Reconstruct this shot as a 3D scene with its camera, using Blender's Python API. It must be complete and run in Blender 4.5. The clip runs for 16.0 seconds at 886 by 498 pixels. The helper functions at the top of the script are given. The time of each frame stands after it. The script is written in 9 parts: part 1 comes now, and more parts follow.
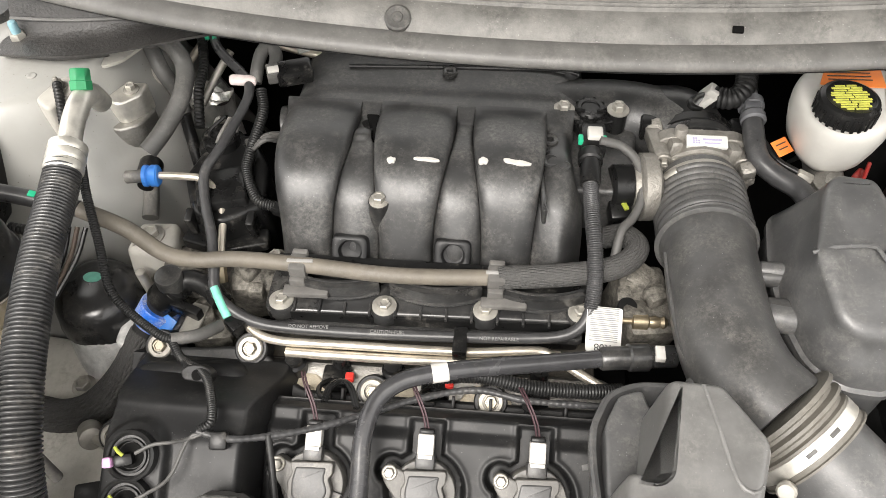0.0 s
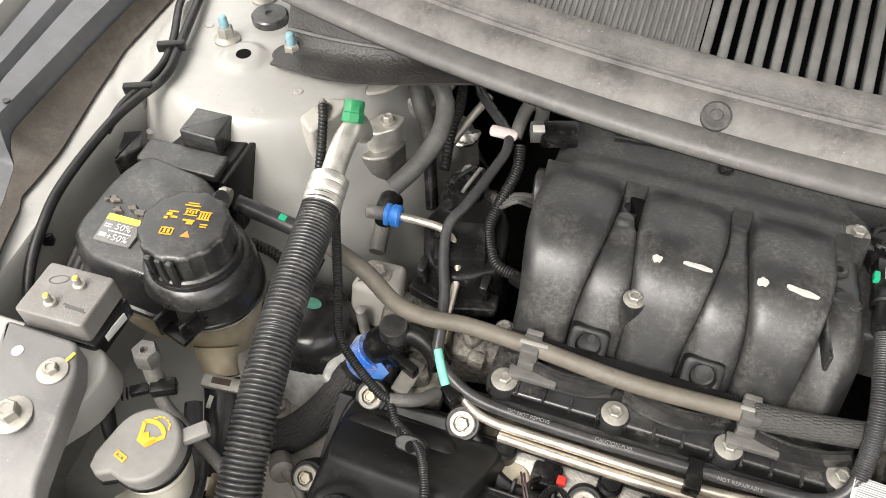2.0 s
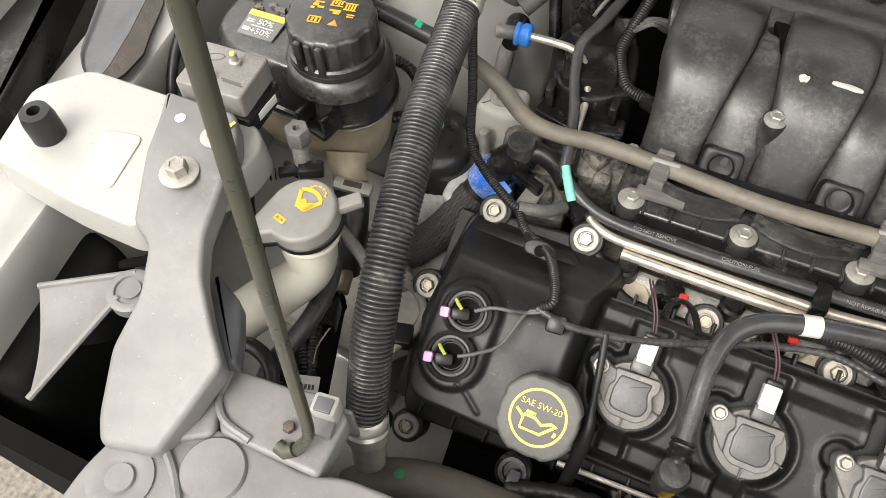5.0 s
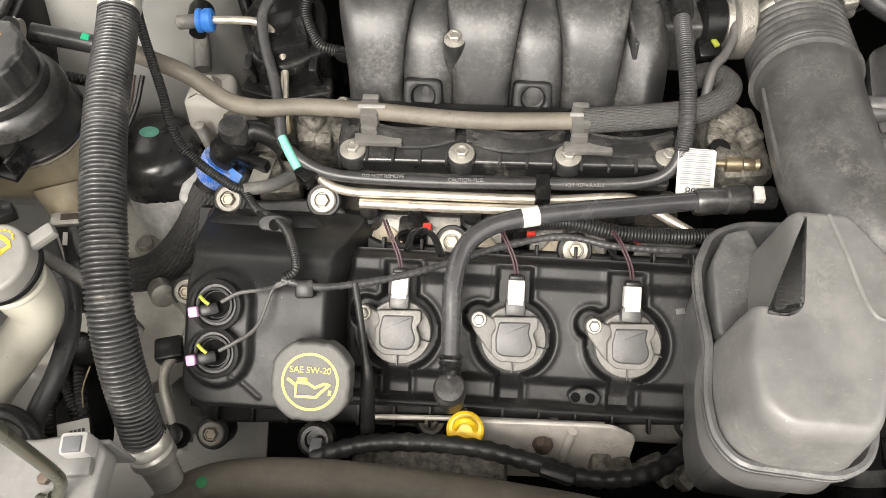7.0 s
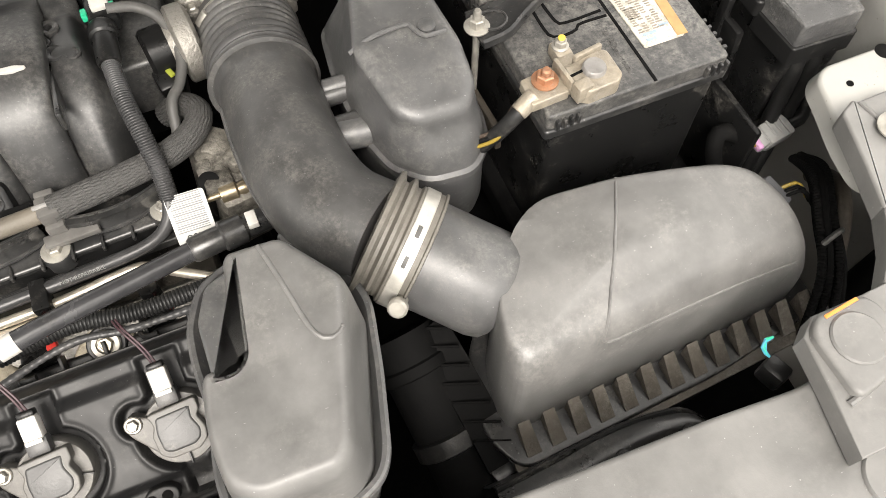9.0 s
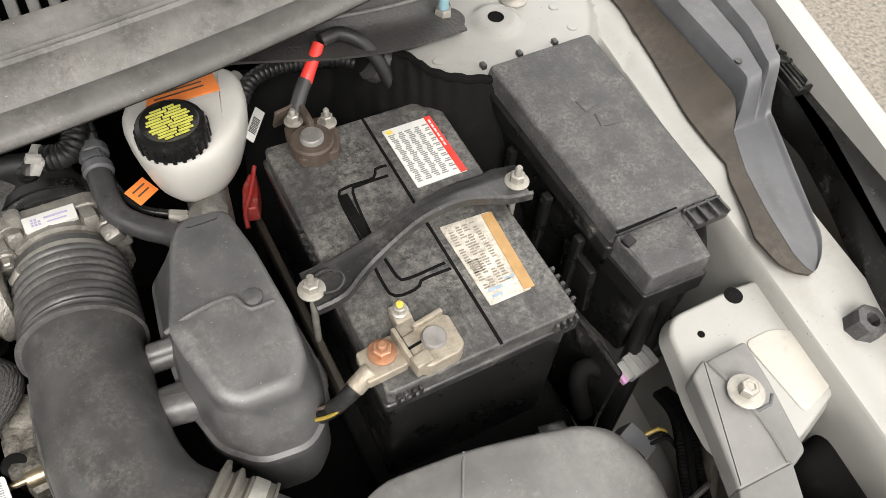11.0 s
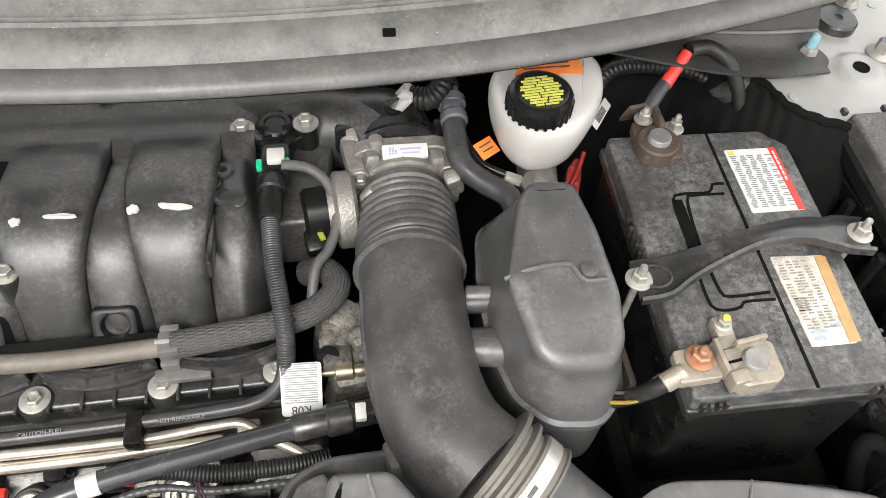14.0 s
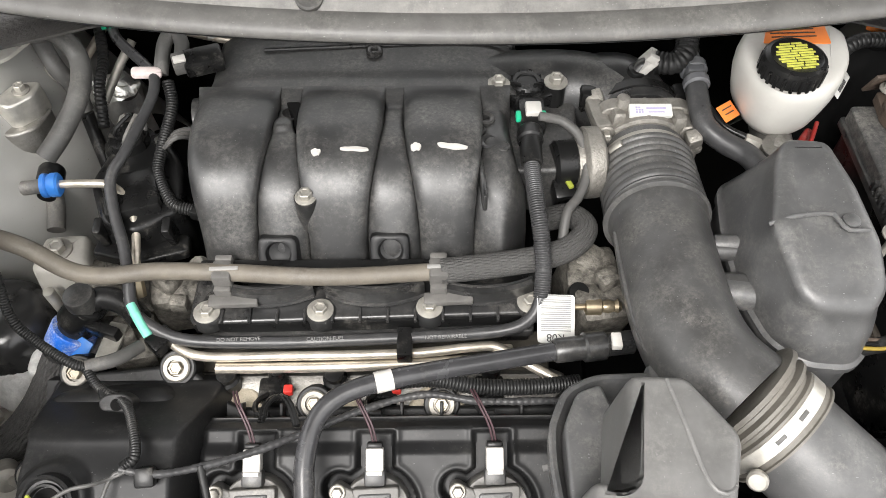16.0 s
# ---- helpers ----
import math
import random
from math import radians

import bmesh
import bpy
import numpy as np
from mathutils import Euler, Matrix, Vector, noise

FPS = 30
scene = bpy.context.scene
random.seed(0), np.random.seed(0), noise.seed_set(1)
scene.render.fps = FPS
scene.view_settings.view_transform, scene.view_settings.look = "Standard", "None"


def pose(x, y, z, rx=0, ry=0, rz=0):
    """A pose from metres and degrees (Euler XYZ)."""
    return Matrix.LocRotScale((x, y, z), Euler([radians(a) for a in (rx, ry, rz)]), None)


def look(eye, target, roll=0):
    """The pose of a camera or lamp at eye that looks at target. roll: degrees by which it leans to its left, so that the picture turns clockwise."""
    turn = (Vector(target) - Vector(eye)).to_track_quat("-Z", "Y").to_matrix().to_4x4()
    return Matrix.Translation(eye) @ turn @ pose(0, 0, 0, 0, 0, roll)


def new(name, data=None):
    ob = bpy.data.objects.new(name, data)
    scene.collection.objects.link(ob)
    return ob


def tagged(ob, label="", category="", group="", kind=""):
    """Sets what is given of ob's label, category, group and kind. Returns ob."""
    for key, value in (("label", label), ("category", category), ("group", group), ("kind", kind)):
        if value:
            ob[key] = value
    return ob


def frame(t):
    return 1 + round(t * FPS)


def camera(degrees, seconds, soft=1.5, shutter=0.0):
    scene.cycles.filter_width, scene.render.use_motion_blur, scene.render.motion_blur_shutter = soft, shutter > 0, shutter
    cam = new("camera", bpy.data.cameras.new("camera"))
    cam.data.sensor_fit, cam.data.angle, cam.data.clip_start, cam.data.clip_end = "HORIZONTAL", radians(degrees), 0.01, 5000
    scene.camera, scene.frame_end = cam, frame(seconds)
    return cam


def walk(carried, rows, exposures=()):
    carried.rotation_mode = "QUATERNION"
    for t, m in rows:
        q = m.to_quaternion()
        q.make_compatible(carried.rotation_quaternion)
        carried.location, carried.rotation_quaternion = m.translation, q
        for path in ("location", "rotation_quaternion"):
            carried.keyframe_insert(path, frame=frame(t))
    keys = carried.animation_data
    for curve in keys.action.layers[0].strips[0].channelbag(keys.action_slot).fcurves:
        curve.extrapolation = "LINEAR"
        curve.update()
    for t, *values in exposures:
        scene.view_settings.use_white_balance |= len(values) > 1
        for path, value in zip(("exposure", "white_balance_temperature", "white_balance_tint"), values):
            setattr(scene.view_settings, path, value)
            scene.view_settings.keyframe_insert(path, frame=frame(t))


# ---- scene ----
cam = camera(59.4, 16.0, soft=0.5)
PATH = [
    (0, (0.049, -0.337, 1.604), (-0.072, 0.903, 0.039), -0.8),
    (0.5, (0.05, -0.32, 1.613), (-0.237, 0.91, 0.062), -1.3),
    (1, (0.025, -0.289, 1.599), (-0.352, 0.91, 0.043), -1.3),
    (1.5, (-0.045, -0.274, 1.6), (-0.458, 0.905, 0.039), -1.2),
    (2, (-0.102, -0.257, 1.602), (-0.543, 0.925, 0.051), -0.2),
    (2.5, (-0.135, -0.255, 1.603), (-0.611, 0.929, 0.063), 0.8),
    (3, (-0.149, -0.274, 1.594), (-0.659, 0.883, 0.044), 0.8),
    (3.5, (-0.147, -0.304, 1.57), (-0.672, 0.8, -0.013), 0.5),
    (3.7, (-0.146, -0.32, 1.564), (-0.673, 0.764, -0.032), 0.6),
    (5.8, (-0.126, -0.376, 1.544), (-0.588, 0.552, -0.166), -6.7),
    (6, (-0.108, -0.378, 1.544), (-0.519, 0.567, -0.171), -6.9),
    (6.5, (-0.084, -0.371, 1.547), (-0.304, 0.619, -0.177), -3.0),
    (7, (-0.031, -0.359, 1.546), (-0.151, 0.647, -0.179), -2.8),
    (7.5, (0.038, -0.338, 1.545), (0.022, 0.662, -0.187), -3.6),
    (8, (0.112, -0.323, 1.539), (0.22, 0.646, -0.207), -3.3),
    (8.5, (0.183, -0.314, 1.531), (0.437, 0.602, -0.228), -1.4),
    (9, (0.251, -0.311, 1.531), (0.625, 0.557, -0.231), 0.2),
    (9.5, (0.307, -0.306, 1.531), (0.782, 0.541, -0.217), 2.1),
    (10, (0.333, -0.286, 1.541), (0.917, 0.589, -0.16), 5.2),
    (10.2, (0.342, -0.27, 1.549), (0.949, 0.621, -0.136), 6.0),
    (12.3, (0.437, -0.151, 1.573), (1.04, 0.981, 0.039), 6.8),
    (12.5, (0.421, -0.153, 1.567), (1.001, 0.988, 0.031), 7.1),
    (13, (0.366, -0.166, 1.557), (0.848, 0.986, -0.005), 7.2),
    (13.5, (0.292, -0.184, 1.556), (0.646, 0.97, -0.039), 6.5),
    (14, (0.23, -0.2, 1.558), (0.475, 0.96, -0.053), 5.5),
    (14.5, (0.174, -0.216, 1.564), (0.326, 0.953, -0.052), 4.0),
    (15, (0.121, -0.228, 1.569), (0.205, 0.961, -0.037), 2.4),
    (15.5, (0.084, -0.238, 1.573), (0.124, 0.941, -0.042), 0.9),
    (16, (0.057, -0.28, 1.569), (0.071, 0.907, -0.04), 0.1),
]
EXPOSURE = [(0, 2.06, 6550, 10), (1, 2.06, 6550, 10), (3, 1.89, 6550, 10), (5.8, 1.88, 6550, 10), (7, 2.20, 6750, 10), (8.5, 2.16, 6750, 10), (9.5, 1.98, 6650, 10), (10.2, 1.90, 6600, 10),
            (12.3, 1.58, 6350, 10), (13, 1.66, 6250, 10), (13.5, 1.84, 6275, 10), (14, 1.94, 6300, 10), (16, 2.04, 6350, 10)]
walk(cam, [(t, look(eye, target, roll)) for t, eye, target, roll in PATH], EXPOSURE)

# ---- world, sun, exposure ----
world = bpy.data.worlds.new("sky")
scene.world = world
world.use_nodes = True
_n = world.node_tree.nodes
_sky = _n.new("ShaderNodeTexSky")
_sky.sky_type, _sky.sun_disc = "NISHITA", False
_sky.sun_elevation, _sky.sun_rotation = radians(55), radians(200)
_sky.dust_density, _sky.air_density = 4.0, 1.0
_mix = _n.new("ShaderNodeMixRGB")
_mix.inputs[0].default_value = 0.75
_mix.inputs[2].default_value = (10.2, 9.8, 9.1, 1)
world.node_tree.links.new(_sky.outputs[0], _mix.inputs[1])
# overcast dome: the zenith about three times as bright as the horizon
_co, _xyz, _ramp, _dome = _n.new("ShaderNodeTexCoord"), _n.new("ShaderNodeSeparateXYZ"), _n.new("ShaderNodeMapRange"), _n.new("ShaderNodeVectorMath")
_ramp.inputs["To Min"].default_value, _ramp.inputs["To Max"].default_value = 0.80, 1.08
_dome.operation = "SCALE"
for a, b in ((_co.outputs["Generated"], _xyz.inputs[0]), (_xyz.outputs[2], _ramp.inputs["Value"]), (_mix.outputs[0], _dome.inputs[0]), (_ramp.outputs[0], _dome.inputs["Scale"]), (_dome.outputs[0], _n["Background"].inputs[0])):
    world.node_tree.links.new(a, b)
_n["Background"].inputs[1].default_value = 0.092
_sun = bpy.data.lights.new("sun", "SUN")
_sun.energy, _sun.angle, _sun.color = 1.15, radians(30), (1.0, 0.97, 0.93)
sun = new("sun", _sun)
sun.matrix_world = look((-1.5, -4, 6), (0, 0, 0.9))

# ---- materials ----
def material(name, colour, rough=0.5, metal=0.0, vary=0.25, scale=40.0, bump=0.15, dust=0.0, dust_colour=(0.30, 0.27, 0.22),
             fine=400.0, spec=0.5, coat=0.0, speck=0.0, alpha=0.0, grit=None):
    """Plain surface with variation at two scales, fine relief, and dust in patches of its own."""
    grey = sum(dust_colour) / 3
    dust_colour = tuple(0.55 * c + 0.45 * grey for c in dust_colour)
    m = bpy.data.materials.new(name)
    m.use_nodes = True
    nt = m.node_tree
    b = nt.nodes["Principled BSDF"]
    add, link = nt.nodes.new, nt.links.new
    co = add("ShaderNodeTexCoord")
    rnd = add("ShaderNodeObjectInfo")
    shift = add("ShaderNodeVectorMath")
    shift.operation = "MULTIPLY_ADD"
    comb = add("ShaderNodeCombineXYZ")
    link(rnd.outputs["Random"], comb.inputs[0]), link(rnd.outputs["Random"], comb.inputs[1])
    shift.inputs[1].default_value = (7, 13, 5)
    link(comb.outputs[0], shift.inputs[0]), link(co.outputs["Object"], shift.inputs[2])

    def grain(sc, detail=5.0, rg=0.6):
        t = add("ShaderNodeTexNoise")
        t.inputs["Scale"].default_value, t.inputs["Detail"].default_value, t.inputs["Roughness"].default_value = sc, detail, rg
        link(shift.outputs[0], t.inputs["Vector"])
        return t.outputs["Fac"]

    def ramp(src, a, bb):
        r = add("ShaderNodeMapRange")
        r.inputs["From Min"].default_value, r.inputs["From Max"].default_value = a, bb
        link(src, r.inputs["Value"])
        return r.outputs["Result"]

    def mixer(fac, c1, c2):
        x = add("ShaderNodeMixRGB")
        for n, v in ((0, fac), (1, c1), (2, c2)):
            if hasattr(v, "is_linked"):
                link(v, x.inputs[n])
            else:
                x.inputs[n].default_value = v if n == 0 else (*v, 1)
        return x.outputs[0]

    big, small = grain(scale), grain(fine, 3.0)
    lo = tuple(c * (1 - vary) for c in colour)
    hi = tuple(min(1, c * (1 + vary)) for c in colour)
    col = mixer(ramp(big, 0.3, 0.7), lo, hi)
    rough_src = ramp(big, 0.2, 0.8)
    if dust:
        d = ramp(grain(scale * 0.6, 9.0, 0.75), 0.58 - 0.26 * dust, 0.78 - 0.22 * dust)
        scuff = ramp(grain(scale * 7, 7.0, 0.75), 0.40, 0.62)
        both = add("ShaderNodeMath")
        both.operation = "MULTIPLY"
        link(d, both.inputs[0]), link(scuff, both.inputs[1])
        mul = add("ShaderNodeMath")
        mul.operation = "MULTIPLY"
        link(both.outputs[0], mul.inputs[0])
        mul.inputs[1].default_value = min(1.0, 0.62 + dust * 0.6)
        col = mixer(mul.outputs[0], col, dust_colour)
    if speck:
        tone = grit or tuple(min(0.42, c * 1.5 + 0.075) for c in colour)
        # grit: small dots of uneven size; lint: short strokes in two directions
        for sc, share, radius, stretch, turn in ((330, 0.10, 0.24, (1, 1, 1), 0.0), (150, 0.075, 0.21, (1, 6, 2), 0.6), (130, 0.05, 0.19, (7, 1, 2), 1.9)):
            mp = add("ShaderNodeMapping")
            mp.inputs["Scale"].default_value, mp.inputs["Rotation"].default_value = stretch, (turn * 0.3, turn * 0.2, turn)
            link(shift.outputs[0], mp.inputs["Vector"])
            v = add("ShaderNodeTexVoronoi")
            v.inputs["Scale"].default_value = sc
            link(mp.outputs[0], v.inputs["Vector"])
            pick = add("ShaderNodeSeparateColor")
            link(v.outputs["Color"], pick.inputs[0])
            size = add("ShaderNodeMapRange")
            size.inputs["From Min"].default_value, size.inputs["From Max"].default_value = 1 - share * speck, 1.0
            size.inputs["To Min"].default_value, size.inputs["To Max"].default_value = 0.0, radius
            link(pick.outputs[0], size.inputs["Value"])
            near = add("ShaderNodeMath")
            near.operation = "LESS_THAN"
            link(v.outputs["Distance"], near.inputs[0]), link(size.outputs["Result"], near.inputs[1])
            veil = add("ShaderNodeMath")
            veil.operation = "MULTIPLY"
            link(near.outputs[0], veil.inputs[0]), link(pick.outputs[1], veil.inputs[1])
            col = mixer(veil.outputs[0], col, tone)
    link(col, b.inputs["Base Color"])
    rr = add("ShaderNodeMapRange")
    rr.inputs["To Min"].default_value, rr.inputs["To Max"].default_value = max(0.05, rough - 0.1), min(1, rough + 0.1)
    link(rough_src, rr.inputs["Value"])
    link(rr.outputs["Result"], b.inputs["Roughness"])
    b.inputs["Metallic"].default_value = metal
    b.inputs["Specular IOR Level"].default_value = spec
    b.inputs["Coat Weight"].default_value = coat
    if alpha:
        b.inputs["Transmission Weight"].default_value = alpha
    if bump:
        bp = add("ShaderNodeBump")
        bp.inputs["Strength"].default_value, bp.inputs["Distance"].default_value = bump, 0.0012
        link(small, bp.inputs["Height"])
        link(bp.outputs["Normal"], b.inputs["Normal"])
    return m


BLACK = material("black_moulded_plastic", (0.0185, 0.0186, 0.0188), 0.32, dust=0.46, scale=26, bump=0.10, speck=1.3, dust_colour=(0.12, 0.11, 0.095), spec=0.65)
MANIF = material("manifold_black_plastic", (0.025, 0.0251, 0.0254), 0.43, dust=0.6, scale=30, bump=0.08, speck=2.0, dust_colour=(0.118, 0.11, 0.097), spec=0.7, vary=0.35)
WASHER = material("dull_zinc_washer", (0.30, 0.285, 0.255), 0.5, metal=0.7, dust=0.5, scale=80, bump=0.2, dust_colour=(0.25, 0.225, 0.175))
ROUGHC = material("rough_oily_casting", (0.16, 0.15, 0.13), 0.6, metal=0.45, vary=0.7, dust=0.6, scale=120, fine=260, bump=1.0, dust_colour=(0.07, 0.06, 0.045))
ALUT = material("pale_cast_throttle", (0.28, 0.266, 0.24), 0.48, metal=0.6, dust=0.6, scale=60, fine=300, bump=1.0, dust_colour=(0.22, 0.20, 0.165))
FUSE = material("textured_fuse_lid", (0.043, 0.043, 0.0433), 0.5, dust=0.6, scale=40, bump=0.9, fine=300, speck=1.8, dust_colour=(0.145, 0.138, 0.122))
RUSTSAND = material("rust_mottled_casting", (0.42, 0.38, 0.31), 0.7, metal=0.1, vary=0.35, dust=0.7, scale=110, bump=0.5, dust_colour=(0.13, 0.085, 0.045))
CAPW = material("grey_washer_cap", (0.15, 0.146, 0.136), 0.5, dust=0.3, scale=24, bump=0.1, dust_colour=(0.21, 0.195, 0.165))
RESV = material("white_reservoir_plastic", (0.47, 0.46, 0.43), 0.4, vary=0.08, scale=20, dust=0.35, bump=0.05, dust_colour=(0.46, 0.36, 0.33))
# Near black with hardly any gloss; deep shade is put into the colour.
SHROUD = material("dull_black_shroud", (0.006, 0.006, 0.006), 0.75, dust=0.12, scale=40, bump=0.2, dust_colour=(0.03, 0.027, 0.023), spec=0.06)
REDD = material("dark_red_plastic", (0.30, 0.025, 0.02), 0.5, vary=0.2, scale=40, bump=0.05, dust=0.3)
BLACKC = material("black_clean_plastic", (0.009, 0.009, 0.009), 0.3, dust=0.08, scale=30, bump=0.12, spec=0.28)
SATIN = material("black_satin_cover", (0.0115, 0.0116, 0.0120), 0.47, dust=0.34, scale=30, bump=0.06, speck=1.2, dust_colour=(0.065, 0.061, 0.054), spec=0.34)
GREY = material("grey_dusty_plastic", (0.074, 0.074, 0.0745), 0.38, dust=0.45, scale=26, bump=0.12, speck=1.9, dust_colour=(0.18, 0.17, 0.152))
DUCTM = material("dark_grey_rubber_duct", (0.052, 0.0515, 0.051), 0.38, dust=0.45, scale=34, bump=0.12, speck=1.9, dust_colour=(0.15, 0.14, 0.12))
COVERG = material("grey_cover_plastic", (0.148, 0.146, 0.141), 0.5, dust=0.3, scale=14, bump=0.12, speck=0.9, dust_colour=(0.215, 0.206, 0.188))
TRIMG = material("blue_grey_trim_plastic", (0.083, 0.085, 0.091), 0.40, dust=0.25, scale=18, bump=0.1, speck=0.4, dust_colour=(0.16, 0.153, 0.142), vary=0.2)
MUD = material("mud_stained_plastic", (0.034, 0.028, 0.021), 0.65, dust=0.7, scale=16, bump=0.4, dust_colour=(0.078, 0.056, 0.034), vary=0.4)
GRAIN = material("grained_black_plastic", (0.0381, 0.0365, 0.035), 0.4, dust=0.3, scale=20, bump=0.9, fine=220, dust_colour=(0.12, 0.108, 0.09))
STUD = material("blue_coated_thread", (0.25, 0.42, 0.48), 0.45, metal=0.3, vary=0.15, scale=90, bump=0.3)
COWLM = material("weathered_cowl_plastic", (0.145, 0.141, 0.132), 0.5, dust=0.6, scale=26, bump=0.3, speck=1.6, dust_colour=(0.235, 0.218, 0.188), vary=0.45)
RUBBER = material("black_rubber", (0.013, 0.013, 0.013), 0.4, dust=0.2, scale=30, bump=0.2, dust_colour=(0.12, 0.11, 0.09), spec=0.36)
SEAL = material("rubber_seal", (0.0737, 0.0722, 0.0691), 0.55, dust=0.35, scale=30, bump=0.2, dust_colour=(0.2, 0.18, 0.15))
HOSEB = material("dusty_brown_hose", (0.12, 0.106, 0.085), 0.6, dust=0.5, scale=25, bump=0.3, dust_colour=(0.17, 0.145, 0.112))
WHITE = material("white_body_paint", (0.305, 0.302, 0.284), 0.35, dust=0.3, scale=12, vary=0.05, bump=0.03, coat=0.2, speck=0.9, grit=(0.12, 0.10, 0.08), dust_colour=(0.25, 0.23, 0.19))
# Lighter than the white paint, to offset shade low in the bay.
WHITED = material("dull_white_shade_lifted", (0.38, 0.365, 0.33), 0.55, dust=0.4, scale=9, vary=0.1, bump=0.08, dust_colour=(0.20, 0.18, 0.145))
ALU = material("cast_aluminium", (0.3, 0.29, 0.27), 0.45, metal=0.75, dust=0.55, scale=35, bump=0.5, dust_colour=(0.17, 0.155, 0.125))
STEEL = material("zinc_steel", (0.36, 0.345, 0.31), 0.5, metal=0.6, dust=0.5, scale=60, bump=0.1, dust_colour=(0.35, 0.32, 0.26))
TUBE = material("nickel_plated_tube", (0.58, 0.53, 0.45), 0.4, metal=0.75, dust=0.1, scale=40, bump=0.08)
BRASS = material("brass", (0.3, 0.25, 0.17), 0.4, metal=0.8, dust=0.3, scale=60)
RUST = material("rusty_steel", (0.075, 0.055, 0.042), 0.65, metal=0.3, dust=0.4, scale=70, bump=0.6, dust_colour=(0.15, 0.11, 0.08))
YELLOW = material("yellow_plastic", (0.85, 0.55, 0.02), 0.4, vary=0.06, scale=40, bump=0.05)
INKY = material("yellow_print", (0.62, 0.47, 0.07), 0.5, vary=0.3, scale=160, bump=0.0)
INKO = material("orange_print", (0.58, 0.30, 0.012), 0.5, vary=0.12, scale=160, bump=0.0)
GREEN = material("green_plastic_cap", (0.02, 0.2, 0.08), 0.4, vary=0.1, scale=60, bump=0.05)
MINT = material("mint_paint", (0.16, 0.5, 0.38), 0.5, vary=0.2, scale=100, bump=0.05)
BLUE = material("blue_clip", (0.04, 0.2, 0.62), 0.4, vary=0.1, scale=60, bump=0.05)
RED = material("red_plastic", (0.62, 0.04, 0.03), 0.4, vary=0.1, scale=60, bump=0.05)
ORANGE = material("orange_sticker", (0.8, 0.22, 0.04), 0.5, vary=0.06, scale=60, bump=0.0)
PINK = material("pink_connector", (0.65, 0.35, 0.6), 0.5, vary=0.1, bump=0.0)
PAPER = material("white_label", (0.55, 0.55, 0.525), 0.5, vary=0.06, scale=50, dust=0.12, bump=0.03)
INK = material("black_print", (0.0375, 0.0375, 0.0375), 0.6, vary=0.1, bump=0.0)
GREYINK = material("grey_print", (0.19, 0.19, 0.185), 0.6, vary=0.1, bump=0.0)
MILK = material("milky_tank_plastic", (0.40, 0.385, 0.325), 0.4, vary=0.1, scale=18, dust=0.35, bump=0.06, speck=0.5, grit=(0.15, 0.12, 0.08), dust_colour=(0.36, 0.32, 0.24))
AMBER = material("stained_tank_plastic", (0.27, 0.225, 0.15), 0.35, vary=0.3, scale=20, dust=0.45, bump=0.1, dust_colour=(0.34, 0.30, 0.22))
# Near black for holes and deep places: shade put into the colour.
DARK = material("recess_shade_black", (0.005, 0.005, 0.005), 0.9, vary=0.3, scale=20, dust=0.2, dust_colour=(0.022, 0.020, 0.017), spec=0.08)
COILG = material("grey_coil_plastic", (0.115, 0.111, 0.104), 0.5, vary=0.15, scale=30, dust=0.5, bump=0.2, dust_colour=(0.27, 0.245, 0.20))
BATT = material("dusty_battery_case", (0.034, 0.034, 0.0342), 0.42, dust=0.9, scale=22, bump=0.25, speck=1.8, dust_colour=(0.175, 0.163, 0.14))
ASPHALT = material("asphalt", (0.135, 0.121, 0.102), 0.9, vary=0.6, scale=70, dust=0.5, fine=200, bump=0.8, speck=1.2, dust_colour=(0.25, 0.21, 0.16))
TAPE = material("white_tape", (0.5, 0.485, 0.455), 0.5, vary=0.08, scale=80, bump=0.1)
OLIVE = material("olive_rod_paint", (0.0438, 0.045, 0.0325), 0.3, vary=0.15, scale=40, bump=0.05)
FOIL = material("foil_shield", (0.7, 0.69, 0.66), 0.35, metal=0.8, vary=0.2, scale=60, bump=1.0, fine=90)


MINTC = material("bright_green_plastic", (0.02, 0.42, 0.22), 0.4, vary=0.1, scale=80, bump=0.0)
WEAVE = material("woven_sheath", (0.05, 0.049, 0.047), 0.6, vary=0.5, scale=700, fine=900, bump=0.8, dust=0.2, dust_colour=(0.15, 0.14, 0.12))
RUBBERG = material("grey_rubber_line", (0.04, 0.04, 0.041), 0.32, dust=0.2, scale=40, bump=0.15, dust_colour=(0.16, 0.15, 0.13), spec=0.36)
HOSEK = material("smooth_black_pipe", (0.036, 0.036, 0.038), 0.24, dust=0.1, scale=40, bump=0.05, dust_colour=(0.16, 0.15, 0.13))
DARKALU = material("dirty_casting", (0.0875, 0.0788, 0.065), 0.7, metal=0.3, dust=0.4, scale=40, bump=0.6, dust_colour=(0.16, 0.13, 0.09))
SANDALU = material("sandy_cast_boss", (0.46, 0.41, 0.32), 0.7, metal=0.2, dust=0.4, scale=60, bump=0.6, dust_colour=(0.2, 0.15, 0.09))
INKG = material("yellow_green_rubber", (0.32, 0.36, 0.05), 0.5, vary=0.1, bump=0.0)
COILD = material("dark_potted_resin", (0.05, 0.05, 0.05), 0.4, vary=0.2, scale=40, dust=0.25, bump=0.15, dust_colour=(0.2, 0.18, 0.15))
BRASSY = material("yellow_zinc_bolt", (0.36, 0.32, 0.245), 0.4, metal=0.6, dust=0.5, scale=90, bump=0.1, dust_colour=(0.24, 0.215, 0.17))
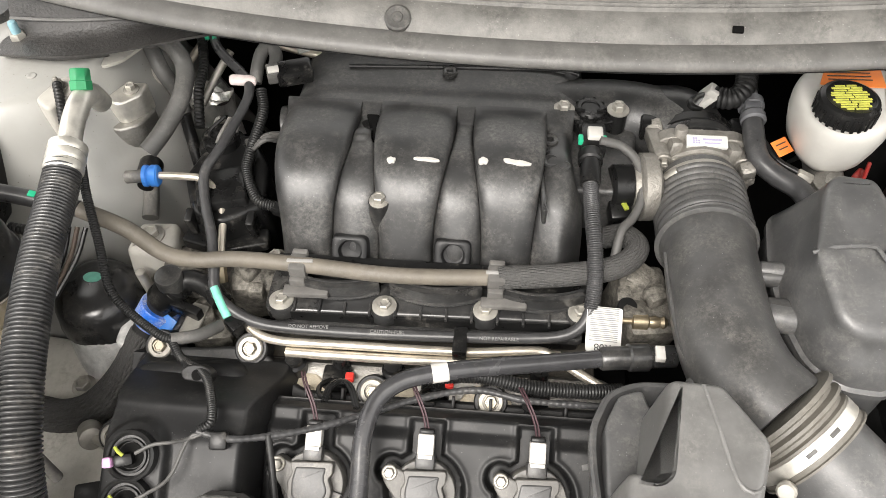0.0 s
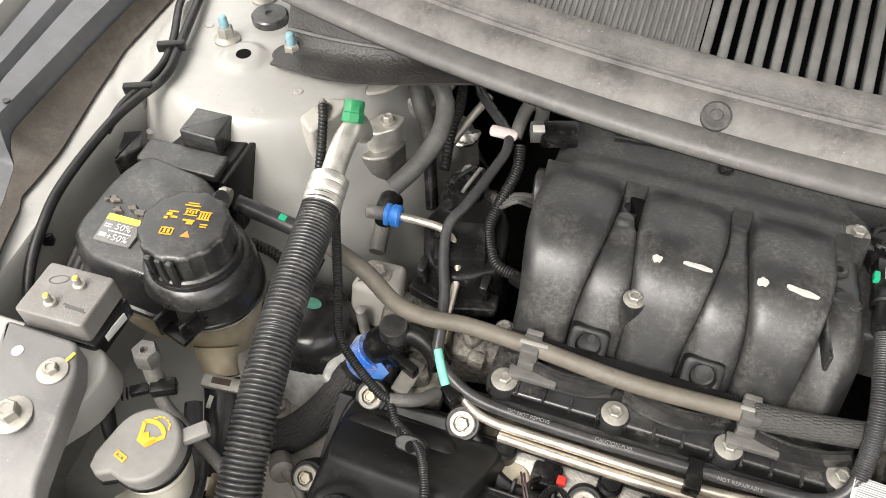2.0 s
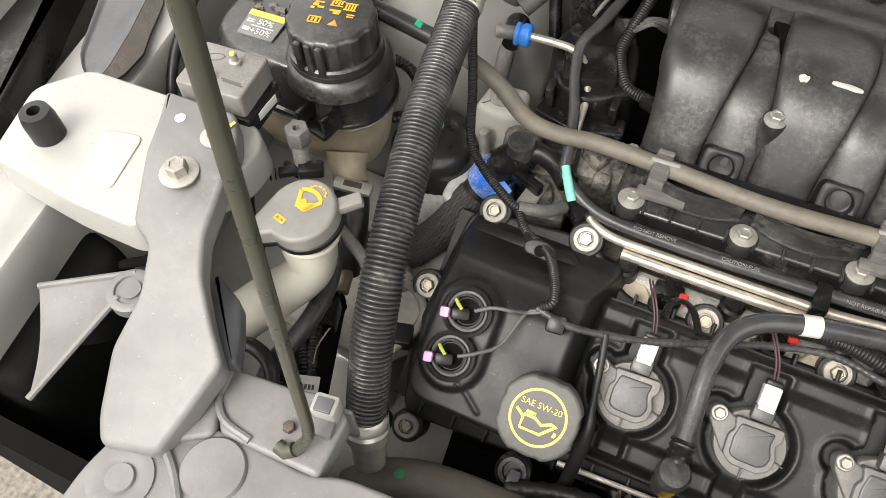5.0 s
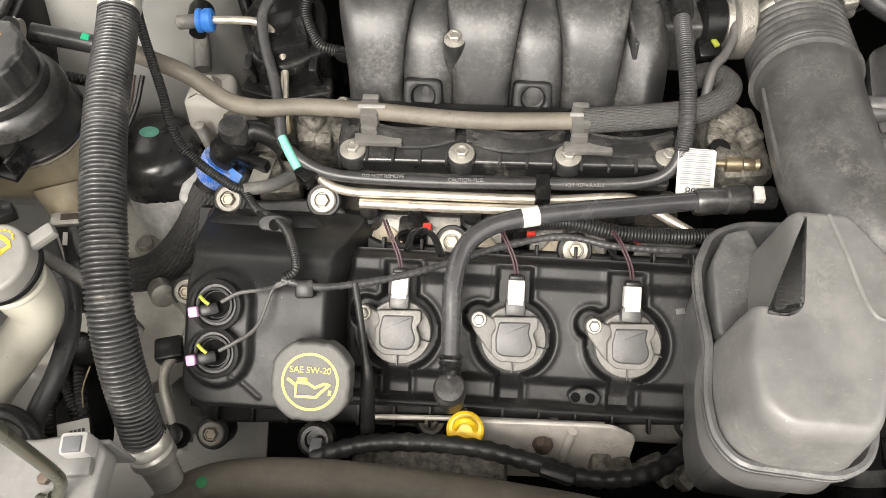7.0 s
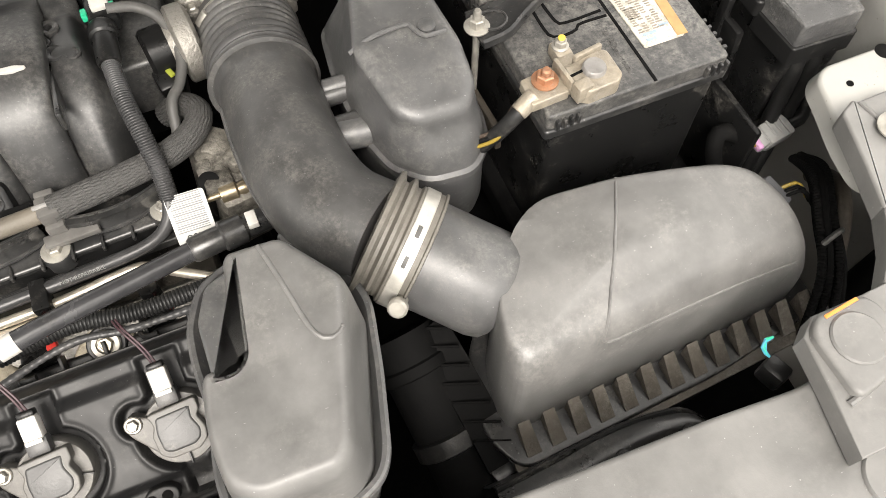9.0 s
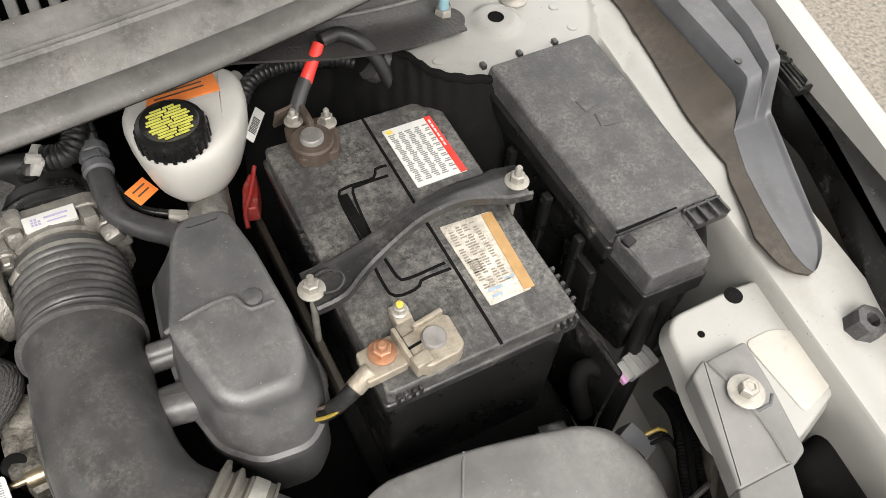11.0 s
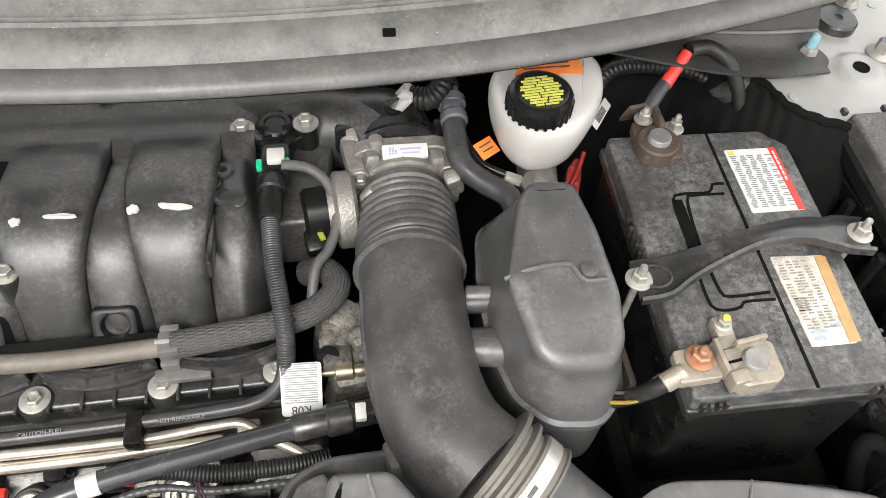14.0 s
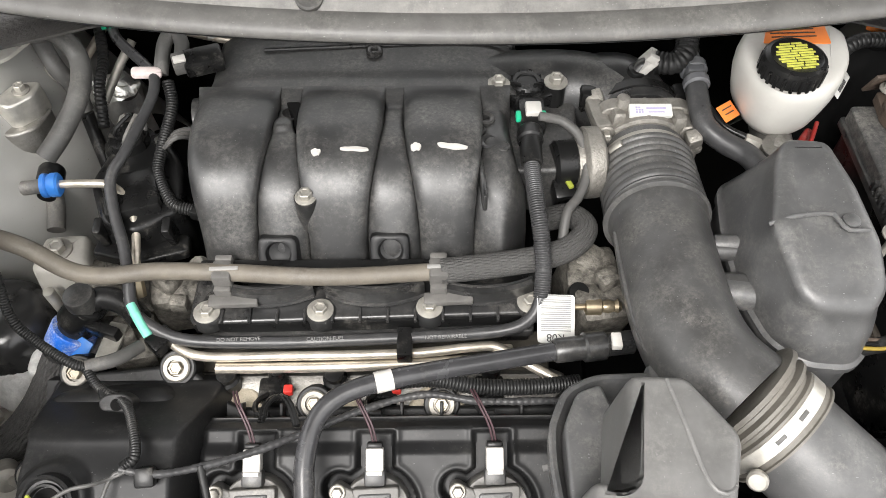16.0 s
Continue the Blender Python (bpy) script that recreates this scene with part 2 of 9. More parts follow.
CAPG = material("grey_oil_cap_plastic", (0.0688, 0.0675, 0.0638), 0.55, dust=0.25, scale=30, bump=0.3, dust_colour=(0.18, 0.165, 0.14))
WINE = material("purple_wire", (0.05, 0.025, 0.03), 0.5, vary=0.2, bump=0.0)
LILAC = material("lilac_print", (0.35, 0.32, 0.48), 0.6, vary=0.1, bump=0.0)
DUCTL = material("dusty_bellows_rubber", (0.115, 0.107, 0.092), 0.55, dust=0.4, scale=20, bump=0.3, dust_colour=(0.22, 0.2, 0.165))
GREYL = material("pale_grey_plastic", (0.118, 0.1165, 0.1135), 0.44, dust=0.4, scale=24, bump=0.08, speck=1.4, dust_colour=(0.21, 0.20, 0.18), spec=0.6)
DUSTBR = material("brown_dusty_plastic", (0.088, 0.077, 0.062), 0.65, dust=0.6, scale=30, bump=0.4, dust_colour=(0.20, 0.172, 0.132))
PAPERD = material("dirty_label", (0.5, 0.47, 0.41), 0.6, vary=0.3, scale=70, dust=0.8, bump=0.1, speck=1.0, dust_colour=(0.24, 0.19, 0.13))
FADEDB = material("faded_blue_print", (0.25, 0.33, 0.4), 0.6, vary=0.2, scale=120, dust=0.4, bump=0.0, dust_colour=(0.3, 0.27, 0.2))
FADEDK = material("faded_grey_print", (0.2, 0.18, 0.15), 0.6, vary=0.3, scale=120, dust=0.5, bump=0.0, dust_colour=(0.3, 0.26, 0.19))
BRONZE = material("bronze_print", (0.36, 0.22, 0.09), 0.5, vary=0.15, scale=80, bump=0.0)
CORR = material("corroded_brass_clamp", (0.29, 0.255, 0.20), 0.5, metal=0.4, dust=0.6, scale=80, bump=0.7, dust_colour=(0.36, 0.31, 0.24))
LEADM = material("lead_post", (0.28, 0.27, 0.26), 0.5, metal=0.6, dust=0.3, scale=60, bump=0.3)
COPPER = material("copper_nut", (0.38, 0.19, 0.105), 0.45, metal=0.6, dust=0.3, scale=80, bump=0.3)
BATTD = material("worn_emboss", (0.075, 0.0725, 0.0688), 0.6, vary=0.2, scale=40, bump=0.3)
MUSTARD = material("mustard_wire", (0.27, 0.19, 0.03), 0.5, vary=0.2, scale=120, bump=0.0, dust=0.3, dust_colour=(0.1, 0.08, 0.05))
LEMON = material("lemon_print", (0.52, 0.52, 0.09), 0.5, vary=0.2, scale=150, bump=0.0)
CONNG = material("grey_connector_plastic", (0.36, 0.36, 0.35), 0.45, vary=0.1, scale=60, dust=0.2, bump=0.1)
CYAN = material("cyan_wire", (0.05, 0.26, 0.36), 0.45, vary=0.1, bump=0.0)
MODG = material("grey_module_case", (0.155, 0.147, 0.138), 0.5, dust=0.45, scale=30, bump=0.4, speck=1.4, dust_colour=(0.22, 0.205, 0.18))
ALUB = material("bright_aluminium", (0.62, 0.6, 0.55), 0.38, metal=0.7, dust=0.25, scale=40, bump=0.15, dust_colour=(0.45, 0.42, 0.36))
TAPEP = material("pink_white_tape", (0.6, 0.52, 0.5), 0.55, vary=0.12, scale=90, bump=0.3)
BLACKG = material("glossy_black_dome", (0.018, 0.018, 0.018), 0.2, vary=0.3, dust=0.15, scale=30, bump=0.1, dust_colour=(0.10, 0.09, 0.07))
# White body paint made lighter, to make up for shade on the rail plate.
WHITEP = material("white_paint_shade_lifted", (0.50, 0.485, 0.44), 0.5, dust=0.45, scale=18, vary=0.1, bump=0.08, speck=1.2, grit=(0.12, 0.10, 0.08), dust_colour=(0.30, 0.265, 0.205))
# Aluminium coloured brighter, since the mount's casting lies in shade under the dome.
MOUNTA = material("rough_casting_shade_lifted", (0.60, 0.60, 0.585), 0.5, metal=0.3, vary=0.3, dust=0.3, scale=60, fine=240, bump=0.9, dust_colour=(0.34, 0.33, 0.30))
HEATW = material("pale_heat_shield_steel", (0.62, 0.585, 0.54), 0.5, metal=0.2, vary=0.15, dust=0.4, scale=40, bump=0.2, dust_colour=(0.36, 0.28, 0.22))
ROLL = material("rolled_rubber_edge", (0.112, 0.109, 0.104), 0.42, dust=0.5, scale=26, bump=0.15, speck=1.6, dust_colour=(0.20, 0.188, 0.165))
SLATG = material("pale_grille_plastic", (0.20, 0.198, 0.192), 0.42, dust=0.3, scale=30, bump=0.1, speck=0.6, dust_colour=(0.15, 0.14, 0.12))
BLUEW = material("blue_white_tape", (0.005, 0.13, 0.6), 0.4, vary=0.2, scale=70, bump=0.05, dust=0.75, dust_colour=(0.75, 0.76, 0.78))
COVERL = material("pale_grey_plastic_clip", (0.27, 0.265, 0.255), 0.5, vary=0.06, scale=20, dust=0.15, bump=0.2)
BONNET = material("bonnet_underside", (0.16, 0.16, 0.155), 0.5, vary=0.1, scale=8, bump=0.1)
CLIPG = material("grey_clip_plastic", (0.11, 0.106, 0.1), 0.45, dust=0.35, scale=40, bump=0.2, dust_colour=(0.17, 0.155, 0.13))
RIBBED = material("ribbed_sleeve_plastic", (0.030, 0.030, 0.0305), 0.32, dust=0.2, scale=40, bump=0.05, spec=0.6)


# ---- building blocks ----
WORLD = {}


def thing(name, label, category, at=(0, 0, 0), group="", kind=""):
    e = new(name)
    e.empty_display_size = 0.05
    e.matrix_basis = Matrix.Translation(at)
    WORLD[e] = Matrix.Translation(at)
    return tagged(e, label, category, group, kind)


def finish(bm, mat, name, angle=38):
    bmesh.ops.recalc_face_normals(bm, faces=bm.faces)
    me = bpy.data.meshes.new(name)
    bm.to_mesh(me)
    bm.free()
    me.polygons.foreach_set("use_smooth", [p.loop_total < 9 for p in me.polygons])
    me.set_sharp_from_angle(angle=radians(angle))
    for m in (mat if isinstance(mat, (list, tuple)) else [mat]):
        me.materials.append(m)
    return me


def part(name, bm, mat, parent=None, label="", angle=38):
    """Links a bmesh in world coordinates as one mesh object under a thing or a part."""
    pts = [v.co for v in bm.verts]
    c = Vector([(min(p[i] for p in pts) + max(p[i] for p in pts)) / 2 for i in range(3)])
    bmesh.ops.translate(bm, vec=-c, verts=bm.verts)
    ob = new(name, finish(bm, mat, name, angle))
    m = Matrix.Translation(c)
    WORLD[ob] = m
    if parent:
        ob.parent = parent
        ob.matrix_basis = WORLD[parent].inverted() @ m
    else:
        ob.matrix_basis = m
    if label:
        ob["label"] = label
    return ob


def structure(name, bm, mat, label="", category="", kind="structure"):
    return tagged(part(name, bm, mat), label, category, "", kind)


def merge(bm, tmp, m=None):
    if m is not None:
        bmesh.ops.transform(tmp, matrix=m, verts=tmp.verts)
    me = bpy.data.meshes.new("tmp")
    tmp.to_mesh(me)
    tmp.free()
    bm.from_mesh(me)
    bpy.data.meshes.remove(me)
    return bm


def B():
    return bmesh.new()


def box(c, s, bevel=0.002, rot=(0, 0, 0), seg=2, bm=None):
    t = B()
    bmesh.ops.create_cube(t, size=1)
    bmesh.ops.scale(t, vec=s, verts=t.verts)
    if bevel:
        bmesh.ops.bevel(t, geom=t.edges[:], offset=bevel, segments=seg, profile=0.5, affect="EDGES", clamp_overlap=True)
    return merge(bm or B(), t, pose(*c, *rot))


def axis_frame(p, q):
    d = (Vector(q) - Vector(p)).normalized()
    return Matrix.Translation(p) @ d.to_track_quat("Z", "Y").to_matrix().to_4x4()


def lathe(p, q, profile, seg=28, bm=None):
    """profile: (radius, distance from p towards q)."""
    return rings([[(r * math.cos(a), r * math.sin(a), h) for a in np.linspace(0, 2 * math.pi, seg, endpoint=False)] for r, h in profile], bm, m=axis_frame(p, q))


def cyl(p, q, r, bevel=0.0015, seg=24, bm=None):
    L = (Vector(q) - Vector(p)).length
    e = min(bevel, r * 0.4, L * 0.4)
    return lathe(p, q, [(r - e, 0), (r, e), (r, L - e), (r - e * 0.3, L - e * 0.3), (r - e, L)], seg, bm)


def rings(rs, bm=None, cap=True, m=None, closed=True):
    bm = bm or B()
    vs = [[bm.verts.new((m @ Vector(p)) if m is not None else p) for p in r] for r in rs]
    n = len(rs[0])
    for a, b in zip(vs, vs[1:]):
        for i in range(n if closed else n - 1):
            j = (i + 1) % n
            bm.faces.new((a[i], a[j], b[j], b[i]))
    if cap and closed:
        bm.faces.new(vs[0][::-1])
        bm.faces.new(vs[-1])
    return bm


def curve_points(pts, step=0.006):
    """Catmull-Rom through the points, about evenly spaced."""
    P = np.array(pts, float)
    P = np.vstack([2 * P[0] - P[1], P, 2 * P[-1] - P[-2]])
    out = []
    for i in range(1, len(P) - 2):
        a, b, c, d = P[i - 1 : i + 3]
        n = max(8, int(np.linalg.norm(c - b) / step))
        for t in np.linspace(0, 1, n, endpoint=False):
            out.append(0.5 * (2 * b + (c - a) * t + (2 * a - 5 * b + 4 * c - d) * t * t + (3 * b - a - 3 * c + d) * t**3))
    out.append(P[-2])
    out = np.array(out)
    run = np.r_[0, np.cumsum(np.linalg.norm(np.diff(out, axis=0), axis=1))]
    even = np.linspace(0, run[-1], max(3, int(run[-1] / step)))
    return np.stack([np.interp(even, run, out[:, k]) for k in range(3)], 1)


def sweep(path, section, bm=None, up=(0, 0, 1), cap=True):
    """path: points; section(i, s): 2D points (side, up) at point i, s metres along."""
    path = np.array(path, float)
    tan = np.gradient(path, axis=0)
    tan /= np.linalg.norm(tan, axis=1)[:, None]
    ref = np.array(up, float)
    s = np.r_[0, np.cumsum(np.linalg.norm(np.diff(path, axis=0), axis=1))]
    rs = []
    side = np.cross(tan[0], ref)
    if np.linalg.norm(side) < 0.1:
        side = np.cross(tan[0], (0.3, 1, 0.2))
    side /= np.linalg.norm(side)
    for i, (p, t) in enumerate(zip(path, tan)):
        side = side - t * (side @ t)
        side /= np.linalg.norm(side)
        u = np.cross(side, t)
        rs.append([tuple(p + side * a + u * b) for a, b in section(i, s[i])])
    return rings(rs, bm, cap)


def ring2(r, n):
    return [(r * math.cos(a), r * math.sin(a)) for a in np.linspace(0, 2 * math.pi, n, endpoint=False)]


def tube(pts, r, seg=14, step=0.006, bm=None):
    p = curve_points(pts, step)
    rr = r if callable(r) else (lambda s: r)
    return sweep(p, lambda i, s: ring2(rr(s), seg), bm)


def corrugated(pts, r, pitch=0.006, depth=0.0015, seg=20, bm=None):
    p = curve_points(pts, pitch / 8)
    tri = lambda s: r - depth * (1 - abs(math.sin(math.pi * s / pitch)) ** 0.7)
    return sweep(p, lambda i, s: ring2(tri(s), seg), bm)


def woven(pts, r, strands=22, lay=330, depth=0.0005, seg=110, step=0.0011, bm=None):
    """Braided sleeve: two sets of strands that cross."""
    p = curve_points(pts, step)
    def section(i, s):
        return [((r + depth * max(math.sin(strands * a + lay * s), math.sin(strands * a - lay * s))) * math.cos(a), (r + depth * max(math.sin(strands * a + lay * s), math.sin(strands * a - lay * s))) * math.sin(a)) for a in np.linspace(0, 2 * math.pi, seg, endpoint=False)]
    return sweep(p, section, bm)


def rpoly(pts, r, n=5):
    """Polygon with rounded corners; r: one radius or one a corner."""
    P = [Vector(p) for p in pts]
    out = []
    for i, p in enumerate(P):
        a, b = (P[i - 1] - p), (P[(i + 1) % len(P)] - p)
        rad = r[i] if isinstance(r, (list, tuple)) else r
        d = min(rad, 0.48 * a.length, 0.48 * b.length)
        s, e = p + a.normalized() * d, p + b.normalized() * d
        for t in np.linspace(0, 1, n):
            out.append(tuple((1 - t) ** 2 * s + 2 * t * (1 - t) * p + t * t * e))
    return out


def inset(poly, d):
    n = len(poly)
    area = sum(poly[i][0] * poly[(i + 1) % n][1] - poly[(i + 1) % n][0] * poly[i][1] for i in range(n))
    sg = 1 if area > 0 else -1
    out = []
    for i in range(n):
        a, p, b = (np.array(poly[k % n][:2]) for k in (i - 1, i, i + 1))
        e = (b - a) / (np.linalg.norm(b - a) + 1e-9)
        out.append(tuple(p + sg * d * np.array((-e[1], e[0]))))
    return out


def slab(poly, z0, z1, r=0.003, draft=0.0, bm=None, m=None, steps=4, dish=0.0):
    """Extruded outline with rounded top edge; draft: how far the foot stands out."""
    layers = [(-draft, z0), (0.0, z1 - r)]
    layers += [(r * (1 - math.cos(a)), z1 - r + r * math.sin(a)) for a in np.linspace(0, math.pi / 2, steps + 1)[1:]]
    if dish:
        layers += [(r + dish * 2, z1 - dish * 0.2), (r + dish * 3, z1 - dish)]
    return rings([[(x, y, z) for x, y in (inset(poly, d) if d else poly)] for d, z in layers], bm, m=m)


def grid_surface(f, us, vs, bm=None, thick=0.0):
    """Open surface f(u, v), given a back at the depth thick."""
    bm = bm or B()
    top = [[bm.verts.new(f(u, v)) for v in vs] for u in us]
    for i in range(len(us) - 1):
        for j in range(len(vs) - 1):
            bm.faces.new((top[i][j], top[i + 1][j], top[i + 1][j + 1], top[i][j + 1]))
    if thick:
        low = [[bm.verts.new(Vector(f(u, v)) - Vector((0, 0, thick))) for v in vs] for u in us]
        for i in range(len(us) - 1):
            for j in range(len(vs) - 1):
                bm.faces.new((low[i][j], low[i][j + 1], low[i + 1][j + 1], low[i + 1][j]))
        rim = [(i, 0) for i in range(len(us))] + [(len(us) - 1, j) for j in range(1, len(vs))]
        rim += [(i, len(vs) - 1) for i in range(len(us) - 2, -1, -1)] + [(0, j) for j in range(len(vs) - 2, 0, -1)]
        for (a, b), (c, d) in zip(rim, rim[1:] + rim[:1]):
            bm.faces.new((top[a][b], low[a][b], low[c][d], top[c][d]))
    return bm


def hexbolt(at, parent, r=0.006, up=(0, 0, 1), washer=0.010, h=0.007, mat=STEEL, name="bolt", label="", stud=0.0):
    """Flanged hexagon bolt; origin under its washer."""
    u = Vector(up).normalized()
    p = Vector(at)
    bm = lathe(p, p + u, [(washer * 0.8, 0), (washer, 0.0005), (washer, 0.002), (washer * 0.8, 0.003)], 20)
    lathe(p + u * 0.002, p + u, [(r, 0), (r, h - 0.001), (r * 0.85, h), (r * 0.6, h), (r * 0.5, h - 0.0012)], 6, bm)
    if stud:
        lathe(p, p + u, [(r * 0.5, h), (r * 0.5, h + stud), (r * 0.35, h + stud + 0.002)], 12, bm)
    return part(name, bm, mat, parent, label, 30)


def text(string, size, m, mat, parent, name="lettering", depth=0.0004, label=""):
    """Raised letters in the built-in font, laid in the plane of m, centred."""
    c = bpy.data.curves.new("lettering", "FONT")
    c.body, c.size, c.extrude, c.align_x, c.align_y = string, size, depth, "CENTER", "CENTER"
    o = bpy.data.objects.new("lettering", c)
    scene.collection.objects.link(o)
    me = bpy.data.meshes.new_from_object(o.evaluated_get(bpy.context.evaluated_depsgraph_get()))
    bpy.data.objects.remove(o)
    bm = B()
    bm.from_mesh(me)
    bmesh.ops.transform(bm, matrix=m, verts=bm.verts)
    return part(name, bm, mat, parent, label)


def bars(rows, m, mat, parent, name="print_line", h=0.0006):
    """Lines of print too small to read: rows of (x, y, width, height)."""
    for x, y, w, hh in rows:
        part(name, merge(B(), box((x, y, h / 2), (w, hh, h), 0), m), mat, parent)

# ---- setting: ground, body shell ----
CX = 0.10  # the car's middle line


def smooth(a, b, x):
    t = min(1.0, max(0.0, (x - a) / (b - a)))
    return t * t * (3 - 2 * t)


bm = B()
bmesh.ops.create_grid(bm, x_segments=1, y_segments=1, size=600)
structure("ground", bm, ASPHALT, "worn grey asphalt parking ground", "ground")


def shell(x, y):
    """Height of the inner wing at a place; u is the distance from the car's middle."""
    u = abs(x - CX)
    e = u - 0.135 * (min(0.36, y) - 0.10)
    wall = 0.60 + 0.385 * smooth(0.772, 0.79, e) + 0.008 * smooth(0.79, 0.82, e)
    r = math.hypot((u - 0.70), (y - 0.46) * 0.95)
    tower = 1.0 - 0.10 * smooth(0.145, 0.21, r) - 0.32 * smooth(0.19, 0.36, r)
    rail = 0.42 + 0.26 * smooth(0.45, 0.50, u) * (1 if x < CX else 0.72) + 0.03 * smooth(0.60, 0.66, u)
    low = 1 - smooth(-0.14, -0.06, y)
    rail -= 0.10 * low
    emboss = 0.006 * (1 - smooth(0.022, 0.034, math.hypot(u - 0.715, y - 0.405)))
    seam = -0.002 * (1 - smooth(0.0, 0.006, abs(r - 0.20)))
    return max(wall, tower, rail) + emboss + seam


for side, nm in ((-1, "inner_wing_left"), (1, "inner_wing_right")):
    def panel(e, y, side=side):
        x = CX + side * (e + 0.135 * (min(0.36, y) - 0.10))
        return (x, y, shell(x, y))
    bm = grid_surface(panel, np.r_[np.linspace(0.42, 0.745, 60), np.linspace(0.75, 0.80, 24), np.linspace(0.805, 0.87, 12)], np.linspace(-0.30, 0.78, 200), thick=0.004)
    wingp = structure(nm, bm, WHITE, "white painted inner wing panel with strut tower", "body panel")
    for u, y in ((0.656, 0.428), (0.752, 0.431), (0.752, 0.527)):
        x = CX + side * u
        bm = lathe((x, y, 1.0), (x, y, 1.1), [(0.017, 0), (0.017, 0.003), (0.012, 0.006), (0.0095, 0.007)], 20)
        lathe((x, y, 1.003), (x, y, 1.1), [(0.0105, 0), (0.0105, 0.014), (0.0085, 0.017)], 6, bm)
        part("strut_nut", bm, STEEL, wingp, "zinc flanged strut nut")
        part("strut_stud", lathe((x, y, 1.01), (x, y, 1.1), [(0.0058, 0), (0.0058, 0.021), (0.0045, 0.025), (0.003, 0.026)], 14), STUD, wingp, "bluish threaded stud")
    x = CX + side * 0.713
    # Raised near-black disc: the hole's shade is in its colour.
    part("hole", lathe((x, 0.405, 1.0045), (x, 0.405, 1.1), [(0.0095, 0), (0.0095, 0.0022), (0.008, 0.0022), (0.0078, 0.0016)], 20), DARK, wingp, "near-black disc for the shade in a drain hole")
    for u, y in ((0.79, 0.36), (0.79, 0.40), (0.79, 0.45), (0.785, 0.52), (0.80, 0.30), (0.80, 0.22), (0.62, 0.37)):
        x = CX + side * u
        z = shell(x, y)
        part("weld_spot", lathe((x, y, z - 0.001), (x, y, z + 1), [(0.006, 0), (0.006, 0.002), (0.0045, 0.0026), (0.002, 0.002)], 14), WHITE, wingp)
    x = CX + side * 0.72
    part("bump_stop", lathe((x, 0.487, 1.0), (x, 0.487, 1.1), [(0.024, 0), (0.024, 0.009), (0.022, 0.011), (0.006, 0.0115), (0.004, 0.010)], 24), BLACK, wingp, "black rubber plug")
part("rust_patch", slab(rpoly([(0.805, 0.505), (0.845, 0.50), (0.858, 0.535), (0.85, 0.56), (0.81, 0.555)], 0.01), 1.0005, 1.0035, 0.001), RUST, wingp, "rusty patch round the stud")

# Plain closing planes; the bay's deep shade is put into their near-black colour.
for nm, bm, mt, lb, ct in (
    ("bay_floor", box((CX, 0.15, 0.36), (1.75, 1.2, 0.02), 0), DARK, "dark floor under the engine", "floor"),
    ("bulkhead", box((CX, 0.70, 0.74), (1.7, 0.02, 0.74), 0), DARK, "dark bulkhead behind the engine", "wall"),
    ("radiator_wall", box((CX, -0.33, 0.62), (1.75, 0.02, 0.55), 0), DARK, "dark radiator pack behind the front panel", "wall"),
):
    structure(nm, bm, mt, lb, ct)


# raised bonnet over the bay, held by the prop rod
bm = B()
merge(bm, slab(rpoly([(-0.80, -0.02), (0.80, -0.02), (0.72, 1.06), (-0.72, 1.06)], 0.08), -0.02, 0.015, 0.006), Matrix.Translation((CX, 0.58, 1.24)) @ Matrix(((1, 0, 0), (0, -0.7735, 0.6338), (0, 0.6338, 0.7735))).to_4x4())
structure("bonnet", bm, BONNET, "raised bonnet over the engine bay", "bonnet")


def wing_edge(y):
    """Distance of the outer wing's crest from the middle."""
    return 0.972 + 0.17 * (y - 0.165) - 0.10 * min(0, y + 0.1)


for side, nm in ((-1, "outer_wing_left"), (1, "outer_wing_right")):
    def wing(a, y, side=side):
        e = wing_edge(y)
        zt = 1.035 + 0.05 * smooth(-0.3, 0.5, y)
        if a < 0:  # inner fold
            return (CX + side * (e - 0.03 + 0.008 * a), y, zt + 0.10 * a)
        if a < 1:
            return (CX + side * (e - 0.03 + 0.03 * a), y, zt - 0.004 * a * a)
        b = a - 1
        return (CX + side * (e + 0.05 * math.sin(b * math.pi / 2)), y, zt - 0.004 - 0.45 * b * b)
    bm = grid_surface(wing, np.r_[-1, -0.5, -0.05, 0.0, 0.3, 0.6, 0.95, 1.05, 1.15, 1.3, 1.5, 1.75, 2.0], np.linspace(-0.45, 1.0, 40), thick=0.003)
    structure(nm, bm, WHITE, "glossy white outer front wing", "body panel")

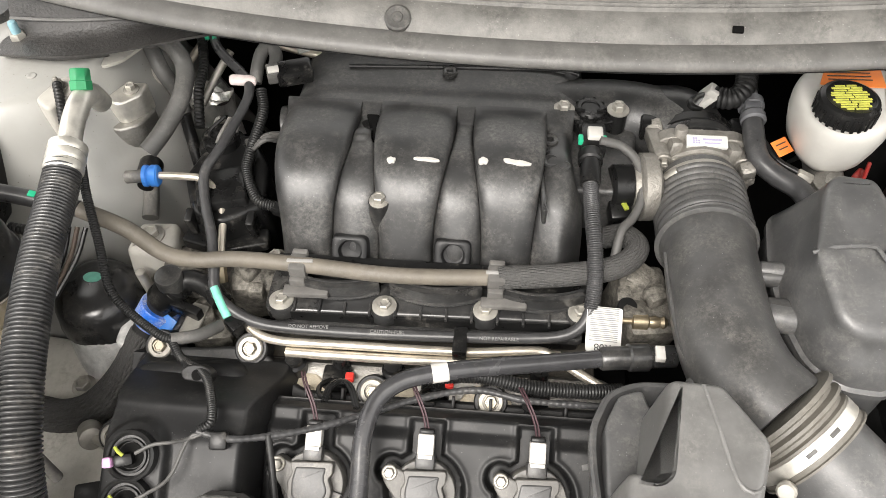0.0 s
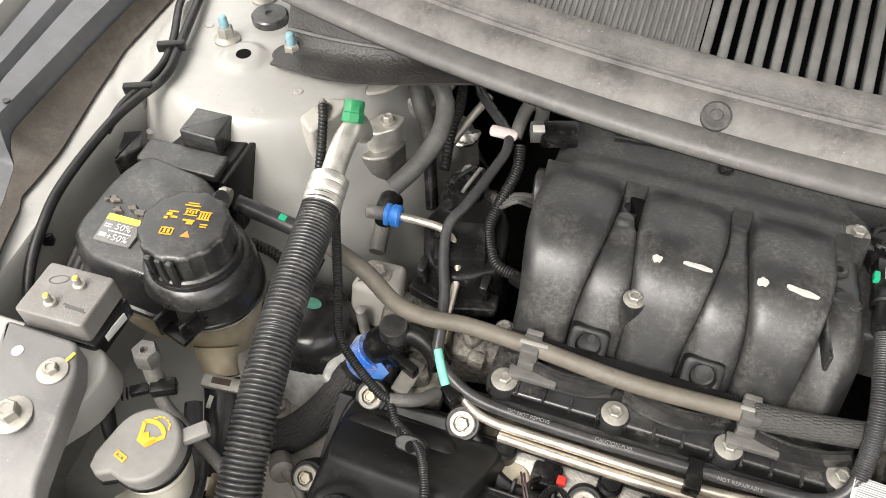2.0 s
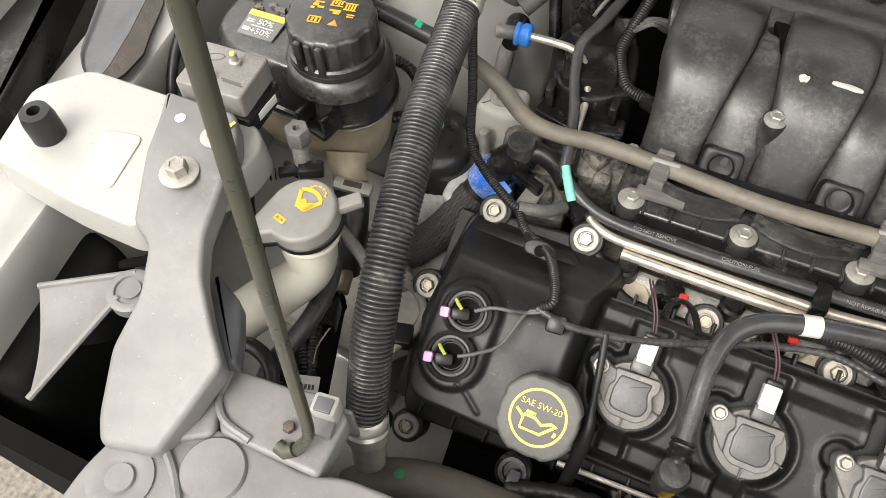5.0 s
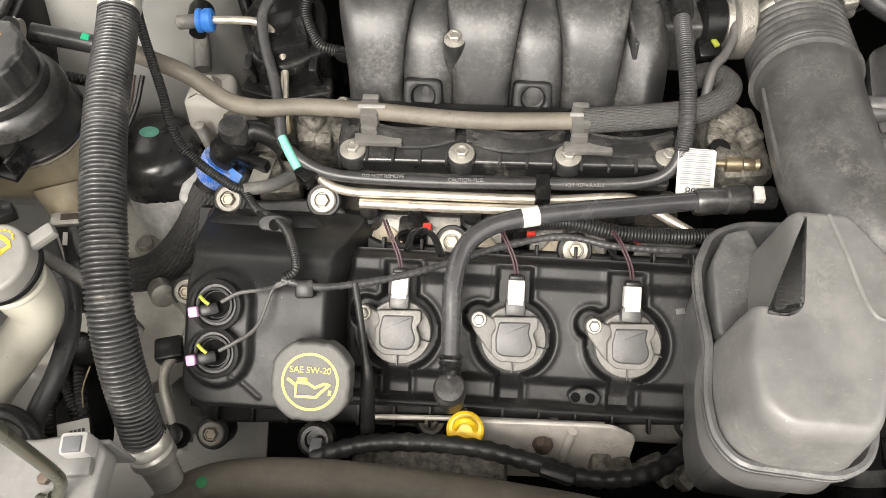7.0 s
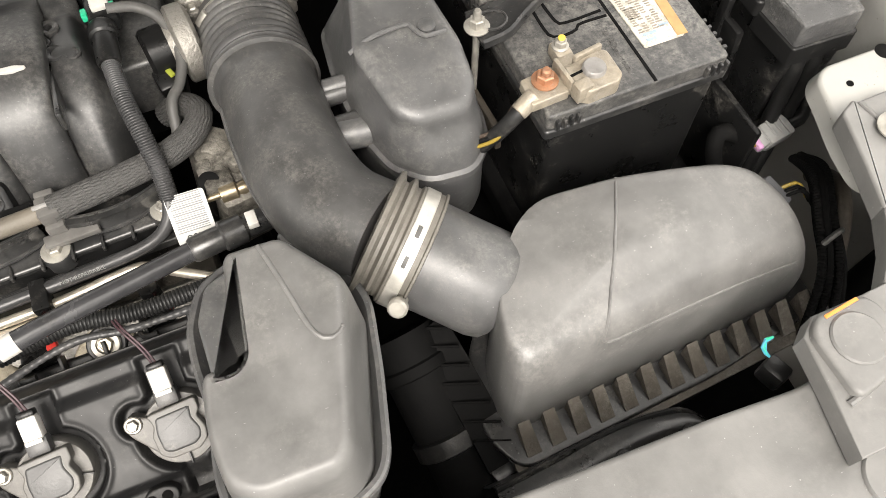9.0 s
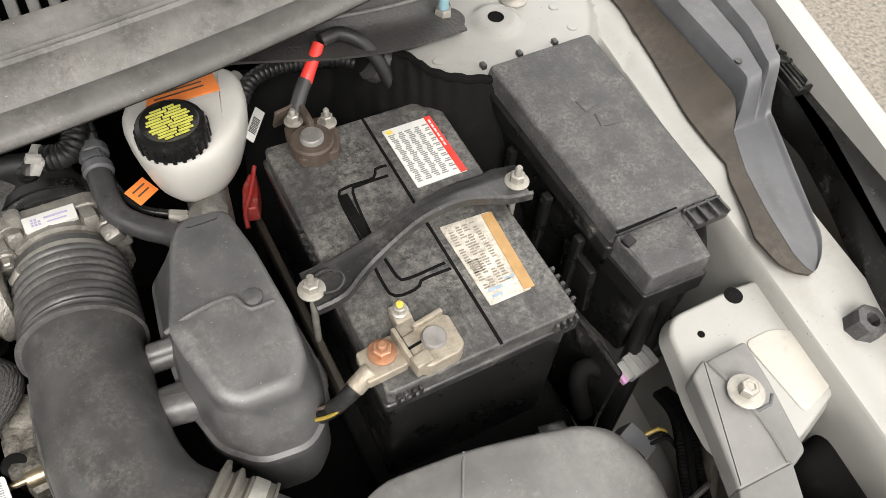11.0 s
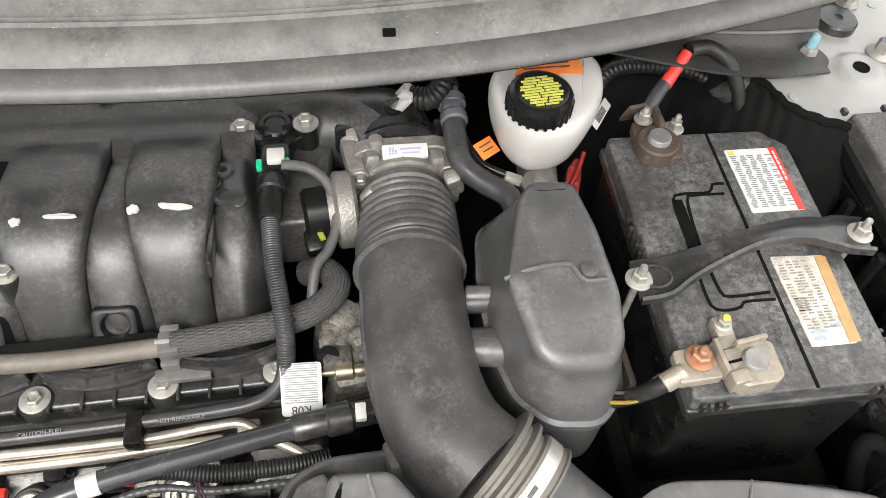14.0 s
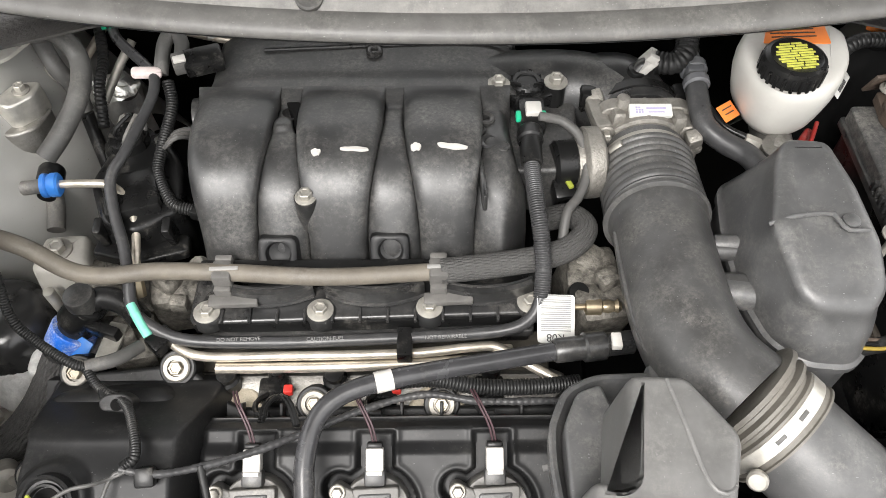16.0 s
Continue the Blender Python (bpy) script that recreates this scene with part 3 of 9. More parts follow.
# grey gutter trim along each wing: sloping inner flange, raised step, low end
for side in (-1, 1):
    tr = thing("wing_gutter_trim", "grey plastic gutter trim along the wing, muddy inner flange", "trim", (CX + side * 0.86, 0.2, 0.97), "wing trims")
    xx = lambda u: CX + side * u
    inner = lambda y: np.interp(y, [-0.024, -0.014, 0.0, 0.03, 0.055, 0.10, 0.115, 0.15, 0.19, 0.28, 0.37, 0.50, 0.60, 0.85], [0.800, 0.787, 0.782, 0.782, 0.793, 0.809, 0.819, 0.821, 0.825, 0.847, 0.866, 0.873, 0.90, 0.95])
    crest = lambda y: np.interp(y, [-0.024, -0.014, 0.0, 0.05, 0.10, 0.145, 0.16, 0.185, 0.36, 0.51, 0.85], [0.803, 0.800, 0.801, 0.813, 0.829, 0.852, 0.864, 0.871, 0.885, 0.892, 0.97])
    outer = lambda y: np.interp(y, [-0.024, -0.014, 0.003, 0.145, 0.185, 0.225, 0.85], [0.806, 0.822, 0.838, 0.904, 0.916, 0.938, 1.048])
    high = lambda y: smooth(0.148, 0.178, y)

    def gutter(a, y, side=side, inner=inner, crest=crest, outer=outer, high=high):
        """a 0 to 1: muddy flange; 1 to 2: groove and riser; 2 to 3: shelf with a stepped outer strip."""
        h = high(y)
        ui, uc, uo = inner(y), crest(y), outer(y)
        if a <= 1:
            u, z = ui + (uc - ui) * a, 0.998 + 0.002 * a + (0.017 * a ** 1.5 + 0.004 * math.exp(-((a - 1) / 0.12) ** 2)) * h
        elif a <= 2:
            u, z = uc + 0.008 * h * (a - 1), 1.000 + 0.0005 * (a - 1) + (0.021 - 0.010 * math.sin(min(1, (a - 1) * 2) * math.pi) + 0.021 * smooth(1.4, 2, a)) * h
        else:
            b = a - 2
            u = uc + 0.008 * h + (uo - uc - 0.008 * h) * b
            z = 1.0005 + 0.0405 * h + (0.010 * b + 0.03 * (y - 0.18) * b) * h + (0.007 * smooth(0.58, 0.63, b) - 0.006 * math.exp(-((b - 0.56) / 0.035) ** 2)) * h
            z += 0.004 * smooth(0.86, 1.0, b) * (1 - h) - 0.003 * (1 - h) * math.exp(-(((y - 0.06) / 0.05) ** 2 + ((b - 0.5) / 0.3) ** 2))
        return (CX + side * u, y, z)
    ys = np.r_[np.linspace(-0.024, 0.14, 22), np.linspace(0.145, 0.185, 18), np.linspace(0.20, 0.85, 24)]
    part("inner_flange", grid_surface(gutter, np.linspace(0, 1, 9), ys, thick=0.003), MUD, tr, "mud-stained flange")
    part("channel", grid_surface(gutter, np.r_[np.linspace(1, 2, 9), np.linspace(2.03, 3, 36)], ys, thick=0.003), TRIMG, tr)
    part("rivet", lathe((xx(0.884), 0.200, 1.0425), (xx(0.884), 0.200, 1.1), [(0.004, 0), (0.004, 0.002), (0.002, 0.003)], 12), BLACK, tr)
    # black hinge cover ahead of the trim
    hg = thing("wing_bracket_cover", "black ribbed plastic bracket cover on the wing edge", "bracket", (CX + side * 0.93, 0.1, 0.98), "bracket covers")
    out = [(xx(u), y) for u, y in [(0.918, 0.20), (0.932, 0.222), (0.950, 0.22), (0.956, 0.18), (0.942, 0.09), (0.925, -0.03), (0.905, -0.14), (0.815, -0.14), (0.845, -0.06), (0.886, 0.03), (0.912, 0.10)]]
    part("body", slab(rpoly(out, 0.012), 0.985, 1.032, 0.006), BLACKC, hg)
    for k in range(5):
        part("rib", box((xx(0.922 + 0.006 * k), 0.165 + 0.003 * k, 1.034), (0.0035, 0.05, 0.012), 0.001, (0, 0, side * -10)), BLACKC, hg)
    part("stiffener", box((xx(0.932), 0.142, 1.034), (0.030, 0.004, 0.012), 0.001), BLACKC, hg)
    part("stiffener", box((xx(0.938), 0.205, 1.034), (0.028, 0.004, 0.012), 0.001), BLACKC, hg)
    part("boss", lathe((xx(0.938), 0.187, 1.03), (xx(0.938), 0.187, 1.1), [(0.010, 0), (0.010, 0.011), (0.007, 0.012), (0.006, 0.009)], 18), BLACKC, hg)

# ---- cowl ----
def lip(x):
    return 0.283 + 0.28 * (x - CX) ** 2


def drop(x):
    return 0.03 * (x - CX) ** 2


cowl = thing("cowl", "weathered grey plastic cowl panel below the windscreen", "cowl panel", (CX, 0.4, 1.1))
XC = np.linspace(CX - 0.82, CX + 0.82, 110)
roll = [(0.012, 1.1095), (0.0065, 1.1105), (0.0035, 1.1135), (0.0035, 1.1175), (0.006, 1.1215), (0.011, 1.1250), (0.018, 1.1278), (0.0255, 1.1295), (0.028, 1.1285)]
middle = [(0.027, 1.1285), (0.030, 1.133), (0.038, 1.141), (0.047, 1.1465), (0.0535, 1.148), (0.0555, 1.1515), (0.0570, 1.1495), (0.0585, 1.1495), (0.0600, 1.153), (0.0615, 1.1505), (0.067, 1.155),
          (0.0745, 1.162), (0.0785, 1.1655), (0.0815, 1.1665), (0.0835, 1.1650), (0.0845, 1.158)]


def strip_of(prof, deep):
    """Panel with this cross-section along the lip, closed below."""
    ring = prof + [(prof[-1][0], prof[-1][1] - deep), (prof[0][0], prof[0][1] - deep)]
    return rings([[(x, lip(x) + dy, z - drop(x)) for dy, z in ring] for x in XC])


part("panel", strip_of(middle, 0.005), COWLM, cowl, angle=30)
part("rolled_edge", strip_of(roll, 0.004), ROLL, cowl, "smooth dark rolled front edge", angle=60)
part("seal", tube([(x, lip(x) + 0.014, 1.1085 - drop(x)) for x in XC[::6]], 0.0045, 12, 0.02), RUBBER, cowl, "black rubber edge seal")
GR0, GR1 = 0.083, 0.25
# Near-black sheet under the slats; the grille's inner shade is its colour.
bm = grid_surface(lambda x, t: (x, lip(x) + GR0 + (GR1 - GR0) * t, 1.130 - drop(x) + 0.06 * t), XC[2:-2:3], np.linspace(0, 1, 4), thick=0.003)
part("tray", bm, DARK, cowl, "near-black sheet for the shade under the grille slats")
L = GR1 - GR0 + 0.012
slat = finish(box((0, 0, 0), (0.0092, L, 0.016), 0.0035, seg=3), SLATG, "slat")
f = lambda x, t: (x, lip(x) + GR0 + (GR1 - GR0) * t, 1.150 - drop(x) + 0.062 * t)
part("closed_panel", grid_surface(f, np.linspace(CX - 0.80, -0.088, 40), np.linspace(0, 1, 5), thick=0.003), SLATG, cowl)
fine_rib = finish(box((0, 0, 0), (0.0040, L, 0.005), 0.0016), SLATG, "fine_rib")
for k in range(72):
    x = -0.095 - k * 0.0062
    o = new("fine_rib", fine_rib)
    o.parent = cowl
    o.matrix_basis = WORLD[cowl].inverted() @ pose(x, lip(x) + GR0 - 0.004 + L / 2, 1.1505 - drop(x) + 0.031, 20.4, 0, 0)
for k in range(53):
    x = -0.082 + k * 0.0158
    o = new("slat", slat)
    o.parent = cowl
    w = pose(x, lip(x) + GR0 - 0.004 + L / 2, 1.152 - drop(x) + 0.03, 20, 0, 0)
    o.matrix_basis = WORLD[cowl].inverted() @ w
bm = grid_surface(lambda x, t: (x, lip(x) + GR1 + 0.25 * t, 1.222 - drop(x) + 0.10 * t), XC[2:-2:3], np.linspace(0, 1, 3), thick=0.004)
part("upper_panel", bm, COWLM, cowl)
out = [(0.425, 0.03), (0.46, 0.035), (0.475, 0.075), (0.515, 0.09), (0.515, 0.13), (0.39, 0.13), (0.39, 0.09), (0.415, 0.075)]
m = pose(0, 0.325, 1.148, 20, 0, 0)
part("tongue", slab(rpoly([(x, y + 0.035 + 0.28 * (x - CX) ** 2 * 0.6) for x, y in out], 0.012), 0.004, 0.014, 0.004, m=m), SLATG, cowl)
for x in (-0.058, 0.618):
    z = 1.139 - drop(x)
    y = lip(x) + 0.034
    bm = lathe((x, y, z), (x, y - 0.16, z + 0.25), [(0.0135, -0.006), (0.0135, 0.002), (0.0115, 0.0035), (0.006, 0.003), (0.005, 0.0045), (0.003, 0.0045)], 24)
    part("push_clip", bm, SEAL, cowl, "dark round push clip")
# Near-black chip laid on the band as the slot's shade.
part("slot", box((0.278, lip(0.278) + 0.036, 1.1395), (0.011, 0.007, 0.004), 0.001, (28, 0, 0)), DARK, cowl)
# leather-grained black end pieces between cowl and strut towers
for side in (-1, 1):
    ep = thing("cowl_end_bracket", "black grained plastic bracket from cowl to strut tower", "bracket", (CX + side * 0.62, 0.45, 1.0), "cowl end brackets")
    f = lambda a, b, side=side: (CX + side * (0.36 + 0.31 * a), 0.392 + 0.10 * b + 0.012 * math.cos(a * 5), 1.010 + 0.045 * (1 - a) + 0.05 * smooth(0.35, 0.8, b))
    part("shell", grid_surface(f, np.linspace(0, 1, 14), np.linspace(0, 1, 12), thick=0.003), GRAIN, ep)
    out = [(CX + side * u, y) for u, y in [(0.53, 0.41), (0.60, 0.395), (0.668, 0.402), (0.682, 0.418), (0.675, 0.442), (0.60, 0.445)]]
    part("foot", slab(rpoly(out, 0.012), 1.0035, 1.008, 0.002), GRAIN, ep)
    part("welt", tube([(CX + side * u, y, z) for u, y, z in ((0.38, 0.43, 1.062), (0.48, 0.427, 1.052), (0.58, 0.43, 1.040), (0.665, 0.442, 1.03))], 0.0022, 8, 0.01), COVERG, ep, "pale moulded edge")

# ---- front covers over the radiator support ----
panel = thing("radiator_cover", "grey plastic cover over the radiator support", "front cover", (CX, -0.3, 0.95))
out = [(-0.485, -0.45), (-0.484, -0.33), (-0.476, -0.295), (-0.43, -0.262), (-0.40, -0.260), (-0.32, -0.262), (-0.297, -0.252), (-0.19, -0.245), (-0.10, -0.240), (0.10, -0.236), (0.33, -0.233),
       (0.40, -0.236), (0.50, -0.240), (0.575, -0.246), (0.60, -0.243), (0.64, -0.235), (0.68, -0.245), (0.70, -0.30), (0.70, -0.45)]
part("panel", slab(rpoly(out, 0.012), 0.945, 0.962, 0.005), COVERG, panel)
for x, y in ((-0.389, -0.290), (0.60, -0.33)):
    part("plug", lathe((x, y, 0.957), (x, y, 1.1), [(0.026, 0), (0.026, 0.0065), (0.0245, 0.0085), (0.01, 0.009)], 32), COVERG, panel, "round flat plug")
part("web", slab(rpoly([(-0.49, -0.235), (-0.452, -0.196), (-0.417, -0.212), (-0.413, -0.245), (-0.402, -0.268), (-0.47, -0.31)], 0.008), 0.940, 0.9675, 0.004), COVERG, panel)
part("rib", tube([(-0.458, -0.275, 0.963), (-0.415, -0.305, 0.963), (-0.38, -0.345, 0.963)], 0.004, 8), COVERG, panel)
part("rib", tube([(0.66, -0.255, 0.963), (0.64, -0.30, 0.963), (0.61, -0.36, 0.963)], 0.004, 8), COVERG, panel)
for x in (-0.450, 0.675):
    part("boss", lathe((x, -0.325, 0.958), (x, -0.325, 1.1), [(0.026, 0), (0.026, 0.006), (0.02, 0.007), (0.012, 0.005), (0.011, 0.008), (0.006, 0.008)], 28), COVERG, panel)
for x, w, c in ((-0.293, 0.02, ORANGE), (-0.245, 0.07, PAPER)):
    part("sticker", box((x, -0.29, 0.9625), (w, 0.02, 0.001), 0.0003, (0, 0, -3)), c, panel, "orange and white warning sticker")

# arms that run back to the wings
armL = thing("cover_arm", "grey plastic cover arm bolted to a white bracket", "front cover", (-0.54, -0.15, 0.95), "cover arms")
def arm_top(y):
    return float(np.interp(y, [-0.31, -0.17, -0.10], [0.972, 1.032, 1.055]))


out = [(-0.580, -0.039), (-0.508, -0.037), (-0.490, -0.062), (-0.478, -0.097), (-0.471, -0.145), (-0.458, -0.173), (-0.435, -0.20), (-0.410, -0.225), (-0.420, -0.265), (-0.43, -0.30), (-0.478, -0.311), (-0.489, -0.293), (-0.503, -0.247), (-0.500, -0.205), (-0.512, -0.168), (-0.534, -0.158), (-0.552, -0.11), (-0.566, -0.07)]
bm = slab(rpoly(out, 0.007), -0.024, 0.0, 0.005)
for y in (-0.17, -0.10):
    bmesh.ops.bisect_plane(bm, geom=bm.verts[:] + bm.edges[:] + bm.faces[:], plane_co=(0, y, 0), plane_no=(0, 1, 0))
for v in bm.verts:
    v.co.z += arm_top(v.co.y)
part("panel", bm, COVERG, armL)
hexbolt((-0.508, -0.068, 1.055), armL, 0.006, washer=0.0125, h=0.007)
hexbolt((-0.514, -0.111, 1.054), armL, 0.009, washer=0.0165, h=0.011, label="large zinc bolt with washer")
part("paint_mark", box((-0.503, -0.055, 1.0566), (0.003, 0.015, 0.001), 0.0004, (0, 0, -12)), INKY, armL, "yellow paint mark")
part("hole", lathe((-0.548, -0.062, 1.0548), (-0.548, -0.062, 1.2), [(0.005, 0), (0.005, 0.0008), (0.004, 0.0008)], 16), RESV, armL, "pale hole")
out = [(-0.44, -0.165), (-0.475, -0.150), (-0.468, -0.175), (-0.425, -0.218), (-0.412, -0.215), (-0.424, -0.19)]
part("side_flap", slab(rpoly(out, 0.006), 0.965, 0.985, 0.004), TRIMG, armL, "dark side flap")
armR = thing("cover_arm", "grey plastic cover arm bolted to a white bracket", "front cover", (0.74, -0.15, 0.95), "cover arms")
part("panel", slab(rpoly([(0.743, -0.055), (0.762, -0.046), (0.768, -0.075), (0.771, -0.110), (0.768, -0.152), (0.714, -0.150), (0.728, -0.107)], 0.004), 0.965, 0.987, 0.003), COVERG, armR)
part("panel", slab([(0.714, -0.1495), (0.768, -0.1515), (0.753, -0.184), (0.743, -0.225), (0.672, -0.225), (0.672, -0.203), (0.695, -0.180)], 0.965, 0.9869, 0.002), COVERG, armR)
part("foot", slab([(0.743, -0.2245), (0.735, -0.262), (0.722, -0.31), (0.57, -0.31), (0.580, -0.258), (0.586, -0.218), (0.602, -0.206), (0.648, -0.206), (0.672, -0.205), (0.673, -0.2245)], 0.965, 0.9867, 0.002), COVERG, armR)
part("beam_edge", tube([(0.764, -0.052, 0.987), (0.7685, -0.08, 0.987), (0.7695, -0.115, 0.987), (0.765, -0.15, 0.987)], 0.0022, 8), COVERG, armR)
part("fold", tube([(0.662, -0.224, 0.9865), (0.672, -0.228, 0.987), (0.705, -0.226, 0.987), (0.714, -0.234, 0.987), (0.722, -0.252, 0.987), (0.731, -0.262, 0.987)], 0.0024, 8), COVERG, armR)
part("fold", tube([(0.661, -0.226, 0.987), (0.657, -0.242, 0.987), (0.645, -0.258, 0.987), (0.615, -0.268, 0.987), (0.585, -0.274, 0.987)], 0.0030, 8), COVERG, armR)
part("gutter_rib", tube([(0.715, -0.268, 0.987), (0.688, -0.283, 0.9875), (0.655, -0.298, 0.9875), (0.625, -0.31, 0.987)], 0.0042, 8), TRIMG, armR)
part("pad", slab(rpoly([(0.588, -0.22), (0.60, -0.208), (0.645, -0.208), (0.652, -0.225), (0.645, -0.265), (0.59, -0.275)], 0.01), 0.98, 0.996, 0.004), COVERG, armR)
part("plug", lathe((0.617, -0.236, 0.994), (0.617, -0.236, 1.1), [(0.021, 0), (0.021, 0.003), (0.0195, 0.0045), (0.01, 0.005)], 28), COVERG, armR, "round flat plug")
part("paint_mark", box((0.62, -0.211, 0.9966), (0.032, 0.003, 0.001), 0.0004, (0, 0, 6)), ORANGE, armR, "orange paint stroke")
out = [(0.760, -0.048), (0.811, -0.047), (0.804, -0.088), (0.789, -0.148), (0.768, -0.155), (0.758, -0.12)]
part("step", slab(rpoly(out, 0.005), 0.955, 0.982, 0.003), COVERG, armR)
part("step_fold", tube([(0.797, -0.098, 0.982), (0.790, -0.104, 0.982), (0.776, -0.104, 0.982), (0.770, -0.103, 0.982)], 0.0015, 8), TRIMG, armR)
hexbolt((0.772, -0.088, 0.990), armR, 0.008, washer=0.016, h=0.010)
for side, pts in ((-1, [(-0.530, -0.195), (-0.560, -0.210), (-0.595, -0.232), (-0.635, -0.259)]), (1, [(0.744, -0.195), (0.772, -0.213), (0.80, -0.235), (0.84, -0.26)])):
    st = thing("headlamp_strap", "grey plastic headlamp strap with a screw boss", "strap", (*pts[0][:2], 0.95), "headlamp straps")
    x0, y0 = pts[0]
    web = lambda a, b, x0=x0, y0=y0, side=side: (x0 + side * (0.006 + 0.085 * a * (1 - 0.75 * b)), y0 + 0.016 - 0.026 * b - 0.040 * a - 0.060 * a * b, 0.985 - 0.02 * a - 0.010 * math.sin(math.pi * b) * a)
    part("leg", grid_surface(web, np.linspace(0, 1, 10), np.linspace(0, 1, 10), thick=0.004), COVERG, st)
    for b in (0.0, 1.0):
        part("leg_rim", tube([web(a, b) for a in np.linspace(0, 1, 8)], 0.003, 8), COVERG, st)
    x, y = pts[0]
    part("boss", lathe((x, y, 0.975), (x, y, 1.1), [(0.021, 0), (0.021, 0.010), (0.018, 0.012), (0.014, 0.012), (0.013, 0.010), (0.0095, 0.010), (0.009, 0.012), (0.005, 0.012)], 24), COVERG, st)

# white metal brackets that carry the arms
brk = thing("support_bracket", "white painted metal support bracket with rounded end", "bracket", (-0.62, -0.07, 0.9), "support brackets")
out = [(-0.72, -0.07), (-0.685, -0.028), (-0.60, -0.026), (-0.50, -0.024), (-0.484, -0.042), (-0.486, -0.075), (-0.534, -0.160), (-0.60, -0.160), (-0.70, -0.15)]
part("plate", slab(rpoly(out, 0.012), 0.992, 1.030, 0.005, 0.002), WHITE, brk)
part("stain", slab(rpoly([(-0.622, -0.085), (-0.585, -0.078), (-0.575, -0.138), (-0.612, -0.142)], 0.008), 1.029, 1.0315, 0.001), WHITED, brk, "dull grey-green worn patch")
part("rubber_buffer", lathe((-0.665, -0.11, 1.03), (-0.665, -0.11, 1.3), [(0.015, 0), (0.015, 0.02), (0.013, 0.03), (0.006, 0.031), (0.005, 0.02)], 20), RUBBER, brk, "grey rubber buffer")
brk = thing("support_bracket", "white painted metal support bracket with rounded end", "bracket", (0.82, -0.07, 0.9), "support brackets")
out = [(0.757, -0.03), (0.764, -0.004), (0.779, 0.008), (0.85, 0.008), (0.894, 0.004), (0.90, -0.04), (0.95, -0.054), (0.948, -0.094), (0.876, -0.113), (0.814, -0.134), (0.79, -0.140), (0.737, -0.112), (0.743, -0.073)]
part("plate", slab(rpoly(out, 0.012), 0.945, 0.965, 0.005, 0.004), WHITE, brk)
part("stain", slab(rpoly([(0.820, -0.044), (0.852, -0.044), (0.892, -0.068), (0.874, -0.108), (0.822, -0.122)], 0.008), 0.964, 0.9665, 0.001), WHITED, brk, "dull grey-green worn patch")
part("rubber_buffer", lathe((0.903, -0.080, 0.963), (0.910, -0.092, 1.03), [(0.019, 0), (0.019, 0.006), (0.016, 0.008), (0.016, 0.044), (0.0145, 0.047), (0.007, 0.0475), (0.006, 0.03)], 8), RUBBERG, brk, "grey rubber buffer")
# Holes are near-black discs on the plate, with shade in the colour.
for x, y, r in ((0.79, -0.02, 0.0035), (0.845, 0.0, 0.009)):
    part("hole", lathe((x, y, 0.9648), (x, y, 1.1), [(r, 0), (r, 0.0008), (r * 0.8, 0.0008)], 18), DARK, brk)

# ---- engine: intake manifold ----
manifold = thing("intake_manifold", "black plastic intake manifold with six curved runners, dusty on top", "intake manifold", (-0.02, 0.3, 0.85))
ARC = [(0.402, 0.9615), (0.393, 0.9635), (0.380, 0.969), (0.36, 0.975), (0.315, 0.982), (0.275, 0.976), (0.245, 0.955), (0.225, 0.922), (0.208, 0.885), (0.195, 0.862)]


AP = curve_points([(0, y, z) for y, z in ARC], 0.0022)
AN = np.gradient(AP, axis=0)
AN = np.stack([np.zeros(len(AP)), -AN[:, 2], AN[:, 1]], 1)
AN /= -np.linalg.norm(AN, axis=1)[:, None]
# centre at the top and bottom, width at the top and bottom, how far it lies below its neighbours
RUN = ((-0.168, -0.168, 0.094, 0.066, 0), (-0.108, -0.109, 0.024, 0.058, 1), (-0.049, -0.050, 0.094, 0.066, 0),
       (0.010, 0.010, 0.022, 0.060, 1), (0.064, 0.067, 0.090, 0.060, 0), (0.124, 0.127, 0.036, 0.062, 1.3))


def side_line(i, k):
    """Valley to the right of runner i at k of its length (i = -1: the outer flank)."""
    mid = lambda r, s: r[0] + (r[1] - r[0]) * k + s * (r[2] + (r[3] - r[2]) * smooth(0.15, 0.85, k)) / 2
    if i < 0:
        return mid(RUN[0], -1)
    return mid(RUN[5], 1) if i == 5 else (mid(RUN[i], 1) + mid(RUN[i + 1], -1)) / 2


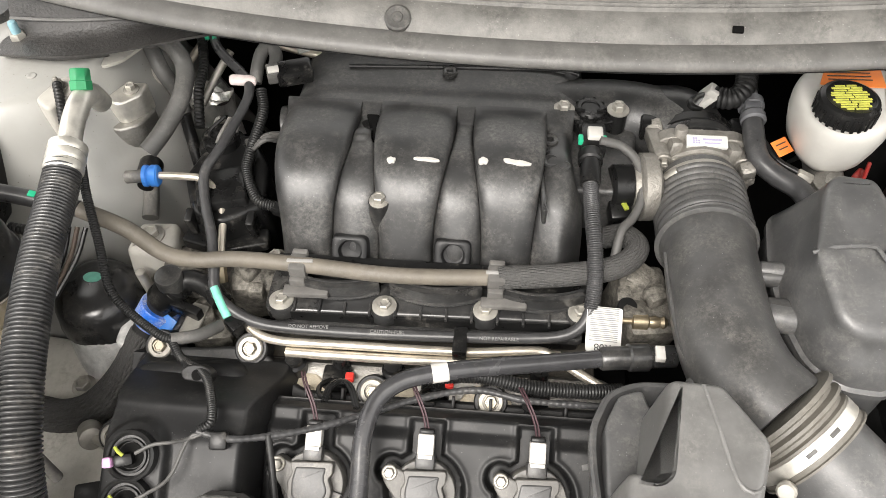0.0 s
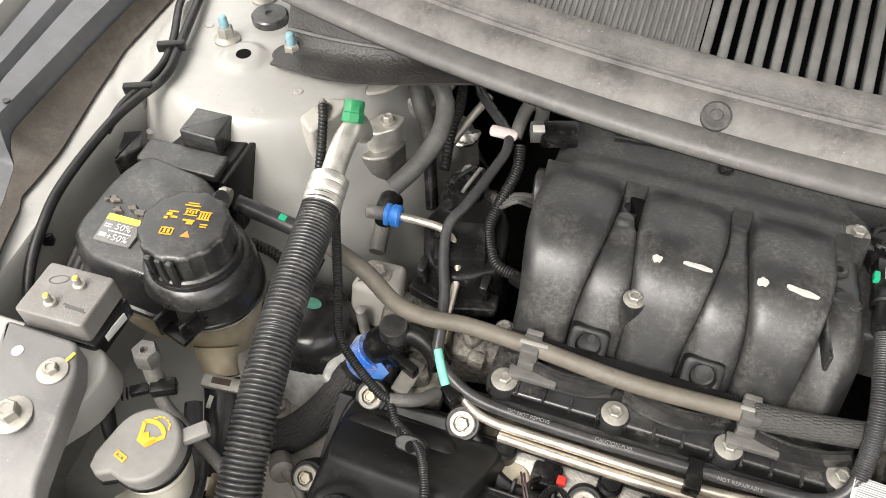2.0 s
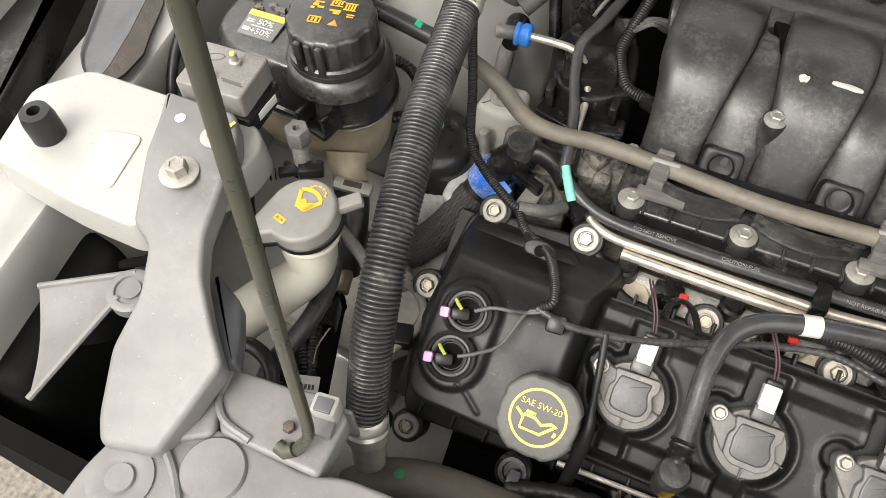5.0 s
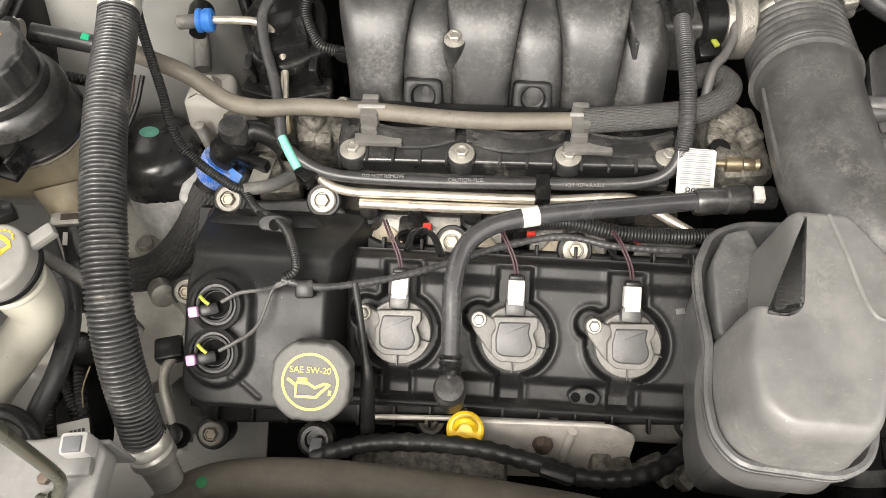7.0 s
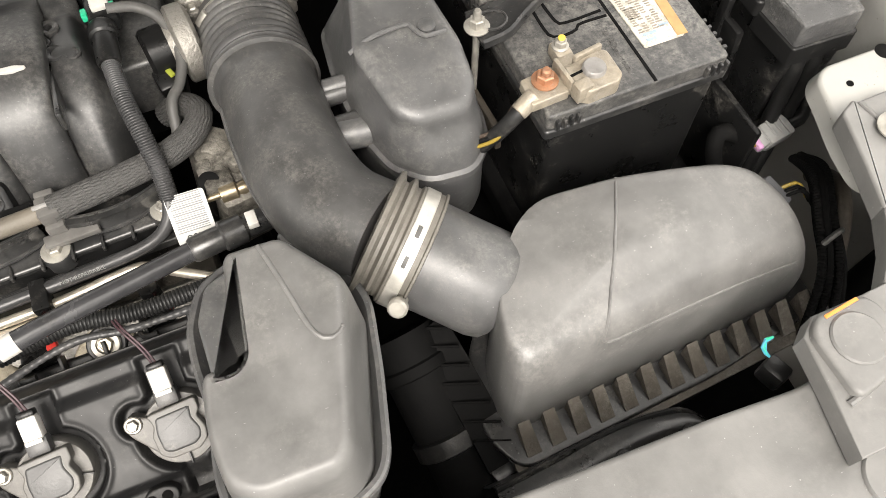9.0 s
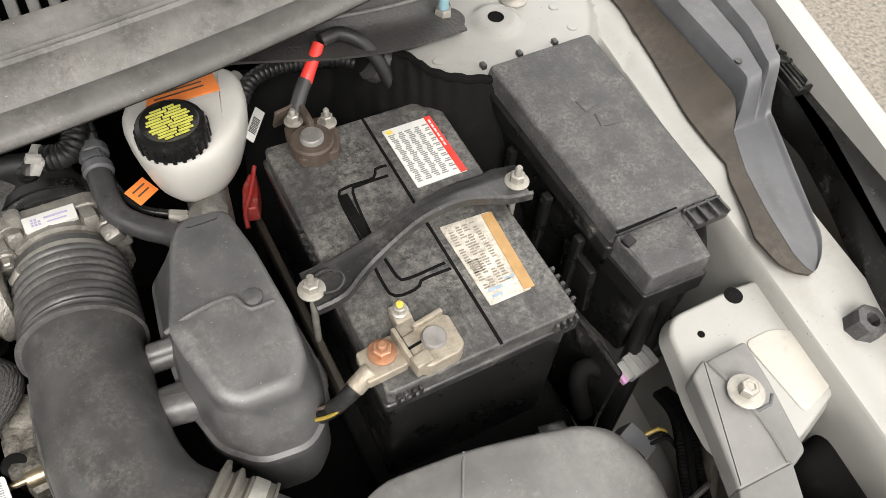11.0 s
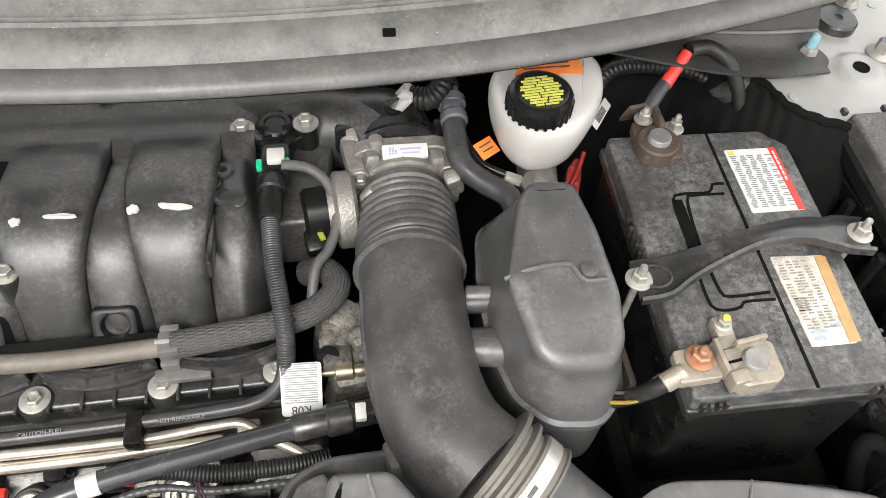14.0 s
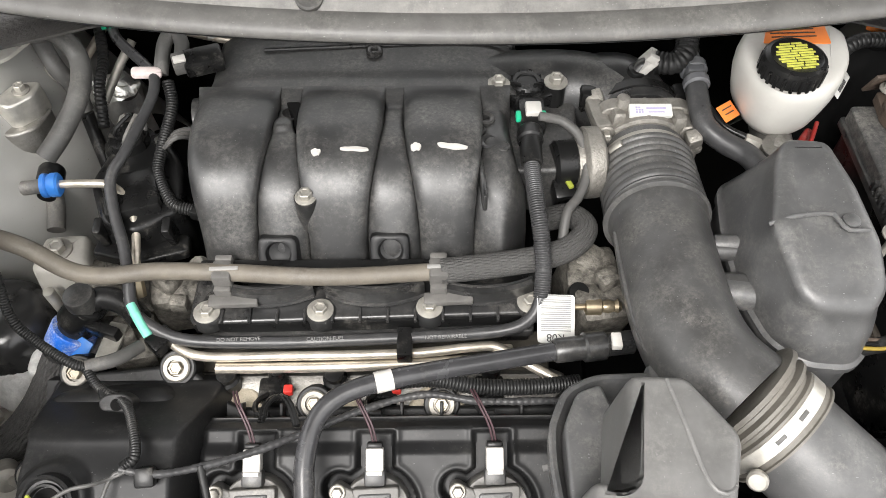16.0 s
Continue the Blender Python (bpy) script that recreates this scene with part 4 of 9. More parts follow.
def runner(i):
    low, n = RUN[i][4], len(AP)

    def f(a, j):
        k = j / (n - 1)
        xl, xr = side_line(i - 1, k), side_line(i, k)
        x, u = (xl + xr) / 2 + a * (xr - xl) / 2, abs(a)
        flank = 0.055 if (i == 0 and a < 0) or (i == 5 and a > 0) else 0.017 - 0.011 * min(1, low) * (1 - smooth(0.5, 0.9, k))
        q = 4.2 - 1.4 * low - 1.2 * smooth(0.5, 0.9, k)
        d = -flank * (1 - max(0, 1 - u ** q) ** (1 / q)) - 0.0145 * low * (1 - smooth(0.45, 0.92, k))
        d *= smooth(0.0, 0.10, k)
        if i == 1:  # open drain slot with a torn lip
            y = AP[j][1]
            d += 0.006 * smooth(1.2, 0.4, math.hypot((x + 0.112) / 0.016, (y - 0.338) / 0.014))
            d -= 0.045 * max(smooth(1.08, 0.92, math.hypot((x + 0.1045) / 0.0105, (y - 0.366) / 0.0105)), smooth(1.08, 0.92, math.hypot((x + 0.0965) / 0.004, (y - 0.348) / 0.02)))
        p = AP[j] + AN[j] * d
        return (x, p[1], p[2])
    step = 30 if i % 2 else 40
    return grid_surface(f, np.sin(np.linspace(-1, 1, step) * math.pi / 2), np.arange(0, n - 0.5, 1).astype(int), thick=0.0025)


for i in range(6):
    part("runner", runner(i), MANIF, manifold, angle=60)


def shelf(a, b):
    x = -0.0275 + 0.1855 * a
    y = 0.398 + 0.17 * b
    end = 0.05 * (1 - max(0, 1 - abs(a) ** 7) ** (1 / 5))
    return (x, y, 0.9615 - 0.012 * b ** 2 - 0.005 * smooth(0.06, 0.25, b) + 0.003 * smooth(0.35, 0.5, b) - end)


part("plenum", grid_surface(shelf, np.sin(np.linspace(-1, 1, 60) * math.pi / 2), np.linspace(0, 1, 26), thick=0.004), MANIF, manifold, angle=60)
part("plenum_end", box((-0.195, 0.43, 0.90), (0.03, 0.10, 0.07), 0.012), MANIF, manifold)
part("outlet", tube([(0.07, 0.452, 0.906), (0.14, 0.455, 0.908), (0.20, 0.453, 0.912), (0.245, 0.442, 0.914), (0.275, 0.42, 0.912)], 0.046, 36), MANIF, manifold)
part("ledge", slab(rpoly([(0.09, 0.30), (0.215, 0.30), (0.225, 0.44), (0.09, 0.44)], 0.012), 0.86, 0.928, 0.006), MANIF, manifold)
part("weld_seam", tube([(-0.15, 0.472, 0.9575), (0.0, 0.48, 0.9575), (0.12, 0.483, 0.9575), (0.15, 0.478, 0.956)], 0.0022, 8, 0.01), BLACK, manifold)
part("mould_boss", lathe((-0.017, 0.467, 0.9555), (-0.017, 0.467, 1.1), [(0.010, 0), (0.010, 0.0045), (0.008, 0.006), (0.005, 0.0055), (0.004, 0.0025)], 20), BLACK, manifold)
# ring collar on the plenum's outer end
part("end_collar", lathe((-0.19, 0.385, 0.93), (-0.235, 0.380, 0.925), [(0.022, 0), (0.027, 0.012), (0.027, 0.02), (0.0255, 0.022), (0.027, 0.024), (0.027, 0.03), (0.02, 0.033)], 30), MANIF, manifold)
# flange with scalloped skirt
bm = slab(rpoly([(-0.205, 0.142), (0.165, 0.152), (0.170, 0.215), (-0.205, 0.205)], 0.012), 0.852, 0.869, 0.004)
part("flange", bm, BLACK, manifold)
for k, x in enumerate((-0.128, -0.01, 0.105)):
    bead = lambda a, h, x=x: (x + 0.052 * a, 0.172 - 0.012 * (1 - a * a) + 0.6 * h, 0.868 + h)
    for h in (0.003, 0.012, 0.020):
        part("skirt_bead", tube([bead(a, h) for a in np.linspace(-1, 1, 11)], 0.0022, 6, 0.008), BLACK, manifold)
    part("skirt_wall", sweep([bead(a, 0.010) for a in np.linspace(-1, 1, 11)], lambda i, s: [(-0.003, -0.012), (0.003, -0.012), (0.003, 0.012), (-0.003, 0.012)]), BLACK, manifold)
part("back_wall", box((-0.02, 0.197, 0.880), (0.35, 0.014, 0.036), 0.003), BLACKC, manifold)
for k in range(12):
    part("flange_rib", box((-0.17 + 0.029 * k, 0.150, 0.8695), (0.003, 0.016, 0.006), 0.001), BLACK, manifold)
part("flange_step", sweep(curve_points([(-0.20, 0.146, 0.862), (-0.02, 0.148, 0.862), (0.165, 0.155, 0.862)], 0.02), lambda i, s: [(-0.004, -0.012), (0.004, -0.012), (0.004, 0.004), (-0.004, 0.004)]), BLACKC, manifold)
part("lower_body", box((-0.02, 0.19, 0.825), (0.36, 0.07, 0.06), 0.006), BLACKC, manifold)
part("shelf", slab(rpoly([(-0.195, 0.135), (0.16, 0.142), (0.16, 0.18), (-0.195, 0.18)], 0.006), 0.838, 0.848, 0.002), MANIF, manifold)
for x, y in ((-0.186, 0.154), (-0.067, 0.155), (0.048, 0.158), (0.155, 0.163)):
    part("bolt_boss", lathe((x, y, 0.855), (x, y, 1), [(0.0165, 0), (0.0165, 0.014), (0.0145, 0.017)], 24), BLACK, manifold)
    hexbolt((x, y, 0.871), manifold, 0.0078, washer=0.0142, h=0.007)
part("bolt_boss", lathe((-0.08, 0.245, 0.90), (-0.08, 0.245, 1), [(0.0135, 0), (0.0125, 0.05)], 24), BLACK, manifold)
hexbolt((-0.08, 0.245, 0.949), manifold, 0.0078, washer=0.0115, h=0.008)
# square pads with blind holes
for x, y in ((-0.113, 0.213), (0.006, 0.216)):
    m = pose(x, y, 0.893, 52, 0, 0)
    o = [(-0.021, -0.022), (0.021, -0.022), (0.021, 0.022), (-0.021, 0.022)]
    edge = [((-math.sin(a)), math.cos(a)) for a in np.linspace(0, 2 * math.pi, 48, endpoint=False)]
    sq = [(0.021 * abs(c) ** 0.35 * np.sign(c), 0.022 * abs(d) ** 0.35 * np.sign(d)) for c, d in edge]
    ring = lambda r, z: [(0.001 + r * c, 0.003 + r * d, z) for c, d in edge]
    square = lambda k, z: [(k * c, k * d, z) for c, d in sq]
    part("pad", rings([square(1.12, -0.02), square(1.0, 0.007), square(0.97, 0.0105), square(0.88, 0.012), ring(0.0145, 0.0122), ring(0.0135, 0.0115), ring(0.0115, 0.003), ring(0.004, 0.001)], m=m), SATIN, manifold)
for x, y, z, w, r, d in ((-0.069, 0.282, 0.9790, 0.010, 0, 0.008), (-0.028, 0.283, 0.9825, 0.029, -3, 0.0045), (0.035, 0.287, 0.9810, 0.011, 20, 0.009), (0.073, 0.287, 0.9815, 0.031, -9, 0.0062)):
    out = [(w / 2 * math.cos(a) * (1 + 0.10 * math.sin(3 * a + x * 90)), d / 2 * math.copysign(abs(math.sin(a)) ** 0.7, math.sin(a)) * (1 + 0.16 * math.sin(5 * a + x * 200))) for a in np.linspace(0, 2 * math.pi, 36, endpoint=False)]
    part("paint_mark", slab(out, -0.002, 0.0012, 0.0006, m=pose(x, y, z, 4, 0, r)), TAPE, manifold, "white paint mark")
# Fills the pit with near black, in place of the slot's own shade.
part("slot_shadow", slab(rpoly([(-0.113, 0.376), (-0.096, 0.376), (-0.0935, 0.352), (-0.0945, 0.330), (-0.099, 0.332), (-0.103, 0.356)], 0.004), 0.945, 0.962, 0.001), DARK, manifold, "near-black plug for the shade in the drain slot")
# vapour valve bracket on the runner end
for x, y, s in ((0.112, 0.348, 0.010), (0.113, 0.312, 0.011), (0.128, 0.305, 0.008), (0.104, 0.33, 0.007)):
    part("lug", lathe((x, y, 0.945), (x, y, 1), [(s, 0), (s, 0.017), (s * 0.8, 0.018), (s * 0.45, 0.017), (s * 0.4, 0.008)], 16), BLACK, manifold)
part("lug_plate", slab(rpoly([(0.098, 0.298), (0.135, 0.295), (0.138, 0.312), (0.118, 0.33), (0.12, 0.365), (0.10, 0.365)], 0.006), 0.94, 0.955, 0.002), BLACK, manifold)
part("rib", box((0.104, 0.265, 0.955), (0.005, 0.09, 0.02), 0.002, (-14, 0, 2)), BLACK, manifold)

# vapour control valve with its hose
valve = thing("vapour_valve", "black plastic vapour valve with two pale bolts", "valve", (0.163, 0.38, 0.94))
out = [(0.115, 0.41), (0.125, 0.42), (0.15, 0.425), (0.18, 0.425), (0.205, 0.42), (0.208, 0.405), (0.18, 0.395), (0.178, 0.375), (0.15, 0.375), (0.145, 0.395), (0.118, 0.398)]
part("bracket", slab(rpoly(out, 0.008), 0.935, 0.95, 0.003), BLACKC, valve)
part("dome", lathe((0.163, 0.418, 0.940), (0.163, 0.418, 1), [(0.019, 0), (0.019, 0.012), (0.0165, 0.015), (0.012, 0.015), (0.011, 0.013)], 26), BLACKC, valve)
for k in range(10):
    a = radians(36 * k)
    part("tooth", box((0.163 + 0.0185 * math.cos(a), 0.418 + 0.0185 * math.sin(a), 0.951), (0.004, 0.005, 0.007), 0.001, (0, 0, 36 * k)), BLACKC, valve)
for s in (-1, 1):
    part("bracket_rib", box((0.163 + s * 0.020, 0.412, 0.953), (0.026, 0.003, 0.010), 0.001, (0, 0, s * 12)), BLACKC, valve)
for x, y in ((0.129, 0.407), (0.196, 0.411)):
    part("post", lathe((x, y, 0.925), (x, y, 1), [(0.0125, 0), (0.0125, 0.033)], 20), BLACKC, valve)
    hexbolt((x, y, 0.957), valve, 0.0082, washer=0.0138, h=0.009)
part("body", box((0.164, 0.36, 0.952), (0.03, 0.045, 0.022), 0.005), BLACKC, valve)
part("connector", box((0.165, 0.358, 0.965), (0.018, 0.018, 0.01), 0.002), TAPE, valve, "grey-white connector")
for x in (0.148, 0.176):
    part("clip", box((x, 0.35, 0.962), (0.006, 0.012, 0.008), 0.0015), MINTC, valve, "bright green clip")
vh = thing("vapour_hose", "black corrugated vapour hose with moulded ends", "hose", (0.16, 0.25, 0.9))
part("upper_sleeve", lathe((0.16, 0.335, 0.955), (0.158, 0.28, 0.958), [(0.013, 0), (0.0145, 0.004), (0.0145, 0.016), (0.012, 0.018), (0.012, 0.05), (0.010, 0.055)], 20), BLACKC, vh)
part("hose", corrugated([(0.158, 0.285, 0.957), (0.160, 0.24, 0.950), (0.164, 0.207, 0.934), (0.1665, 0.18, 0.910), (0.165, 0.158, 0.890)], 0.0092, 0.0025, 0.0010, 14), RUBBERG, vh)
part("cable", tube([(0.17, 0.347, 0.965), (0.197, 0.346, 0.958), (0.217, 0.328, 0.948), (0.222, 0.295, 0.932), (0.212, 0.268, 0.922), (0.198, 0.25, 0.918), (0.192, 0.225, 0.90)], 0.0055, 12), SEAL, vh)

# ---- long coolant hose across the manifold, with clips and sheathed end ----
heater = thing("coolant_hose", "long dusty brown coolant hose clipped along the manifold", "hose", (-0.1, 0.18, 0.88))
HP = [(-0.505, 0.193, 0.990), (-0.449, 0.197, 0.972), (-0.408, 0.196, 0.962), (-0.358, 0.188, 0.943), (-0.320, 0.178, 0.916), (-0.285, 0.178, 0.906), (-0.237, 0.186, 0.902),
      (-0.16, 0.185, 0.900), (-0.056, 0.180, 0.898), (0.065, 0.186, 0.898)]
part("hose", tube(HP[2:], 0.0095, 16), HOSEB, heater)
part("tank_hose", tube(HP[:3], 0.0097, 16), RUBBERG, heater, "black rubber end of the hose")
part("sheath", woven([(0.06, 0.186, 0.898), (0.12, 0.193, 0.899), (0.175, 0.203, 0.900), (0.206, 0.218, 0.902), (0.218, 0.240, 0.902), (0.205, 0.262, 0.895), (0.185, 0.27, 0.88)], 0.0132), WEAVE, heater, "woven protective sheath")
for x, y in ((-0.168, 0.185), (0.058, 0.186)):
    part("clip", box((x, y - 0.001, 0.8975), (0.020, 0.024, 0.022), 0.003, (0, 0, 2)), CLIPG, heater, "grey plastic hose clip")
    part("clip_foot", box((x + 0.010, y - 0.022, 0.879), (0.052, 0.014, 0.008), 0.002, (0, 0, 2)), CLIPG, heater)
    part("clip_web", box((x, y - 0.015, 0.886), (0.018, 0.008, 0.016), 0.002), CLIPG, heater)
    part("clip_lip", box((x + 0.003, y - 0.001, 0.9088), (0.030, 0.0045, 0.0025), 0.0008, (0, 0, 2)), COVERL, heater)
    part("clip_tab", box((x, y + 0.014, 0.903), (0.018, 0.008, 0.010), 0.002), CLIPG, heater)
part("clamp", lathe((-0.524, 0.192, 0.993), (-0.508, 0.193, 0.990), [(0.012, 0), (0.0125, 0.001), (0.0125, 0.009), (0.012, 0.010)], 20), STEEL, heater, "steel spring clamp")
part("clamp_ear", box((-0.514, 0.187, 1.006), (0.009, 0.012, 0.008), 0.001, (0, 0, 20)), STEEL, heater)
part("paint_mark", box((-0.453, 0.1965, 0.9825), (0.008, 0.008, 0.003), 0.001, (0, 20, 0)), MINTC, heater, "green paint mark")

# ---- fuel line and rail ----
fuel = thing("fuel_line", "black rubber fuel line with white warning print", "fuel line", (-0.05, 0.13, 0.84))
FL = [(-0.268, 0.185, 0.895), (-0.262, 0.155, 0.880), (-0.240, 0.138, 0.868), (-0.200, 0.126, 0.861), (-0.116, 0.125, 0.858), (-0.039, 0.127, 0.858), (0.076, 0.131, 0.860), (0.132, 0.134, 0.866), (0.155, 0.142, 0.878), (0.1645, 0.158, 0.892)]
part("line", tube(FL, 0.0066, 14), RUBBERG, fuel)
part("green_band", tube([(-0.263, 0.157, 0.884), (-0.252, 0.140, 0.876), (-0.243, 0.128, 0.868)], 0.0052, 10), MINT, fuel, "pale green marking band")
for string, x in (("CAUTION-FUEL", -0.06), ("NOT REPAIRABLE", 0.065), ("DO NOT REMOVE", -0.15)):
    text(string, 0.0056, pose(x, 0.1245 + 0.02 * max(0, x - 0.02), 0.8656, 18, 0, 2), GREYINK, fuel, "printed_warning")
part("line_clip", box((0.022, 0.122, 0.856), (0.016, 0.034, 0.019), 0.002), BLACKC, fuel, "black plastic pipe clip")
part("line_clip", box((-0.232, 0.128, 0.858), (0.022, 0.028, 0.018), 0.003, (0, 0, -40)), BLACKC, fuel, "black plastic connector")
rail = thing("fuel_rail", "bright nickel plated steel fuel rail with two tubes", "fuel rail", (-0.05, 0.11, 0.83))
part("upper_tube", tube([(-0.228, 0.136, 0.855), (-0.215, 0.122, 0.852), (-0.185, 0.113, 0.850), (-0.115, 0.113, 0.850), (0.026, 0.115, 0.850), (0.09, 0.121, 0.851), (0.118, 0.122, 0.850), (0.14, 0.108, 0.850), (0.165, 0.092, 0.849), (0.195, 0.074, 0.847)], 0.0052, 14), TUBE, rail)
part("lower_tube", tube([(-0.175, 0.104, 0.842), (-0.10, 0.104, 0.842), (0.0, 0.106, 0.842), (0.10, 0.111, 0.842)], 0.0058, 14), TUBE, rail)
part("end_block", box((0.125, 0.118, 0.843), (0.022, 0.016, 0.016), 0.003), TUBE, rail)
for x in (-0.165, -0.052, 0.06):
    part("post", lathe((x, 0.098, 0.80), (x, 0.098, 1), [(0.013, 0), (0.013, 0.03), (0.010, 0.033), (0.010, 0.04), (0.006, 0.041)], 20), BLACKC, rail)
for x in (-0.108, 0.005, 0.118):
    inj = thing("fuel_injector", "black fuel injector plug with a red lock tab", "injector", (x, 0.088, 0.79), "injectors")
    part("plug", box((x - 0.008, 0.088, 0.815), (0.032, 0.026, 0.026), 0.004), BLACKC, inj)
    part("body", cyl((x - 0.005, 0.10, 0.79), (x - 0.005, 0.105, 0.84), 0.010), BLACKC, inj)
    part("lock_tab", box((x + 0.008, 0.085, 0.828), (0.010, 0.010, 0.009), 0.002), RED, inj, "red lock tab")
    part("wire", tube([(x - 0.012, 0.082, 0.825), (x - 0.022, 0.068, 0.835), (x - 0.018, 0.052, 0.842), (x - 0.005, 0.05, 0.845)], 0.003, 8), BLACKC, inj)
tag = thing("barcode_tag", "white barcode tag hanging from a hose", "tag", (0.178, 0.138, 0.87))
m = Matrix.Translation((0.178, 0.136, 0.884)) @ pose(0, 0, 0, -32, 0, 178)
part("sheet", slab(rpoly([(-0.0195, -0.024), (0.0195, -0.024), (0.0185, 0.0255), (-0.0195, 0.0255)], 0.004), -0.0008, 0.0006, 0.0003, m=m), PAPER, tag)
bars([(0.0, 0.016 - 0.0021 * k, 0.031, (0.0011, 0.0007, 0.0013)[k % 3]) for k in range(18)], m @ Matrix.Translation((0, -0.003, 0.0006)), GREYINK, tag, "barcode_bar")
text("K08", 0.0115, m @ pose(0, 0.0200, 0.0008), INK, tag)

# ---- breather hose over the valve cover ----
pcv = thing("breather_hose", "smooth black plastic breather hose with elbow ends", "hose", (0.05, 0.03, 0.85))
PP = [(-0.062, -0.085, 0.868), (-0.063, -0.05, 0.880), (-0.064, -0.018, 0.893), (-0.056, 0.016, 0.904), (-0.035, 0.037, 0.911), (0.0, 0.050, 0.913), (0.05, 0.063, 0.909), (0.11, 0.077, 0.902), (0.175, 0.092, 0.895)]
part("pipe", tube(PP, 0.0095, 16), HOSEK, pcv)
part("tape", tube([(-0.002, 0.0495, 0.913), (0.014, 0.0538, 0.9125)], 0.0102, 16), TAPE, pcv, "white tape band")
part("coupling", lathe((0.17, 0.091, 0.896), (0.25, 0.105, 0.888), [(0.0105, 0), (0.0125, 0.003), (0.0125, 0.03), (0.015, 0.032), (0.015, 0.052), (0.012, 0.055), (0.012, 0.082)], 20), BLACK, pcv)
part("coupling_clip", box((0.232, 0.098, 0.902), (0.010, 0.016, 0.008), 0.001), TAPE, pcv)
part("ribbed_end", lathe((-0.062, -0.078, 0.870), (-0.061, -0.108, 0.853), [(0.010, 0), (0.012, 0.002), (0.010, 0.005), (0.012, 0.008), (0.010, 0.011), (0.012, 0.014), (0.010, 0.017), (0.010, 0.022)], 18), BLACKC, pcv)
part("elbow", lathe((-0.061, -0.104, 0.815), (-0.061, -0.109, 0.865), [(0.013, 0), (0.013, 0.035), (0.0155, 0.037), (0.0155, 0.047), (0.013, 0.052), (0.005, 0.053)], 22), BLACK, pcv)

# ---- engine block ----
VCM = pose(0, -0.02, 0.84, 30.96, 0, 0)


def vc(bm):
    return merge(B(), bm, VCM)


def vp(u, v, w):
    return VCM @ Vector((u, v, w))


UPV = VCM.to_3x3() @ Vector((0, 0, 1))
block = thing("engine_block", "dirty cast aluminium engine block and cylinder heads", "engine", (-0.05, 0.1, 0.5))
part("cylinder_head", vc(box((-0.075, -0.02, -0.135), (0.54, 0.24, 0.11), 0.01)), ALU, block)
# Crankcase in near black: the shade low in the bay is its colour.
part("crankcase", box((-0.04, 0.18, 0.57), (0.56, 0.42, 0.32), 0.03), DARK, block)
part("valley_casting", box((-0.03, 0.125, 0.775), (0.42, 0.09, 0.06), 0.008), DARKALU, block)
for x, w in ((-0.155, 0.06), (-0.055, 0.07), (0.055, 0.06)):
    part("casting_boss", slab(rpoly([(x - w / 2, 0.075), (x - w / 4, 0.098), (x + w / 4, 0.098), (x + w / 2, 0.075), (x + w / 2, 0.066), (x - w / 2, 0.066)], 0.008), 0.79, 0.815, 0.005), SANDALU, block)
part("sandy_face", slab(rpoly([(-0.185, 0.070), (-0.178, 0.098), (0.11, 0.102), (0.115, 0.072)], 0.006), 0.78, 0.802, 0.004), RUSTSAND, block, "cream casting mottled with rust")
part("gasket_edge", tube([(-0.205, 0.082, 0.812), (-0.19, 0.072, 0.809), (-0.16, 0.066, 0.807), (0.0, 0.065, 0.806), (0.14, 0.066, 0.806)], 0.003, 8), TUBE, block, "bright gasket edge")
for p, s in (((0.225, 0.19, 0.83), (0.06, 0.09, 0.10)), ((-0.28, 0.155, 0.80), (0.05, 0.06, 0.06)), ((-0.235, 0.205, 0.82), (0.06, 0.05, 0.08)), ((-0.31, 0.22, 0.78), (0.10, 0.08, 0.12))):
    part("casting", box(p, s, 0.010, (8, 5, 12)), ROUGHC, block)
for k, (x, y, z, w) in enumerate(((0.212, 0.165, 0.878, 0.03), (0.238, 0.185, 0.882, 0.026), (0.222, 0.215, 0.876, 0.034), (0.205, 0.19, 0.872, 0.022), (-0.285, 0.15, 0.832, 0.03), (-0.24, 0.2, 0.86, 0.028), (-0.225, 0.178, 0.852, 0.02), (-0.30, 0.235, 0.842, 0.04))):
    part("casting_lump", box((x, y, z), (w, w * 0.8, 0.022), 0.005, (12 * (k % 3) - 8, 9 - 7 * (k % 4), 30 * k)), ROUGHC, block)
part("brass_nipple", lathe((0.185, 0.152, 0.879), (0.26, 0.153, 0.879), [(0.0035, 0), (0.0035, 0.025), (0.009, 0.026), (0.009, 0.042), (0.006, 0.044), (0.0075, 0.05), (0.0055, 0.056), (0.0075, 0.06), (0.004, 0.064)], 18), BRASS, block, "brass fitting")
part("pipe_stub", cyl((0.20, 0.18, 0.80), (0.205, 0.165, 0.89), 0.011), BLACKC, block)
part("heat_shield", merge(B(), slab(rpoly([(-0.11, -0.05), (0.085, -0.05), (0.088, 0.03), (0.06, 0.048), (-0.11, 0.05)], 0.008), -0.004, 0.0, 0.002), pose(0.045, -0.118, 0.712, 72, 0, 2)), HEATW, block, "pale heat shield")
part("shield_rib", tube([(0.058, -0.124, 0.67), (0.060, -0.119, 0.72), (0.064, -0.108, 0.758)], 0.005, 10), HEATW, block)
part("rust_bolt", lathe((0.035, -0.118, 0.742), (0.035, -0.140, 0.752), [(0.011, 0), (0.011, 0.004), (0.008, 0.009), (0.005, 0.010)], 8), RUST, block)
part("gasket_strip", tube([(-0.16, -0.100, 0.735), (-0.05, -0.096, 0.738), (0.06, -0.094, 0.740), (0.10, -0.093, 0.740)], 0.003, 8), HEATW, block, "bright gasket edge")
